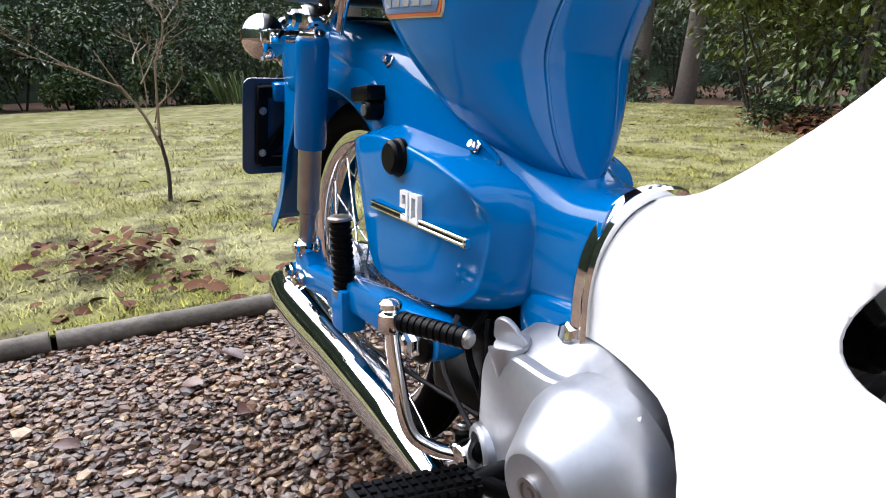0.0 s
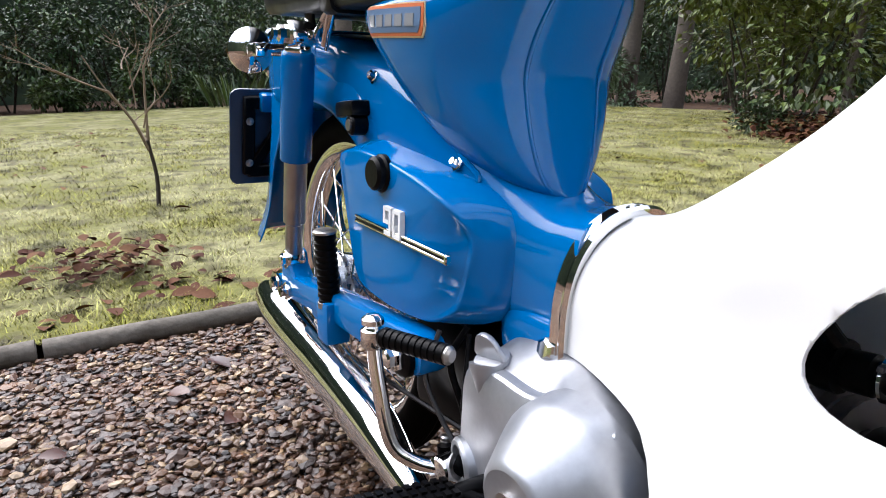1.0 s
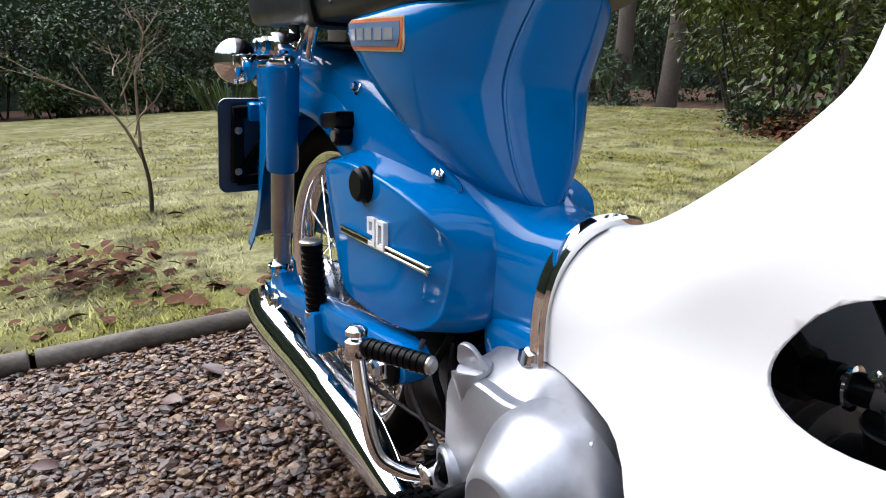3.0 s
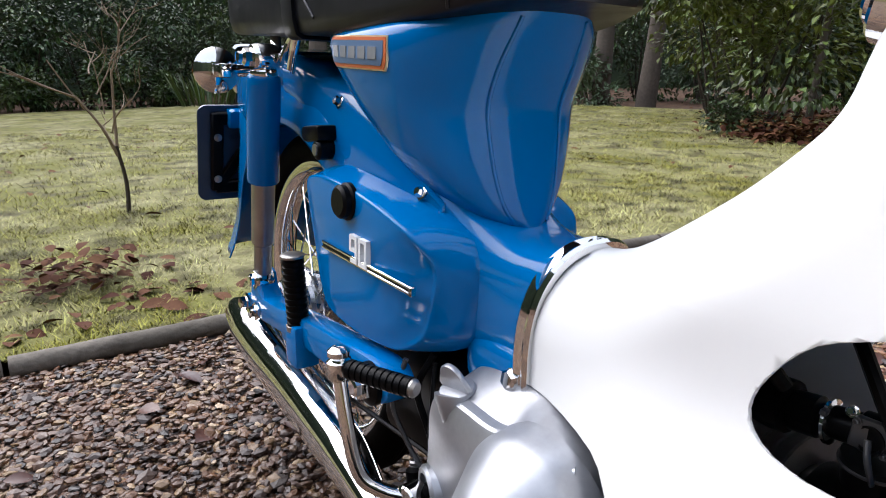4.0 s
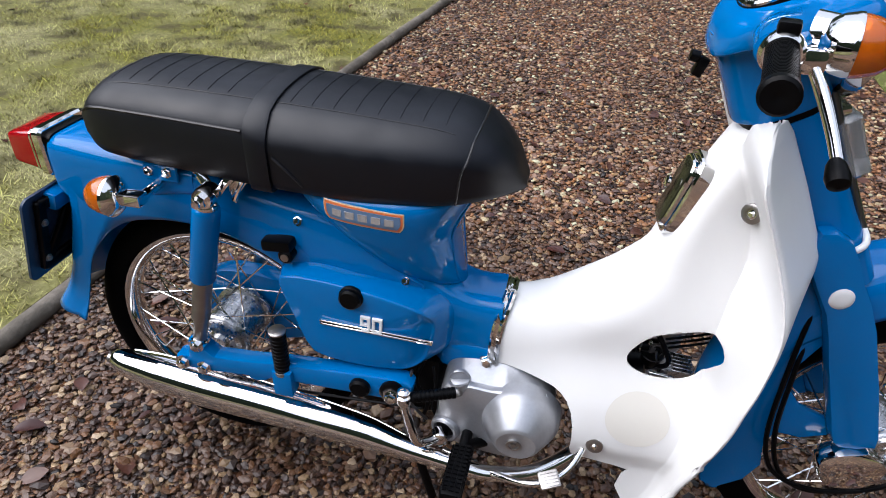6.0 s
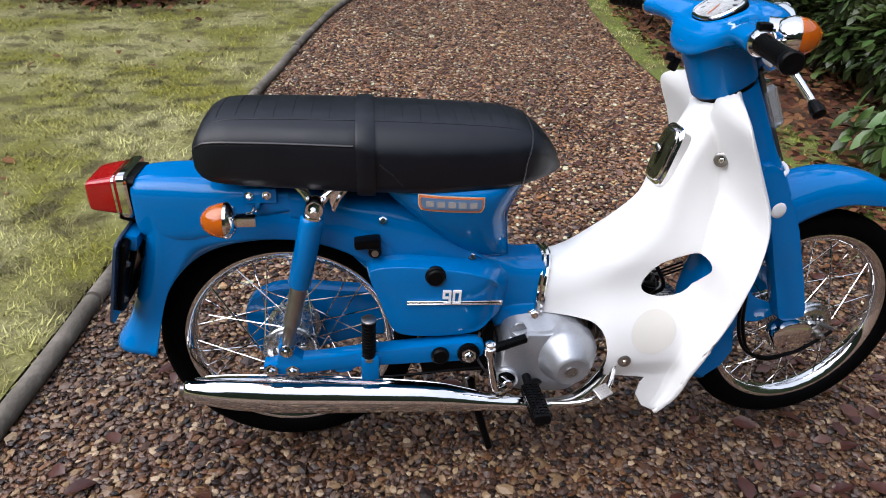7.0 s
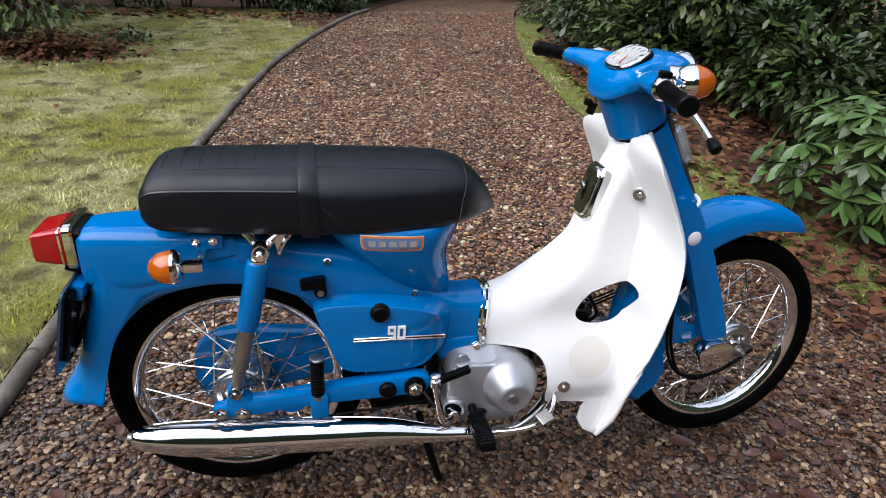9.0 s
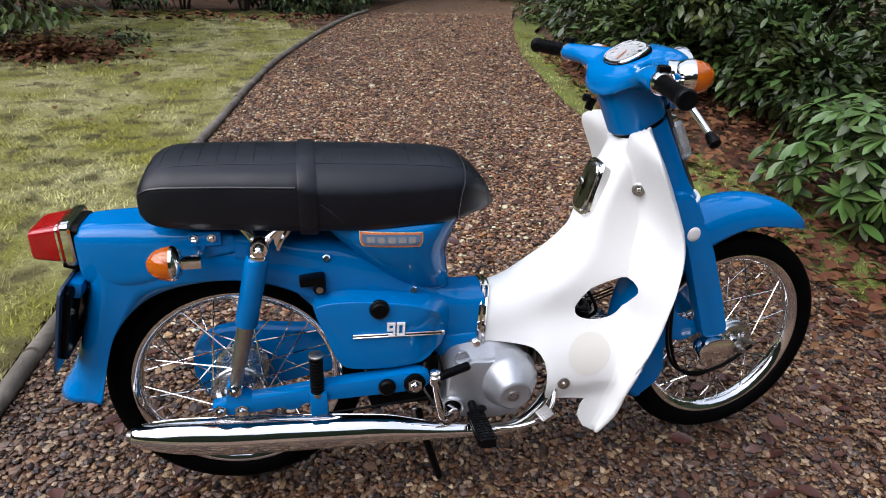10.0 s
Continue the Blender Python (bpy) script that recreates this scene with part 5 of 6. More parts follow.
def leg_shield():
    """Both halves of the shield, with the oval opening cut through each."""
    zs = sorted({0.100 + 0.757 * k / 130 for k in range(131)} | {z for z, _ in SH_BACK})
    rows = [shield_row(z) for z in zs]
    hole = [Vector((x, 0, z)) for x, z in rounded(HOLE, 3)]
    n = len(hole)

    def inside(x, z):
        hit = False
        for i in range(n):
            a, b = hole[i], hole[(i + 1) % n]
            if (a.z > z) != (b.z > z) and x < (b.x - a.x) * (z - a.z) / (b.z - a.z) + a.x:
                hit = not hit
        return hit

    bm = bmesh.new()
    for side in (-1, 1):
        vs = [[bm.verts.new((x, side * w, z)) for x, w, z in r] for r in rows]
        near = []
        for p, q in zip(vs, vs[1:]):
            for i in range(len(p) - 1):
                f = bm.faces.new((p[i], p[i + 1], q[i + 1], q[i]))
                if side > 0:
                    f.normal_flip()
                c = f.calc_center_median()
                if i < 46 and 0.73 < c.x < 0.905 and 0.39 < c.z < 0.525 and abs(c.y) < 0.13:
                    near.append(f)
        for i in range(n):
            a, b = hole[i], hole[(i + 1) % n]
            m, d = (a + b) / 2, b - a
            cut = [f for f in near if f.is_valid and (f.calc_center_median().x - m.x) ** 2 + (f.calc_center_median().z - m.z) ** 2 < 0.016 ** 2]
            geom = list({x for f in cut for x in (*f.verts, *f.edges, f)})
            made = bmesh.ops.bisect_plane(bm, geom=geom, plane_co=m, plane_no=(-d.z, 0, d.x), dist=1e-6)
            near = [f for f in near if f.is_valid] + [g for g in made["geom"] if isinstance(g, bmesh.types.BMFace) and g not in cut]
        near = list(set(f for f in near if f.is_valid))
        bmesh.ops.delete(bm, geom=[f for f in near if inside(f.calc_center_median().x, f.calc_center_median().z)], context="FACES")
    bmesh.ops.remove_doubles(bm, verts=bm.verts, dist=0.0003)
    bmesh.ops.delete(bm, geom=[v for v in bm.verts if not v.link_faces], context="VERTS")
    bm.normal_update()
    return bm


shield = part("leg_shield", leg_shield(), WHITE, moped, "glossy white plastic leg shield", 60)
shell(shield, 0.0035)
_wn = shield.modifiers.new("even_normals", "WEIGHTED_NORMAL")
_wn.keep_sharp, _wn.weight = True, 80


def on_shield(x, z):
    """Half width of the shield's side at a place, short of the fold."""
    return side_width(x, z)


_r0 = min(((x, w) for x, w, z in shield_row(0.716)), key=lambda q: (q[0] - 0.880) ** 2 + (q[1] - 0.066) ** 2)
_wall = (*_r0, 0.716)


def shield_disc(cx, cz, r, material, name, lift=0.0012, label=""):
    bm = bmesh.new()
    rings = []
    for k in range(1, 6):
        rings.append([bm.verts.new((cx + r * k / 5 * math.cos(a), -on_shield(cx + r * k / 5 * math.cos(a), cz + r * k / 5 * math.sin(a)) - lift, cz + r * k / 5 * math.sin(a))) for a in (2 * math.pi * j / 36 for j in range(36))])
    mid = bm.verts.new((cx, -on_shield(cx, cz) - lift, cz))
    for j in range(36):
        bm.faces.new((mid, rings[0][j], rings[0][(j + 1) % 36]))
        for p, q in zip(rings, rings[1:]):
            bm.faces.new((p[j], q[j], q[(j + 1) % 36], p[(j + 1) % 36]))
    bmesh.ops.recalc_face_normals(bm, faces=bm.faces)
    return part(name, bm, material, shield, label)


shield_disc(0.791, 0.329, 0.0515, CREAM, "round_sticker", 0.0012, "faded cream round sticker")
for _x, _w, _z in ((0.732, on_shield(0.732, 0.261), 0.261), _wall):
    part("washer", lathe_mesh([(0.0145, -0.004), (0.0145, 0.0028), (0.012, 0.004), (0.0075, 0.004), (0.007, 0.002), (0.001, 0.002)], (_x - (0.006 if _z > 0.5 else 0), -_w - (0.004 if _z > 0.5 else 0), _z), (-0.15 if _z < 0.5 else -0.8, -1, 0.15), 28), STEEL, shield)
    bolt(shield, (_x - (0.006 if _z > 0.5 else 0), -_w - (0.006 if _z > 0.5 else 0.002), _z), (-0.15 if _z < 0.5 else -0.8, -1, 0.15), 0.0045, 0.006)


def trim_band():
    rings = []
    for dx, g in ((0.0, 0.000), (0.0, 0.006), (0.004, 0.0085), (0.009, 0.006), (0.011, 0.0055), (0.016, 0.0085), (0.020, 0.006), (0.020, 0.0)):
        ring = []
        for k in range(41):
            a = math.pi * (-0.06 + 1.12 * k / 40)
            ca, sa = math.cos(a), math.sin(a)
            w = 0.063 + g
            ring.append((0.530 + dx + 0.016 * max(0.0, sa) ** 2, -w * math.copysign(abs(ca) ** 0.8, ca), 0.375 + (0.107 + g) * math.copysign(abs(sa) ** 0.75, sa)))
        rings.append(ring)
    return loft(rings, closed=False, cap=False)


trim = part("chrome_trim", trim_band(), CHROME, moped, "chrome band between frame and shield")
bolt(trim, (0.530, -0.060, 0.360), (0, -1, 0.15), 0.0105, 0.016)
bolt(trim, (0.548, -0.056, 0.346), (0, -1, 0.15), 0.005, 0.008)
# ignition panel on the shield's neck
def lock_rings(m, rows, hy=0.037, hz=0.064):
    """Rounded upright plates stacked towards the rider: (out, scale)."""
    rings = []
    for out, s in rows:
        r = []
        for k in range(48):
            a = 2 * math.pi * k / 48
            ca, sa = math.cos(a), math.sin(a)
            r.append(m @ Vector((-out, (hy - (1 - s) * 0.06) * math.copysign(abs(ca) ** 0.5, ca), (hz - (1 - s) * 0.06) * math.copysign(abs(sa) ** 0.42, sa))))
        rings.append(r)
    return loft(rings)


_lm = pose(0.792, -0.008, 0.703, 0, 16, 4)
ign = part("lock_panel", lock_rings(_lm, [(-0.03, 1.0), (0.008, 1.0), (0.0105, 0.97), (0.0105, 0.93), (0.009, 0.90), (0.009, 0.87), (0.016, 0.86), (0.0185, 0.83), (0.0185, 0.80), (0.0175, 0.78), (0.0175, 0.3)]), CHROME, moped, "chrome framed steering lock panel", 25)
part("lock_face", lock_rings(_lm, [(0.016, 0.80), (0.0195, 0.79), (0.0205, 0.76), (0.0205, 0.3)]), mat("olive_face", (0.025, 0.026, 0.014), 0.12, metal=0.2), ign, "dark face plate")
part("lock_key", lathe_mesh([(0.010, 0), (0.010, 0.004), (0.006, 0.006), (0.001, 0.006)], (0.765, -0.012, 0.7195), (-1, -0.06, 0.3), 18), CHROME, ign)

# ---- front fork, mudguard, head ----
_leg = [(0.955, 0.700), (1.000, 0.690), (1.036, 0.628), (1.078, 0.553), (1.152, 0.352), (1.143, 0.328), (1.110, 0.322), (1.086, 0.332), (1.066, 0.385), (1.032, 0.480), (1.000, 0.570), (0.958, 0.640)]
leg = front("fork_leg", slab_mesh(rounded(_leg, 2), -0.082, -0.046, 0.010), BLUE, None, "blue pressed steel fork leg")
_l2 = mirror_y(leg)
_web = [(0.950, 0.640), (1.020, 0.620), (1.050, 0.550), (1.028, 0.505), (1.005, 0.460), (1.003, 0.415), (1.030, 0.380), (1.075, 0.360), (1.090, 0.325), (1.050, 0.312), (1.012, 0.318), (0.998, 0.295), (1.008, 0.240), (0.988, 0.200), (0.945, 0.170), (0.918, 0.185), (0.910, 0.240), (0.924, 0.350), (0.938, 0.450), (0.950, 0.550)]
web = front("fork_panel", slab_mesh(_web, -0.057, -0.044, 0.004), BLUE, None, "blue pressed panel of the fork")
mirror_y(web)
F_OUT = [(53, 0.349), (57, 0.357), (63, 0.367), (71, 0.374), (80, 0.379), (93, 0.383), (105, 0.382), (115, 0.377), (130, 0.362), (150, 0.334), (175, 0.305), (195, 0.292), (206, 0.288)]
F_IN = [(53, 0.346), (57, 0.341), (63, 0.330), (69, 0.322), (76, 0.316), (90, 0.312), (100, 0.304), (115, 0.294), (150, 0.290), (180, 0.270), (195, 0.248), (206, 0.262)]
fguard = front("front_mudguard", guard([radians(53 + 153 * k / 64) for k in range(65)], lambda a: ease(F_IN, a), lambda a: ease(F_OUT, a), lambda a: ease([(53, 0.010), (57, 0.028), (63, 0.043), (72, 0.053), (90, 0.060), (130, 0.058), (180, 0.056), (206, 0.050)], a), (BASE - 0.012, AXLE)), BLUE, None, "blue front mudguard", 50)
shell(fguard, 0.0025)
for _s in (-1, 1):
    front("pivot_cap", lathe_mesh([(0.0185, 0), (0.0185, 0.005), (0.016, 0.008), (0.009, 0.0095), (0.001, 0.010)], un(1.018, -0.075, 0.606) if _s < 0 else (un(1.018, -0.075, 0.606)[0], -un(1.018, -0.075, 0.606)[1], 0.606), (0, _s, 0), 28), WHITE, None, "white plastic cap")
    _c = [(1.072, 0.292), (1.084, 0.312), (1.115, 0.324), (1.158, 0.318), (1.178, 0.298), (1.170, 0.264), (1.140, 0.244), (1.095, 0.248)]
    front("link_cover", slab_mesh(rounded(_c, 3), _s * 0.056, _s * 0.096, 0.013), CHROME, None, "polished leading-link cover")
    front("axle_nut", lathe_mesh([(0.016, 0), (0.016, 0.006), (0.010, 0.007), (0.010, 0.018), (0.006, 0.020), (0.006, 0.028)], (BASE, _s * 0.072, AXLE), (0, _s, 0), 14), STEEL)
front("brake_cable", tube_mesh([(1.00, -0.045, 0.60), (0.985, -0.070, 0.45), (0.985, -0.082, 0.33), (1.01, -0.090, 0.265), (1.07, -0.092, 0.237), (1.15, -0.092, 0.245), (1.235, -0.085, 0.285)], 0.0042, 8, 6), RUBBER, None, "black brake cable")
front("speedometer_cable", tube_mesh([(1.01, -0.035, 0.60), (1.00, -0.060, 0.45), (1.00, -0.075, 0.33), (1.03, -0.082, 0.250), (1.09, -0.085, 0.225), (1.18, -0.080, 0.250)], 0.0042, 8, 6), RUBBER, None, "black speedometer cable")
front("brake_arm", tube_mesh([(BASE + 0.005, -0.068, 0.30), (BASE + 0.045, -0.075, 0.283)], 0.006, 8, 1), STEEL)


def axis_point(z, fwd=0.0):
    """On the steering axis at a height, moved ahead at right angles."""
    s = (z - AXLE) / math.cos(CASTER)
    p = _piv + _ax * s
    return p + Vector((math.cos(CASTER), 0, math.sin(CASTER))) * fwd


def axis_rings(rows, n=28, power=2.8):
    """Rings square to the steering axis: (height, ahead centre, half length, half width)."""
    rings = []
    for z, f, hl, hw in rows:
        r = []
        for k in range(n):
            a = 2 * math.pi * k / n
            ca, sa = math.cos(a), math.sin(a)
            p = axis_point(z, f + hl * math.copysign(abs(ca) ** (2 / power), ca))
            r.append((p.x, hw * math.copysign(abs(sa) ** (2 / power), sa), p.z))
        rings.append(r)
    return rings


front("fork_crown", loft(axis_rings(smooth_rows([(0.600, 0.010, 0.052, 0.066), (0.650, 0.008, 0.052, 0.064), (0.700, 0.004, 0.050, 0.058), (0.770, 0.001, 0.051, 0.055), (0.842, -0.003, 0.052, 0.054)], 4))), BLUE, None, "blue front fork cover", 50)
# Black filler in the headstock gap; the gap's shade is its colour
front("head_bearing", loft(axis_rings([(0.828, -0.008, 0.050, 0.051), (0.838, -0.008, 0.052, 0.052), (0.865, -0.008, 0.052, 0.052)])), RUBBER, None, "black filler for the shaded headstock gap")
front("steering_neck", loft(axis_rings(smooth_rows([(0.8525, -0.007, 0.0605, 0.057), (0.855, -0.007, 0.062, 0.0590), (0.885, -0.006, 0.062, 0.060), (0.920, -0.003, 0.064, 0.063), (0.960, 0.0, 0.066, 0.066)], 4), 40, 2.3)), BLUE, None, "blue steering neck cover", 50)
front("front_strip", loft(axis_rings([(0.660, 0.056, 0.008, 0.034), (0.75, 0.052, 0.008, 0.036), (0.855, 0.050, 0.008, 0.038)])), mat("smoked_panel", (0.03, 0.032, 0.028), 0.15, coat=0.5), None, "dark glossy front panel")
front("front_lens", loft(axis_rings([(0.738, 0.060, 0.010, 0.034), (0.744, 0.061, 0.017, 0.040), (0.814, 0.061, 0.017, 0.040), (0.820, 0.060, 0.010, 0.034)], power=4.5)), CLEAR, None, "clear position lamp lens")
front("lens_clip", box_mesh((0.02, 0.07, 0.012), Matrix.Translation(axis_point(0.828, 0.056)) @ pose(0, 0, 0, 0, -26.5, 0), 0.003), CHROME)
front("shield_trim", tube_mesh([(axis_point(0.655, 0.01).x, -0.067, axis_point(0.655, 0.01).z), (axis_point(0.66, 0.048).x, -0.058, axis_point(0.66, 0.048).z), (axis_point(0.665, 0.058).x, 0, axis_point(0.665, 0.058).z), (axis_point(0.66, 0.048).x, 0.058, axis_point(0.66, 0.048).z), (axis_point(0.655, 0.01).x, 0.067, axis_point(0.655, 0.01).z)], 0.0048, 10, 6), WHITE, None, "white plastic trim")


TURN = Matrix.Translation((0.85, 0, 0.95)) @ Matrix.Rotation(radians(2.5), 4, "Z") @ Matrix.Translation((-0.85, 0, -0.95))


def bar(name, bm, material, parent=None, label="", sharp=40.0):
    """A piece of the handlebars, which are turned a little to the left."""
    ob = part(name, bm, material, parent or moped, label, sharp)
    if parent is None:
        ob.matrix_basis = TURN
    return ob


HEAD_SHAPE = [(0.02, -0.02), (0.0, 0.0), (-0.005, 0.10), (0.012, 0.32), (0.07, 0.52), (0.20, 0.70), (0.42, 0.90), (0.62, 1.0), (0.82, 0.97), (0.95, 0.80), (1.0, 0.5), (0.95, 0.12), (0.8, 0.02), (0.45, 0.06), (0.12, 0.08)]
HEAD_ROWS = [(0.0, 0.775, 0.965, 0.910, 1.004, 0.0), (0.035, 0.776, 0.963, 0.913, 1.003, 0.0), (0.062, 0.781, 0.955, 0.921, 0.998, 0.05), (0.082, 0.789, 0.930, 0.930, 0.992, 0.25), (0.105, 0.795, 0.890, 0.938, 0.988, 0.6), (0.135, 0.790, 0.862, 0.944, 0.987, 0.9), (0.165, 0.783, 0.842, 0.946, 0.986, 1.0), (0.195, 0.777, 0.826, 0.947, 0.985, 1.0)]


def head_cover():
    """The pressed cover: a drooping lip behind, a raised cowl, and an arm to each grip."""
    full = [(-r[0], *r[1:]) for r in HEAD_ROWS[:0:-1]] + HEAD_ROWS
    shape = rounded(HEAD_SHAPE, 3)
    rings = []
    for y, xb, xf, zl, zt, k in smooth_rows(full, 5):
        ring = []
        for u, v in shape:
            a = math.atan2(v - 0.5, u - 0.5)
            u2, v2 = 0.5 + 0.5 * math.cos(a), 0.5 + 0.5 * math.sin(a)
            ring.append((xb + (xf - xb) * (u + (u2 - u) * k), y, zl + (zt - zl) * (v + (v2 - v) * k)))
        rings.append(ring)
    return loft(rings)


bars = bar("handlebar_cover", head_cover(), BLUE, None, "blue pressed handlebar cover", 55)
_dm = pose(0.8375, 0, 0.9865, 0, -29, 0)


def dial_rings(rows):
    """Oval plates square to the meter's axis: (height, half length, half width)."""
    return loft([[_dm @ Vector((hl * math.copysign(abs(math.cos(a)) ** 0.8, math.cos(a)), hw * math.copysign(abs(math.sin(a)) ** 0.8, math.sin(a)), h)) for a in (2 * math.pi * k / 48 for k in range(48))] for h, hl, hw in rows])


meter = bar("speedometer", dial_rings([(-0.022, 0.044, 0.055), (-0.004, 0.0445, 0.0555), (0.0, 0.0445, 0.0555), (0.004, 0.0435, 0.0545)]), RUBBER, None, "oval speedometer with a chrome bezel")
part("bezel", dial_rings([(0.001, 0.0430, 0.0540), (0.007, 0.0425, 0.0535), (0.0095, 0.0400, 0.0510), (0.0085, 0.0375, 0.0485), (0.004, 0.0365, 0.0475)]), CHROME, meter)
# Pale dial: the sky's glare on the glass is put into its colour
part("dial", dial_rings([(0.002, 0.0375, 0.0485), (0.0055, 0.0370, 0.0480)]), mat("dial_face", (0.48, 0.49, 0.50), 0.35, stain=0.3, stain_scale=60), meter)
for _k in range(9):
    _a = radians(-120 + 30 * _k)
    part("dial_mark", box_mesh((0.008, 0.002, 0.001), _dm @ Matrix.Translation((0.029 * math.cos(_a), 0.037 * math.sin(_a), 0.006)) @ pose(0, 0, 0, 0, 0, math.degrees(_a))), DARK, meter)
part("needle", box_mesh((0.030, 0.002, 0.001), _dm @ pose(0, 0, 0, 0, 0, 200) @ Matrix.Translation((0.012, 0, 0.0068))), EMBLEM_RED, meter)
part("glass", dial_rings([(0.0075, 0.0385, 0.0495), (0.0090, 0.025, 0.033), (0.0095, 0.004, 0.005)]), GLASS, meter).visible_shadow = False
head = front("headlamp", lathe_mesh([(0.056, -0.02), (0.068, 0.0), (0.070, 0.012), (0.064, 0.016)], (0.945, 0, 0.935), (1, 0, -0.15), 36), CHROME, None, "round headlamp with a chrome rim")
part("lens", lathe_mesh([(0.064, 0.012), (0.056, 0.022), (0.035, 0.030), (0.001, 0.033)], (0.945, 0, 0.935), (1, 0, -0.15), 36), CLEAR, head, "clear glass lens")

for _s in (-1, 1):
    _e = Vector((0.770, _s * 0.335, 0.9635))
    _b = Vector((0.800, _s * 0.213, 0.9655))
    _d = (_e - _b).normalized()
    g = bar("handlebar_grip", ribbed(_b, _d, (_e - _b).length, 0.0160, 0.0045), RUBBER, None, "ribbed black rubber grip", 25)
    part("grip_end", lathe_mesh([(0.0165, -0.014), (0.0180, -0.008), (0.0180, 0.0), (0.015, 0.003), (0.006, 0.003), (0.001, 0.001)], _e, _d, 22), RUBBER, g)
    sw = bar("switch_housing", lathe_mesh([(0.019, -0.022), (0.0215, -0.020), (0.0225, -0.004), (0.0205, 0.0), (0.0185, 0.004)], _b, _d, 24), CHROME, None, "chrome switch housing")
    part("switch", box_mesh((0.022, 0.022, 0.014), pose(*(_b - _d * 0.012 + Vector((0.0, 0, 0.024))), 0, 0, 14 * _s), 0.004), DARK, sw)
    if _s < 0:
        lv = front("brake_lever", tube_mesh([un(0.845, -0.192, 0.954), un(0.853, -0.225, 0.936), un(0.859, -0.270, 0.912), un(0.861, -0.312, 0.891)], [0.006, 0.007, 0.006, 0.0055], 10, 5, 0.7), CHROME, None, "chrome brake lever with a black ball end")
        part("lever_ball", lathe_mesh([(0.006, -0.020), (0.009, -0.014), (0.0115, 0.0), (0.010, 0.008), (0.001, 0.012)], un(0.860, -0.318, 0.888), Vector(un(0.860, -0.318, 0.888)) - Vector(un(0.859, -0.270, 0.912)), 18), RUBBER, lv)
        part("lever_clamp", box_mesh((0.03, 0.03, 0.026), Matrix.Translation(un(0.842, -0.188, 0.956)), 0.006), CHROME, lv)
    indicator((0.862, _s * 0.176, 0.962), (0.96, _s * 0.28, 0), True)
    front("indicator_base", lathe_mesh([(0.024, 0), (0.020, 0.03), (0.016, 0.05)], (0.838, _s * 0.150, 0.967), (0.75, _s * 0.5, 0.05), 18), CHROME)
part("brake_switch", box_mesh((0.014, 0.016, 0.026), pose(0.772, 0.004, 0.885, 0, 20, 0), 0.003), DARK, moped)
part("switch_knob", lathe_mesh([(0.008, 0), (0.008, 0.012), (0.001, 0.013)], (0.768, 0.004, 0.897), (-1, 0, 0.2), 12), DARK, moped)


# ---- woodland: shrubs, trees, leaves ----
LEAF_DARK = mat("dark_evergreen_leaf", (0.026, 0.054, 0.018), 0.38, per_island=0.6, second=(0.075, 0.105, 0.032), stain_scale=1.3)
LEAF_MID = mat("mid_green_leaf", (0.036, 0.068, 0.018), 0.42, per_island=0.6, second=(0.08, 0.105, 0.028), stain_scale=1.1)
LEAF_RHODO = mat("rhododendron_leaf", (0.040, 0.074, 0.015), 0.34, per_island=0.6, second=(0.070, 0.112, 0.030), stain_scale=3)
LEAF_DEAD = mat("dead_leaf", (0.100, 0.040, 0.020), 0.75, spec=0.15, per_island=0.75, grain=0.3, grain_scale=60)
BARK = mat("bark", (0.13, 0.105, 0.085), 0.9, grain=0.6, grain_scale=25, stain=0.4, stain_scale=4, bump=0.8)
# Dark bark, with the shade under the leaves put into its colour
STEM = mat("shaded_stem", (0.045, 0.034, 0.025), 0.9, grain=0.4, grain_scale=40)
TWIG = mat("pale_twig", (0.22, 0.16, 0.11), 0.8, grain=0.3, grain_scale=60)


LEAF_RIM = [(0.0, 0.0), (0.14, 0.50), (0.34, 0.92), (0.56, 1.0), (0.78, 0.72), (0.93, 0.30), (1.0, 0.0)]


def leaf_mesh(name, spots, length, width, fold=0.25, curl=0.12):
    """Many leaves with a rounded rim and a midrib: each spot is a place and the way it points."""
    V, F = [], []
    rng = random.Random(len(spots))
    inner = LEAF_RIM[1:-1]
    for p, d, s in spots:
        d = Vector(d).normalized()
        side = d.cross(Vector((rng.uniform(-0.5, 0.5), rng.uniform(-0.5, 0.5), 1))).normalized()
        up = side.cross(d)
        l, w = length * s, width * s
        b = len(V)
        P = Vector(p)
        bend = curl * rng.uniform(0.3, 1.6)

        def rib(u):
            return P + d * l * u - up * l * bend * u * u

        V += [rib(0.0)]
        for u, v in inner:
            q = rib(u)
            V += [q + (side + up * fold) * w * v * rng.uniform(0.85, 1.1), q, q + (up * fold - side) * w * v * rng.uniform(0.85, 1.1)]
        V += [rib(1.0)]
        n = len(inner)
        e = b + 1 + 3 * n
        F += [(b, b + 1, b + 2), (b, b + 2, b + 3)]
        for k in range(n - 1):
            a = b + 1 + 3 * k
            F += [(a, a + 3, a + 4, a + 1), (a + 1, a + 4, a + 5, a + 2)]
        a = e - 3
        F += [(a, e, a + 1), (a + 1, e, a + 2)]
    me = bpy.data.meshes.new(name)
    me.from_pydata([tuple(v) for v in V], [], F)
    me.polygons.foreach_set("use_smooth", [True] * len(me.polygons))
    return me


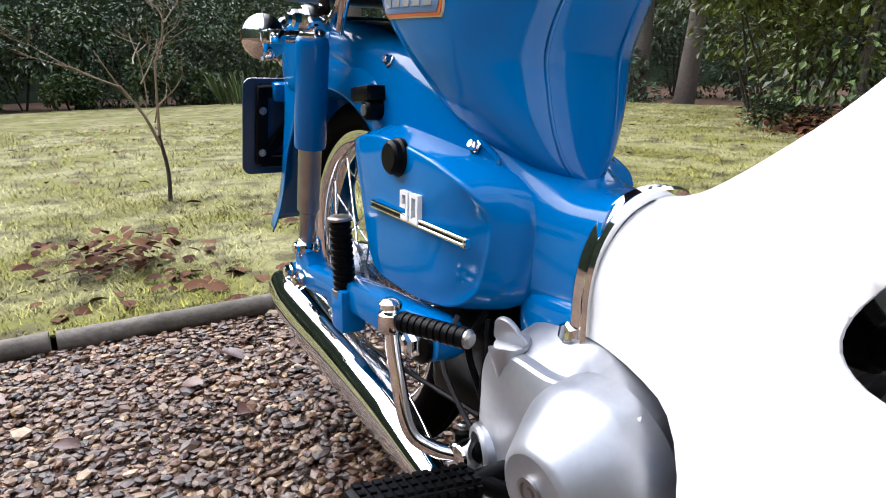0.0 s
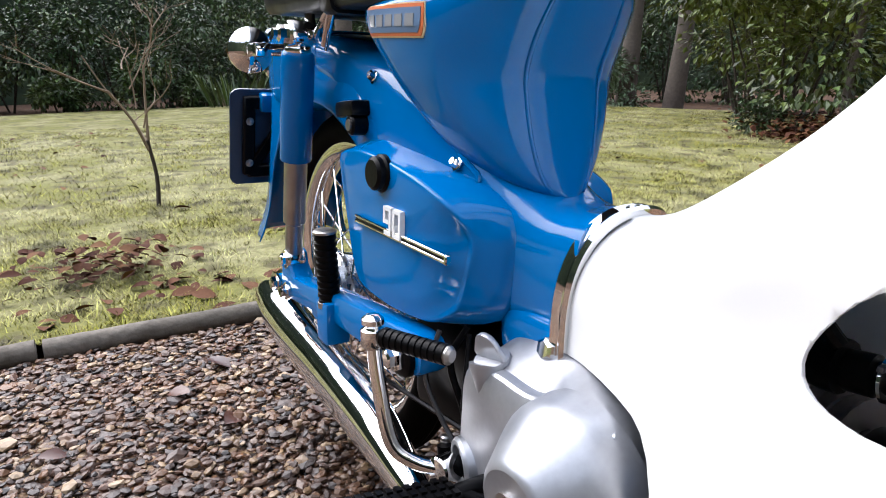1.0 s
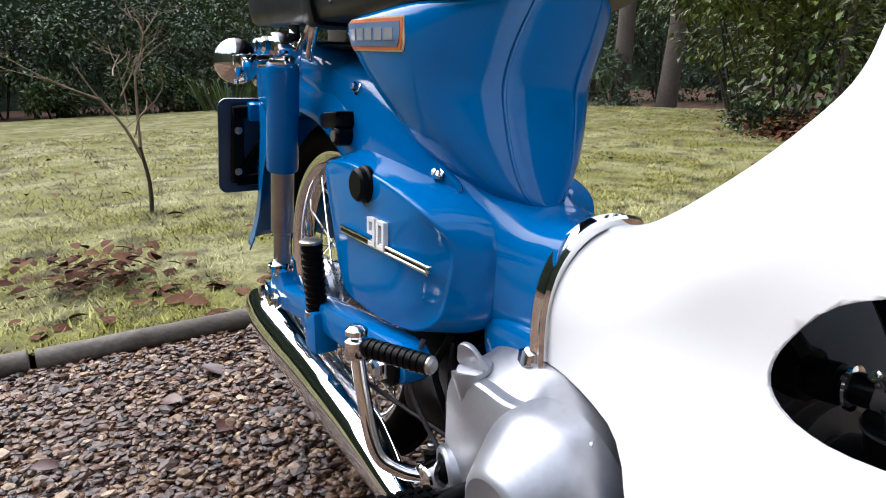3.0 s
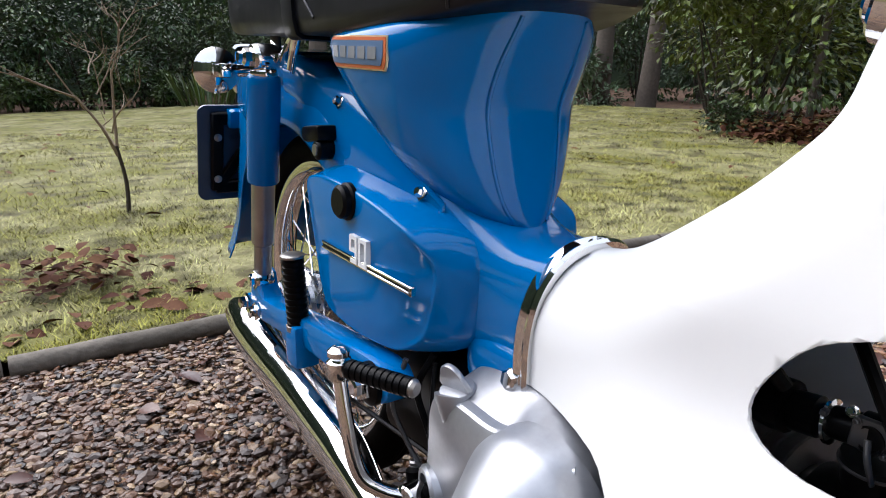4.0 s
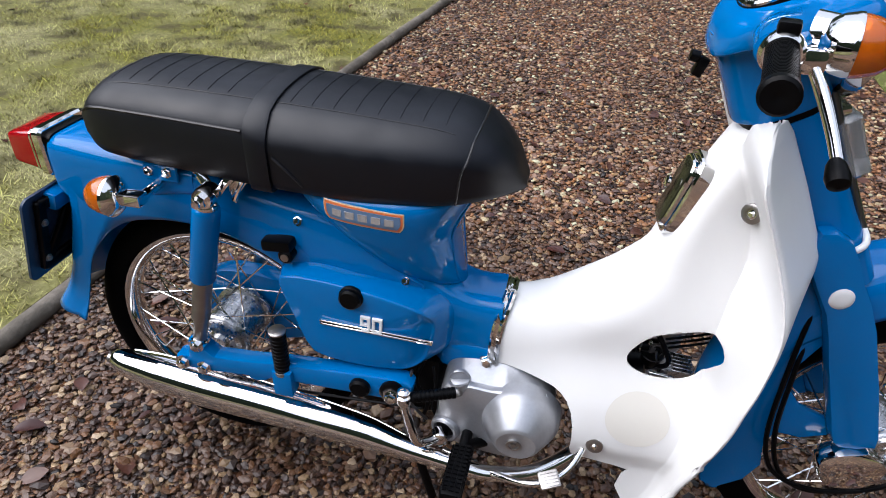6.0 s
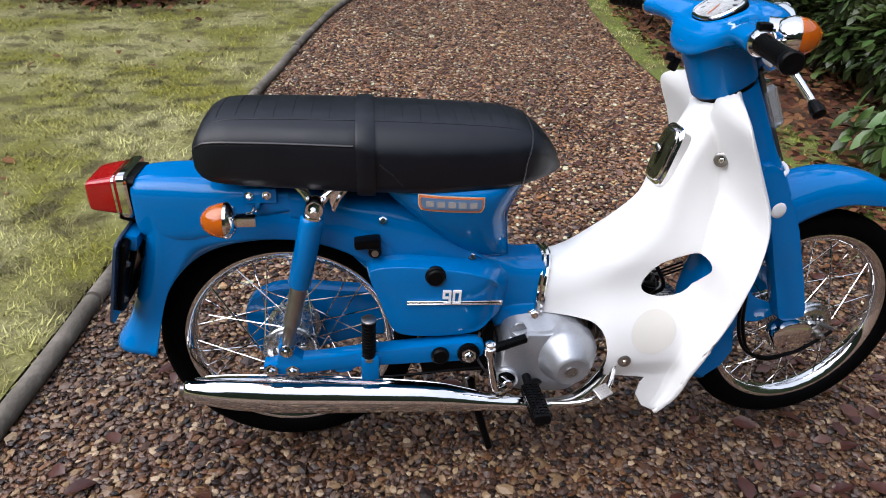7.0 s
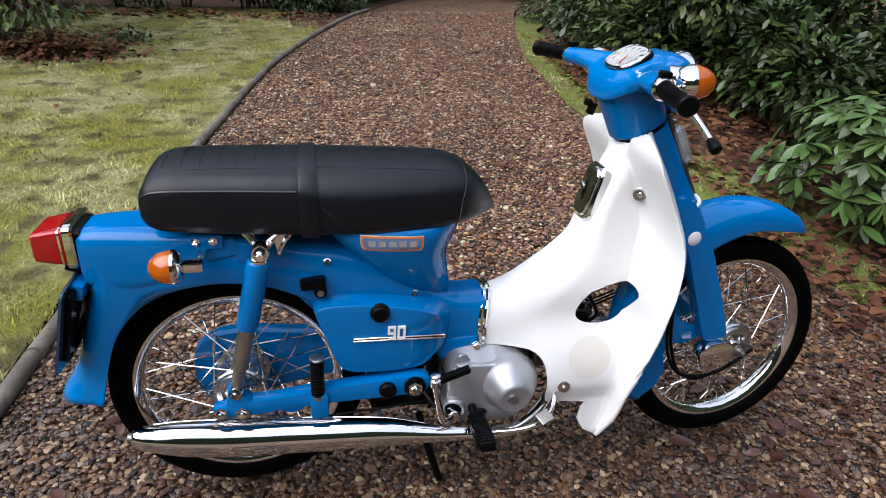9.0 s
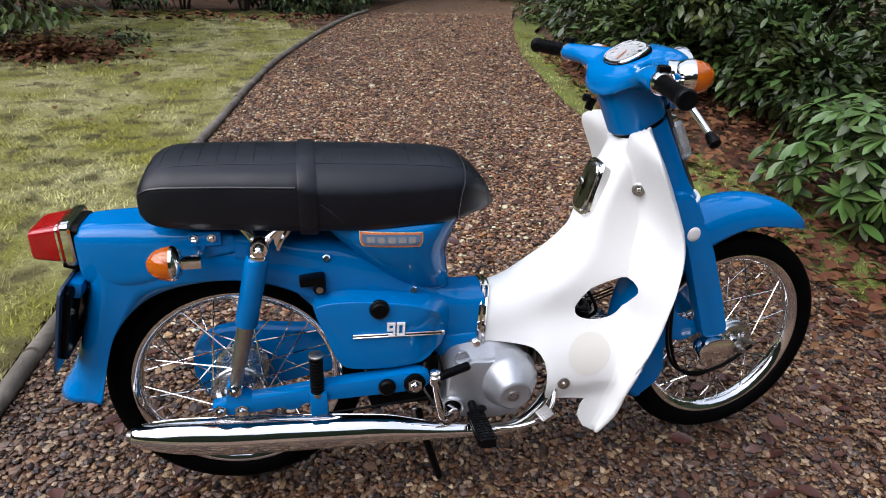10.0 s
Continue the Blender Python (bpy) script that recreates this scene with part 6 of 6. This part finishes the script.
def quick_leaf_mesh(name, spots, length, width):
    """Far leaves: two bent triangles each."""
    V, F = [], []
    rng = random.Random(len(spots))
    for p, d, s in spots:
        d = Vector(d).normalized()
        side = d.cross(Vector((rng.uniform(-0.5, 0.5), rng.uniform(-0.5, 0.5), 1))).normalized()
        up = side.cross(d)
        l, w = length * s, width * s
        b = len(V)
        P = Vector(p)
        V += [P, P + d * l * 0.5 + side * w + up * w * 0.3, P + d * l - up * l * 0.12, P + d * l * 0.5 - side * w + up * w * 0.3]
        F += [(b, b + 1, b + 2), (b, b + 2, b + 3)]
    me = bpy.data.meshes.new(name)
    me.from_pydata([tuple(v) for v in V], [], F)
    return me


def crown_spots(rng, n, rx, ry, rz, zc, lumps=7):
    """Leaf places on an uneven crown made of several lumps."""
    cs = [(rng.uniform(-0.6, 0.6) * rx, rng.uniform(-0.6, 0.6) * ry, zc + rng.uniform(-0.65, 0.65) * rz, rng.uniform(0.35, 0.6)) for _ in range(lumps)]
    out = []
    for _ in range(n):
        cx, cy, cz, k = rng.choice(cs)
        d = Vector((rng.gauss(0, 1), rng.gauss(0, 1), rng.gauss(0, 1))).normalized()
        r = k * rng.uniform(0.55, 1.05)
        p = Vector((cx + d.x * rx * r, cy + d.y * ry * r, max(0.02, cz + d.z * rz * r)))
        w = d + Vector((rng.gauss(0, 0.5), rng.gauss(0, 0.5), rng.gauss(0, 0.4) - 0.15))
        out.append((p, w, rng.uniform(0.6, 1.2)))
    return out


def shrub(name, at, size, n, leaf, material, label, category="shrub", seed=1, group=""):
    rng = random.Random(seed)
    rx, ry, rz = size
    top = thing(name, label, category, group, m=pose(*at))
    me = (leaf_mesh if at[0] > 2.5 and at[1] < 6.5 else quick_leaf_mesh)("foliage", crown_spots(rng, n, rx, ry, rz, rz * 0.9), *leaf)
    me.materials.append(material)
    c = new("foliage", me)
    c.parent = top
    for k in range(4):
        a = rng.uniform(0, 6.28)
        bm = bmesh.new()
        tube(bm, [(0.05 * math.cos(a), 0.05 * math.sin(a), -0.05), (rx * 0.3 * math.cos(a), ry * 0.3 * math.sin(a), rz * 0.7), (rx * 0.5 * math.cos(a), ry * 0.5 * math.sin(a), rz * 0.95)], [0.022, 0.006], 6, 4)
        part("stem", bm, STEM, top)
    return top


def rhododendron(at, radius, height, whorls, seed, label):
    rng = random.Random(seed)
    top = thing("rhododendron", label, "shrub", m=pose(*at))
    spots = []
    for k in range(whorls):
        a, e = rng.uniform(0, 6.28), rng.uniform(0.05, 1.25)
        r = rng.uniform(0.72, 1.0)
        p = Vector((radius * r * math.cos(a) * math.cos(e * 0.8), radius * r * math.sin(a) * math.cos(e * 0.8), 0.10 + height * math.sin(e) * r))
        axis = (Vector((math.cos(a) * math.cos(e), math.sin(a) * math.cos(e), math.sin(e) + 0.35))).normalized()
        u = axis.orthogonal().normalized()
        v = axis.cross(u)
        m = rng.randint(7, 11)
        for j in range(m):
            b = 2 * math.pi * j / m + rng.uniform(-0.2, 0.2)
            d = (u * math.cos(b) + v * math.sin(b)) + axis * rng.uniform(0.05, 0.45) - Vector((0, 0, 0.25))
            spots.append((p, d, rng.uniform(0.7, 1.15)))
        if k % 3 == 0:
            part("stem", tube_mesh([(0, 0, -0.03), p * 0.55 + Vector((0, 0, 0.02)), p], [0.012, 0.005], 6, 3), BARK, top)
    me = leaf_mesh("foliage", spots, 0.115, 0.023, 0.15, 0.2)
    me.materials.append(LEAF_RHODO)
    c = new("foliage", me)
    c.parent = top
    return top


def tree(at, r, h, lean, seed, label):
    rng = random.Random(seed)
    top = thing("tree", label, "tree", m=pose(*at))
    pts = [(lean * (k / 5) ** 1.2 * h * 0.2 + rng.uniform(-0.05, 0.05), rng.uniform(-0.06, 0.06), h * k / 5 - 0.1) for k in range(6)]
    bm = tube(bmesh.new(), pts, [r * 1.35, r, r * 0.9, r * 0.8, r * 0.6, r * 0.4], 16, 5)
    for k in range(7):
        a, z = rng.uniform(0, 6.28), h * rng.uniform(0.45, 0.95)
        b = Vector((lean * (z / h) ** 1.2 * h * 0.2, 0, z))
        tube(bm, [b, b + Vector((math.cos(a) * 0.8, math.sin(a) * 0.8, 0.5)), b + Vector((math.cos(a) * 1.7, math.sin(a) * 1.7, 1.2))], [r * 0.3, r * 0.08], 7, 4)
    part("trunk", bm, BARK, top)
    k = min(1.0, r / 0.2)
    me = quick_leaf_mesh("crown", crown_spots(rng, int(1500 * k) + 100, 2.2 * k, 2.2 * k, 1.5 * k, h + 0.6), 0.22, 0.06)
    me.materials.append(LEAF_DARK)
    c = new("crown", me)
    c.parent = top
    return top


_r = random.Random(11)
LEAF_OLIVE = mat("yellow_green_leaf", (0.115, 0.135, 0.022), 0.40, per_island=0.65, second=(0.055, 0.080, 0.017), stain_scale=1.2)
# Glossy leaf for the drive's bank, darkened to hold the shade among the shrubs
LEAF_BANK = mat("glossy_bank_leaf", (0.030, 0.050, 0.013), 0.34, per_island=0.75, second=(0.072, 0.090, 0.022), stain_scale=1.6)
LEAF_PALE = mat("pale_green_leaf", (0.11, 0.16, 0.085), 0.5, per_island=0.4)
# evergreen bank behind the lawn
for _k in range(14):
    _x, _y, _s = -16.2 + _r.uniform(-0.8, 0.8), -8 + _k * 1.05, _r.uniform(0.9, 1.4)
    shrub("evergreen_shrub", (_x, _y, 0), (1.25 * _s, 1.25 * _s, 1.5 * _s), 2600, (0.13, 0.034), LEAF_DARK if _r.random() < 0.7 else LEAF_MID, "dense dark evergreen shrub behind the lawn", seed=_r.randint(0, 9999), group="shrubs behind the lawn")
for _x, _y, _s in ((-14.6, 0.2, 0.55), (-14.3, 1.7, 0.6), (-14.6, 2.8, 0.5), (-14.2, -1.8, 0.6)):
    shrub("laurel_shrub", (_x, _y, 0), (1.0 * _s, 1.0 * _s, 1.0 * _s), 1300, (0.12, 0.034), LEAF_MID, "low mid-green shrub before the dark bank", seed=_r.randint(0, 9999), group="shrubs behind the lawn")
for _k in range(13):
    _t = _k / 12
    _x, _y, _s = -15.5 + 16.4 * _t + _r.uniform(-0.4, 0.4), 6.2 + 6.0 * math.sin(_t * 2.2) + _r.uniform(-0.3, 0.5), _r.uniform(0.9, 1.35)
    shrub("evergreen_shrub", (_x, _y, 0), (1.25 * _s, 1.25 * _s, 1.45 * _s), 2600, (0.13, 0.034), LEAF_DARK if _r.random() < 0.75 else LEAF_MID, "dense dark evergreen shrub behind the lawn", seed=_r.randint(0, 9999), group="shrubs behind the lawn")
# low dark hedge where the lawn ends by the drive
for _x, _y, _s in ((-3.4, 9.3, 0.95), (-2.4, 9.05, 0.95), (-1.5, 8.95, 0.85), (-0.7, 8.95, 0.80), (0.0, 9.15, 0.75), (0.55, 9.6, 0.75), (1.2, 10.6, 0.8)):
    shrub("laurel_shrub", (_x, _y, 0), (0.95 * _s, 0.95 * _s, 1.1 * _s), 2400, (0.11, 0.028), LEAF_DARK, "dense dark shrub at the end of the lawn", seed=_r.randint(0, 9999), group="shrubs behind the lawn")
shrub("pale_shrub", (-7.7, 8.8, 0), (0.62, 0.62, 0.55), 1500, (0.10, 0.026), LEAF_PALE, "low pale green bush beside a trunk", seed=21)


def stemmed_bush(at, reach, low, high, n, leaf, material, label, seed):
    """A bush on many bare crooked stems, whose leaves begin above the ground."""
    rng = random.Random(seed)
    top = thing("olive_shrub", label, "shrub", m=pose(*at))
    rise = (high - low) / 2
    me = quick_leaf_mesh("foliage", [(p + Vector((0, 0, low)), d, s) for p, d, s in crown_spots(rng, n, reach, reach, rise, rise, 10)], *leaf)
    me.materials.append(material)
    new("foliage", me).parent = top
    for k in range(9):
        a, b = rng.uniform(0, 6.28), rng.uniform(0.15, 0.30)
        bend = Vector((rng.gauss(0, 0.06), rng.gauss(0, 0.06), low * 0.6))
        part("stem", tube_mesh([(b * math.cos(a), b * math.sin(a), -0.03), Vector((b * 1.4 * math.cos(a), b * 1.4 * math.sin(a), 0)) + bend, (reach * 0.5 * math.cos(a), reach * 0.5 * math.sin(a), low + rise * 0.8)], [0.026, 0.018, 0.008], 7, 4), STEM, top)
    return top


stemmed_bush((-2.95, 6.05, 0.0), 1.15, 0.32, 2.3, 7500, (0.095, 0.028), LEAF_OLIVE, "yellow-green broadleaf bush on bare stems by the lawn", 22)
stemmed_bush((-4.3, 7.7, 0.0), 1.25, 0.4, 2.6, 5000, (0.105, 0.030), LEAF_OLIVE, "yellow-green broadleaf bush on bare stems by the lawn", 23)
# added dark foliage that stands in for the shadow under the olive bush
shrub("low_shrub", (-2.65, 5.65, 0), (0.46, 0.32, 0.24), 900, (0.055, 0.016), LEAF_DARK, "low dark foliage added for the shade at the foot of a bush", seed=31)
shrub("low_shrub", (-1.62, 6.10, 0), (0.26, 0.20, 0.07), 200, (0.060, 0.018), LEAF_MID, "low green weeds on the lawn", seed=32)


def fern(at, fronds, seed, label):
    """Arching fronds with paired leaflets."""
    rng = random.Random(seed)
    spots = []
    for k in range(fronds):
        a = 2 * math.pi * k / fronds + rng.uniform(-0.3, 0.3)
        out = Vector((math.cos(a), math.sin(a), 0))
        side = Vector((-math.sin(a), math.cos(a), 0))
        for i in range(16):
            u = 0.08 + 0.9 * i / 15
            p = Vector(at) + out * 0.34 * u + Vector((0, 0, 0.34 * u - 0.26 * u * u))
            for sd in (-1, 1):
                spots.append((p, side * sd + out * 0.35, 1.15 - u * 0.8))
    me = quick_leaf_mesh("fern", spots, 0.085, 0.011)
    me.materials.append(mat("bronzed_fern", (0.20, 0.14, 0.035), 0.6, per_island=0.5))
    return tagged(new("fern", me), label, "fern")


fern((-2.28, 5.72, 0.02), 9, 4, "bronzed green fern at the foot of a thin tree")
# strap-leaved tuft
_spots = []
for _k in range(90):
    _a = _r.uniform(0, 6.28)
    _spots.append(((-13.5 + 0.25 * math.cos(_a), 3.4 + 0.5 * math.sin(_a), 0), (math.cos(_a) * 0.35, math.sin(_a) * 0.35, 1), _r.uniform(0.6, 1.1)))
_me = leaf_mesh("leaf_tuft", _spots, 0.75, 0.022)
_me.materials.append(LEAF_MID)
tagged(new("leaf_tuft", _me), "tuft of strap-like green leaves behind the lawn", "plant")
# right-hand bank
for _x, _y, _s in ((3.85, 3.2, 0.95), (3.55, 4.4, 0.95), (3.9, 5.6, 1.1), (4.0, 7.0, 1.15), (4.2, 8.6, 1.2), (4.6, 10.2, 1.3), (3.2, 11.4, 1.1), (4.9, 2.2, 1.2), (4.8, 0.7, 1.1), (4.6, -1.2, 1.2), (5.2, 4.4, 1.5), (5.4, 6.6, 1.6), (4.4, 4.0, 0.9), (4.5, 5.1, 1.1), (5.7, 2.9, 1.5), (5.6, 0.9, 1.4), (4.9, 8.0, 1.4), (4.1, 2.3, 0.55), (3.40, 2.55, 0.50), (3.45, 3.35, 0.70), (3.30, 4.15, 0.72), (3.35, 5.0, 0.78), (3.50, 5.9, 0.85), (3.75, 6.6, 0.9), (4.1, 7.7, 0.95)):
    shrub("laurel_shrub", (_x, _y, 0), (1.02 * _s, 1.02 * _s, 1.0 * _s), 3200, (0.10, 0.021), LEAF_BANK, "dense dark glossy evergreen shrub beside the drive, shade in its leaf colour", seed=_r.randint(0, 9999), group="shrubs beside the drive")
rhododendron((3.02, 1.28, 0), 0.66, 0.50, 150, 4, "green rhododendron with leathery leaves beside the drive")
rhododendron((3.5, 0.75, 0), 0.64, 0.62, 140, 5, "green rhododendron with leathery leaves beside the drive")
for _x, _y, _rr, _ln in ((-7.95, 9.2, 0.15, 0.35), (-7.0, 9.4, 0.14, 0.60), (-3.69, 8.73, 0.06, 0.5), (-2.25, 5.9, 0.026, 0.2), (4.45, 3.05, 0.10, -0.45), (-11.0, 11.5, 0.25, 0.0), (2.2, 13.0, 0.2, 0.1), (-13.5, 6.0, 0.2, -0.2), (5.2, 8.0, 0.2, 0.1)):
    tree((_x, _y, 0), _rr, 7.5 if _rr > 0.1 else 5.0, _ln, _r.randint(0, 9999), "slender tree with a bare pale trunk" if _rr < 0.1 else "woodland tree with a bare grey trunk")
BACK = mat("dark_woodland", (0.020, 0.034, 0.016), 0.95, grain=0.8, grain_scale=3, second=(0.045, 0.065, 0.026), stain_scale=0.9)
_bm = bmesh.new()
_n = 96
_lo = [_bm.verts.new((1 + 24 * math.cos(2 * math.pi * k / _n) * (1 + 0.05 * math.sin(7 * k)), 1 + 24 * math.sin(2 * math.pi * k / _n), -0.5)) for k in range(_n)]
# Unseen height added to keep low sky out of reflections; lower beyond the lawn
_hi = [_bm.verts.new((v.co.x, v.co.y, (9.5 if v.co.x < -9 else 15.0) + 2.0 * noise.noise(v.co * 0.35) + 1.0 * math.sin(k * 1.7))) for k, v in enumerate(_lo)]
for k in range(_n):
    _bm.faces.new((_lo[k], _lo[(k + 1) % _n], _hi[(k + 1) % _n], _hi[k]))
tagged(finish("backdrop", _bm, BACK), "dark distant woodland round the garden, its unseen height added to block sky", "woodland", kind="structure")

# bare sapling on the lawn
sapling = thing("sapling", "bare thin sapling with pale twigs on the lawn", "tree", m=pose(-2.50, 0.07, 0.01))
_bm = bmesh.new()


def twig(bm, p, d, l, r, depth, rng):
    q = p + d * l
    mid = p + d * l * 0.5 + Vector((rng.gauss(0, 0.03), rng.gauss(0, 0.03), rng.gauss(0, 0.02))) * l * (2 if depth else 0.6)
    tube(bm, [p, mid, q], [r, r * 0.7], 5, 3)
    if depth:
        for k in range(rng.randint(2, 3)):
            e = (d + Vector((rng.gauss(0, 0.55), rng.gauss(0, 0.55), rng.gauss(0.1, 0.3)))).normalized()
            s = p.lerp(q, rng.uniform(0.5, 1.0))
            twig(bm, s, e, l * rng.uniform(0.55, 0.8), r * 0.6, depth - 1, rng)


_rr = random.Random(8)
twig(_bm, Vector((0, 0, -0.03)), Vector((0.0, -0.03, 1)).normalized(), 0.36, 0.012, 0, _rr)
part("trunk", _bm, STEM, sapling)
_bm = bmesh.new()
twig(_bm, Vector((0, -0.008, 0.28)), Vector((0.0, -0.45, 0.9)).normalized(), 0.32, 0.008, 1, _rr)
twig(_bm, Vector((0, -0.15, 0.56)), Vector((0.0, -0.9, 0.42)).normalized(), 0.26, 0.005, 3, _rr)
part("limb", _bm, TWIG, sapling)
_bm = bmesh.new()
twig(_bm, Vector((0, -0.008, 0.30)), Vector((0.0, 0.06, 1)).normalized(), 0.38, 0.008, 0, _rr)
twig(_bm, Vector((0, 0.012, 0.66)), Vector((0.0, 0.30, 0.9)).normalized(), 0.20, 0.005, 3, _rr)
for _k in range(5):
    _z = 0.30 + 0.09 * _k
    twig(_bm, Vector((0, -0.02 * _k, _z)), Vector((_rr.gauss(0, 0.5), _rr.uniform(-0.8, 0.5), 0.75)).normalized(), 0.22, 0.004, 2, _rr)
part("limb", _bm, TWIG, sapling)


# fallen leaves
LEAF_OLD = mat("curled_brown_leaf", (0.105, 0.048, 0.028), 0.85, spec=0.1, per_island=0.6, grain=0.4, grain_scale=70)
LEAF_WET = mat("wet_dark_leaf", (0.070, 0.026, 0.018), 0.35, per_island=0.4, grain=0.3, grain_scale=60)


def leaf_litter(name, n, where, size, label, seed, matl=None, tilt=0.22):
    rng = random.Random(seed)
    spots = []
    while len(spots) < n:
        x, y, z = where(rng)
        a = rng.uniform(0, 6.28)
        spots.append(((x, y, z), (math.cos(a), math.sin(a), rng.uniform(-0.06, tilt)), rng.uniform(0.45, 1.15)))
    me = leaf_mesh(name, spots, size, size * 0.30, 0.25, 0.25)
    me.materials.append(matl or LEAF_DEAD)
    return tagged(new(name, me), label, "leaves", kind="stuff")


leaf_litter("fallen_leaves", 6500, lambda g: (lambda y: (right_x(y) + (0.14 if y > 1.4 else -0.06) + g.uniform(0, 1) ** 0.8 * 1.7, y, 0.012 + 0.035 * g.random()))(g.uniform(-0.8, 6.5)), 0.075, "wet brown and orange fallen leaves under the shrubs", 1)
leaf_litter("fallen_leaves", 160, lambda g: (-3.8 + g.gauss(0, 0.45), 8.2 + g.gauss(0, 0.2), 0.03 + 0.06 * g.random()), 0.09, "brown leaves at the foot of a thin trunk", 14)
leaf_litter("fallen_leaves", 900, lambda g: (-2.05 + g.gauss(0, 0.32), 5.35 + g.gauss(0, 0.19), 0.02 + 0.17 * g.random() ** 2), 0.080, "brown leaf heap on the lawn by a trunk", 2, None, 1.0)
leaf_litter("fallen_leaves", 420, lambda g: (g.uniform(-4.5, 0.6), 8.0 + g.gauss(0, 0.18), 0.03 + 0.05 * g.random()), 0.11, "brown fallen leaves along the hedge", 6)
leaf_litter("fallen_leaves", 150, lambda g: (-1.36 + g.gauss(0, 0.08), -0.26 + g.gauss(0, 0.11), 0.02 + 0.10 * g.random() ** 1.5), 0.058, "heap of curled dead leaves on the lawn", 3, LEAF_OLD, 0.8)
leaf_litter("fallen_leaves", 40, lambda g: (-1.10 + g.gauss(0, 0.14), -0.18 + g.gauss(0, 0.25), 0.022), 0.075, "dead leaves on the lawn by the kerb", 7, LEAF_OLD)
leaf_litter("fallen_leaves", 260, lambda g: (g.uniform(-8, -0.8), g.uniform(-3, 7), 0.03), 0.07, "scattered dead leaves on the lawn", 4)
leaf_litter("fallen_leaves", 260, lambda g: (g.uniform(-0.6, 2.1), g.uniform(-0.8, 3.0), 0.014), 0.06, "scattered dark wet leaves on the gravel", 5, LEAF_WET)
leaf_litter("fallen_leaves", 170, lambda g: (1.65 + g.gauss(0, 0.38), -0.15 + g.gauss(0, 0.32), 0.014), 0.055, "dark wet leaves on the gravel by the front wheel", 15, LEAF_WET)
leaf_litter("fallen_leaves", 420, lambda g: (2.16 + g.gauss(0, 0.20), 0.75 + g.gauss(0, 0.42), 0.016 + 0.03 * g.random()), 0.056, "orange-brown dead leaves by the wheel", 12)
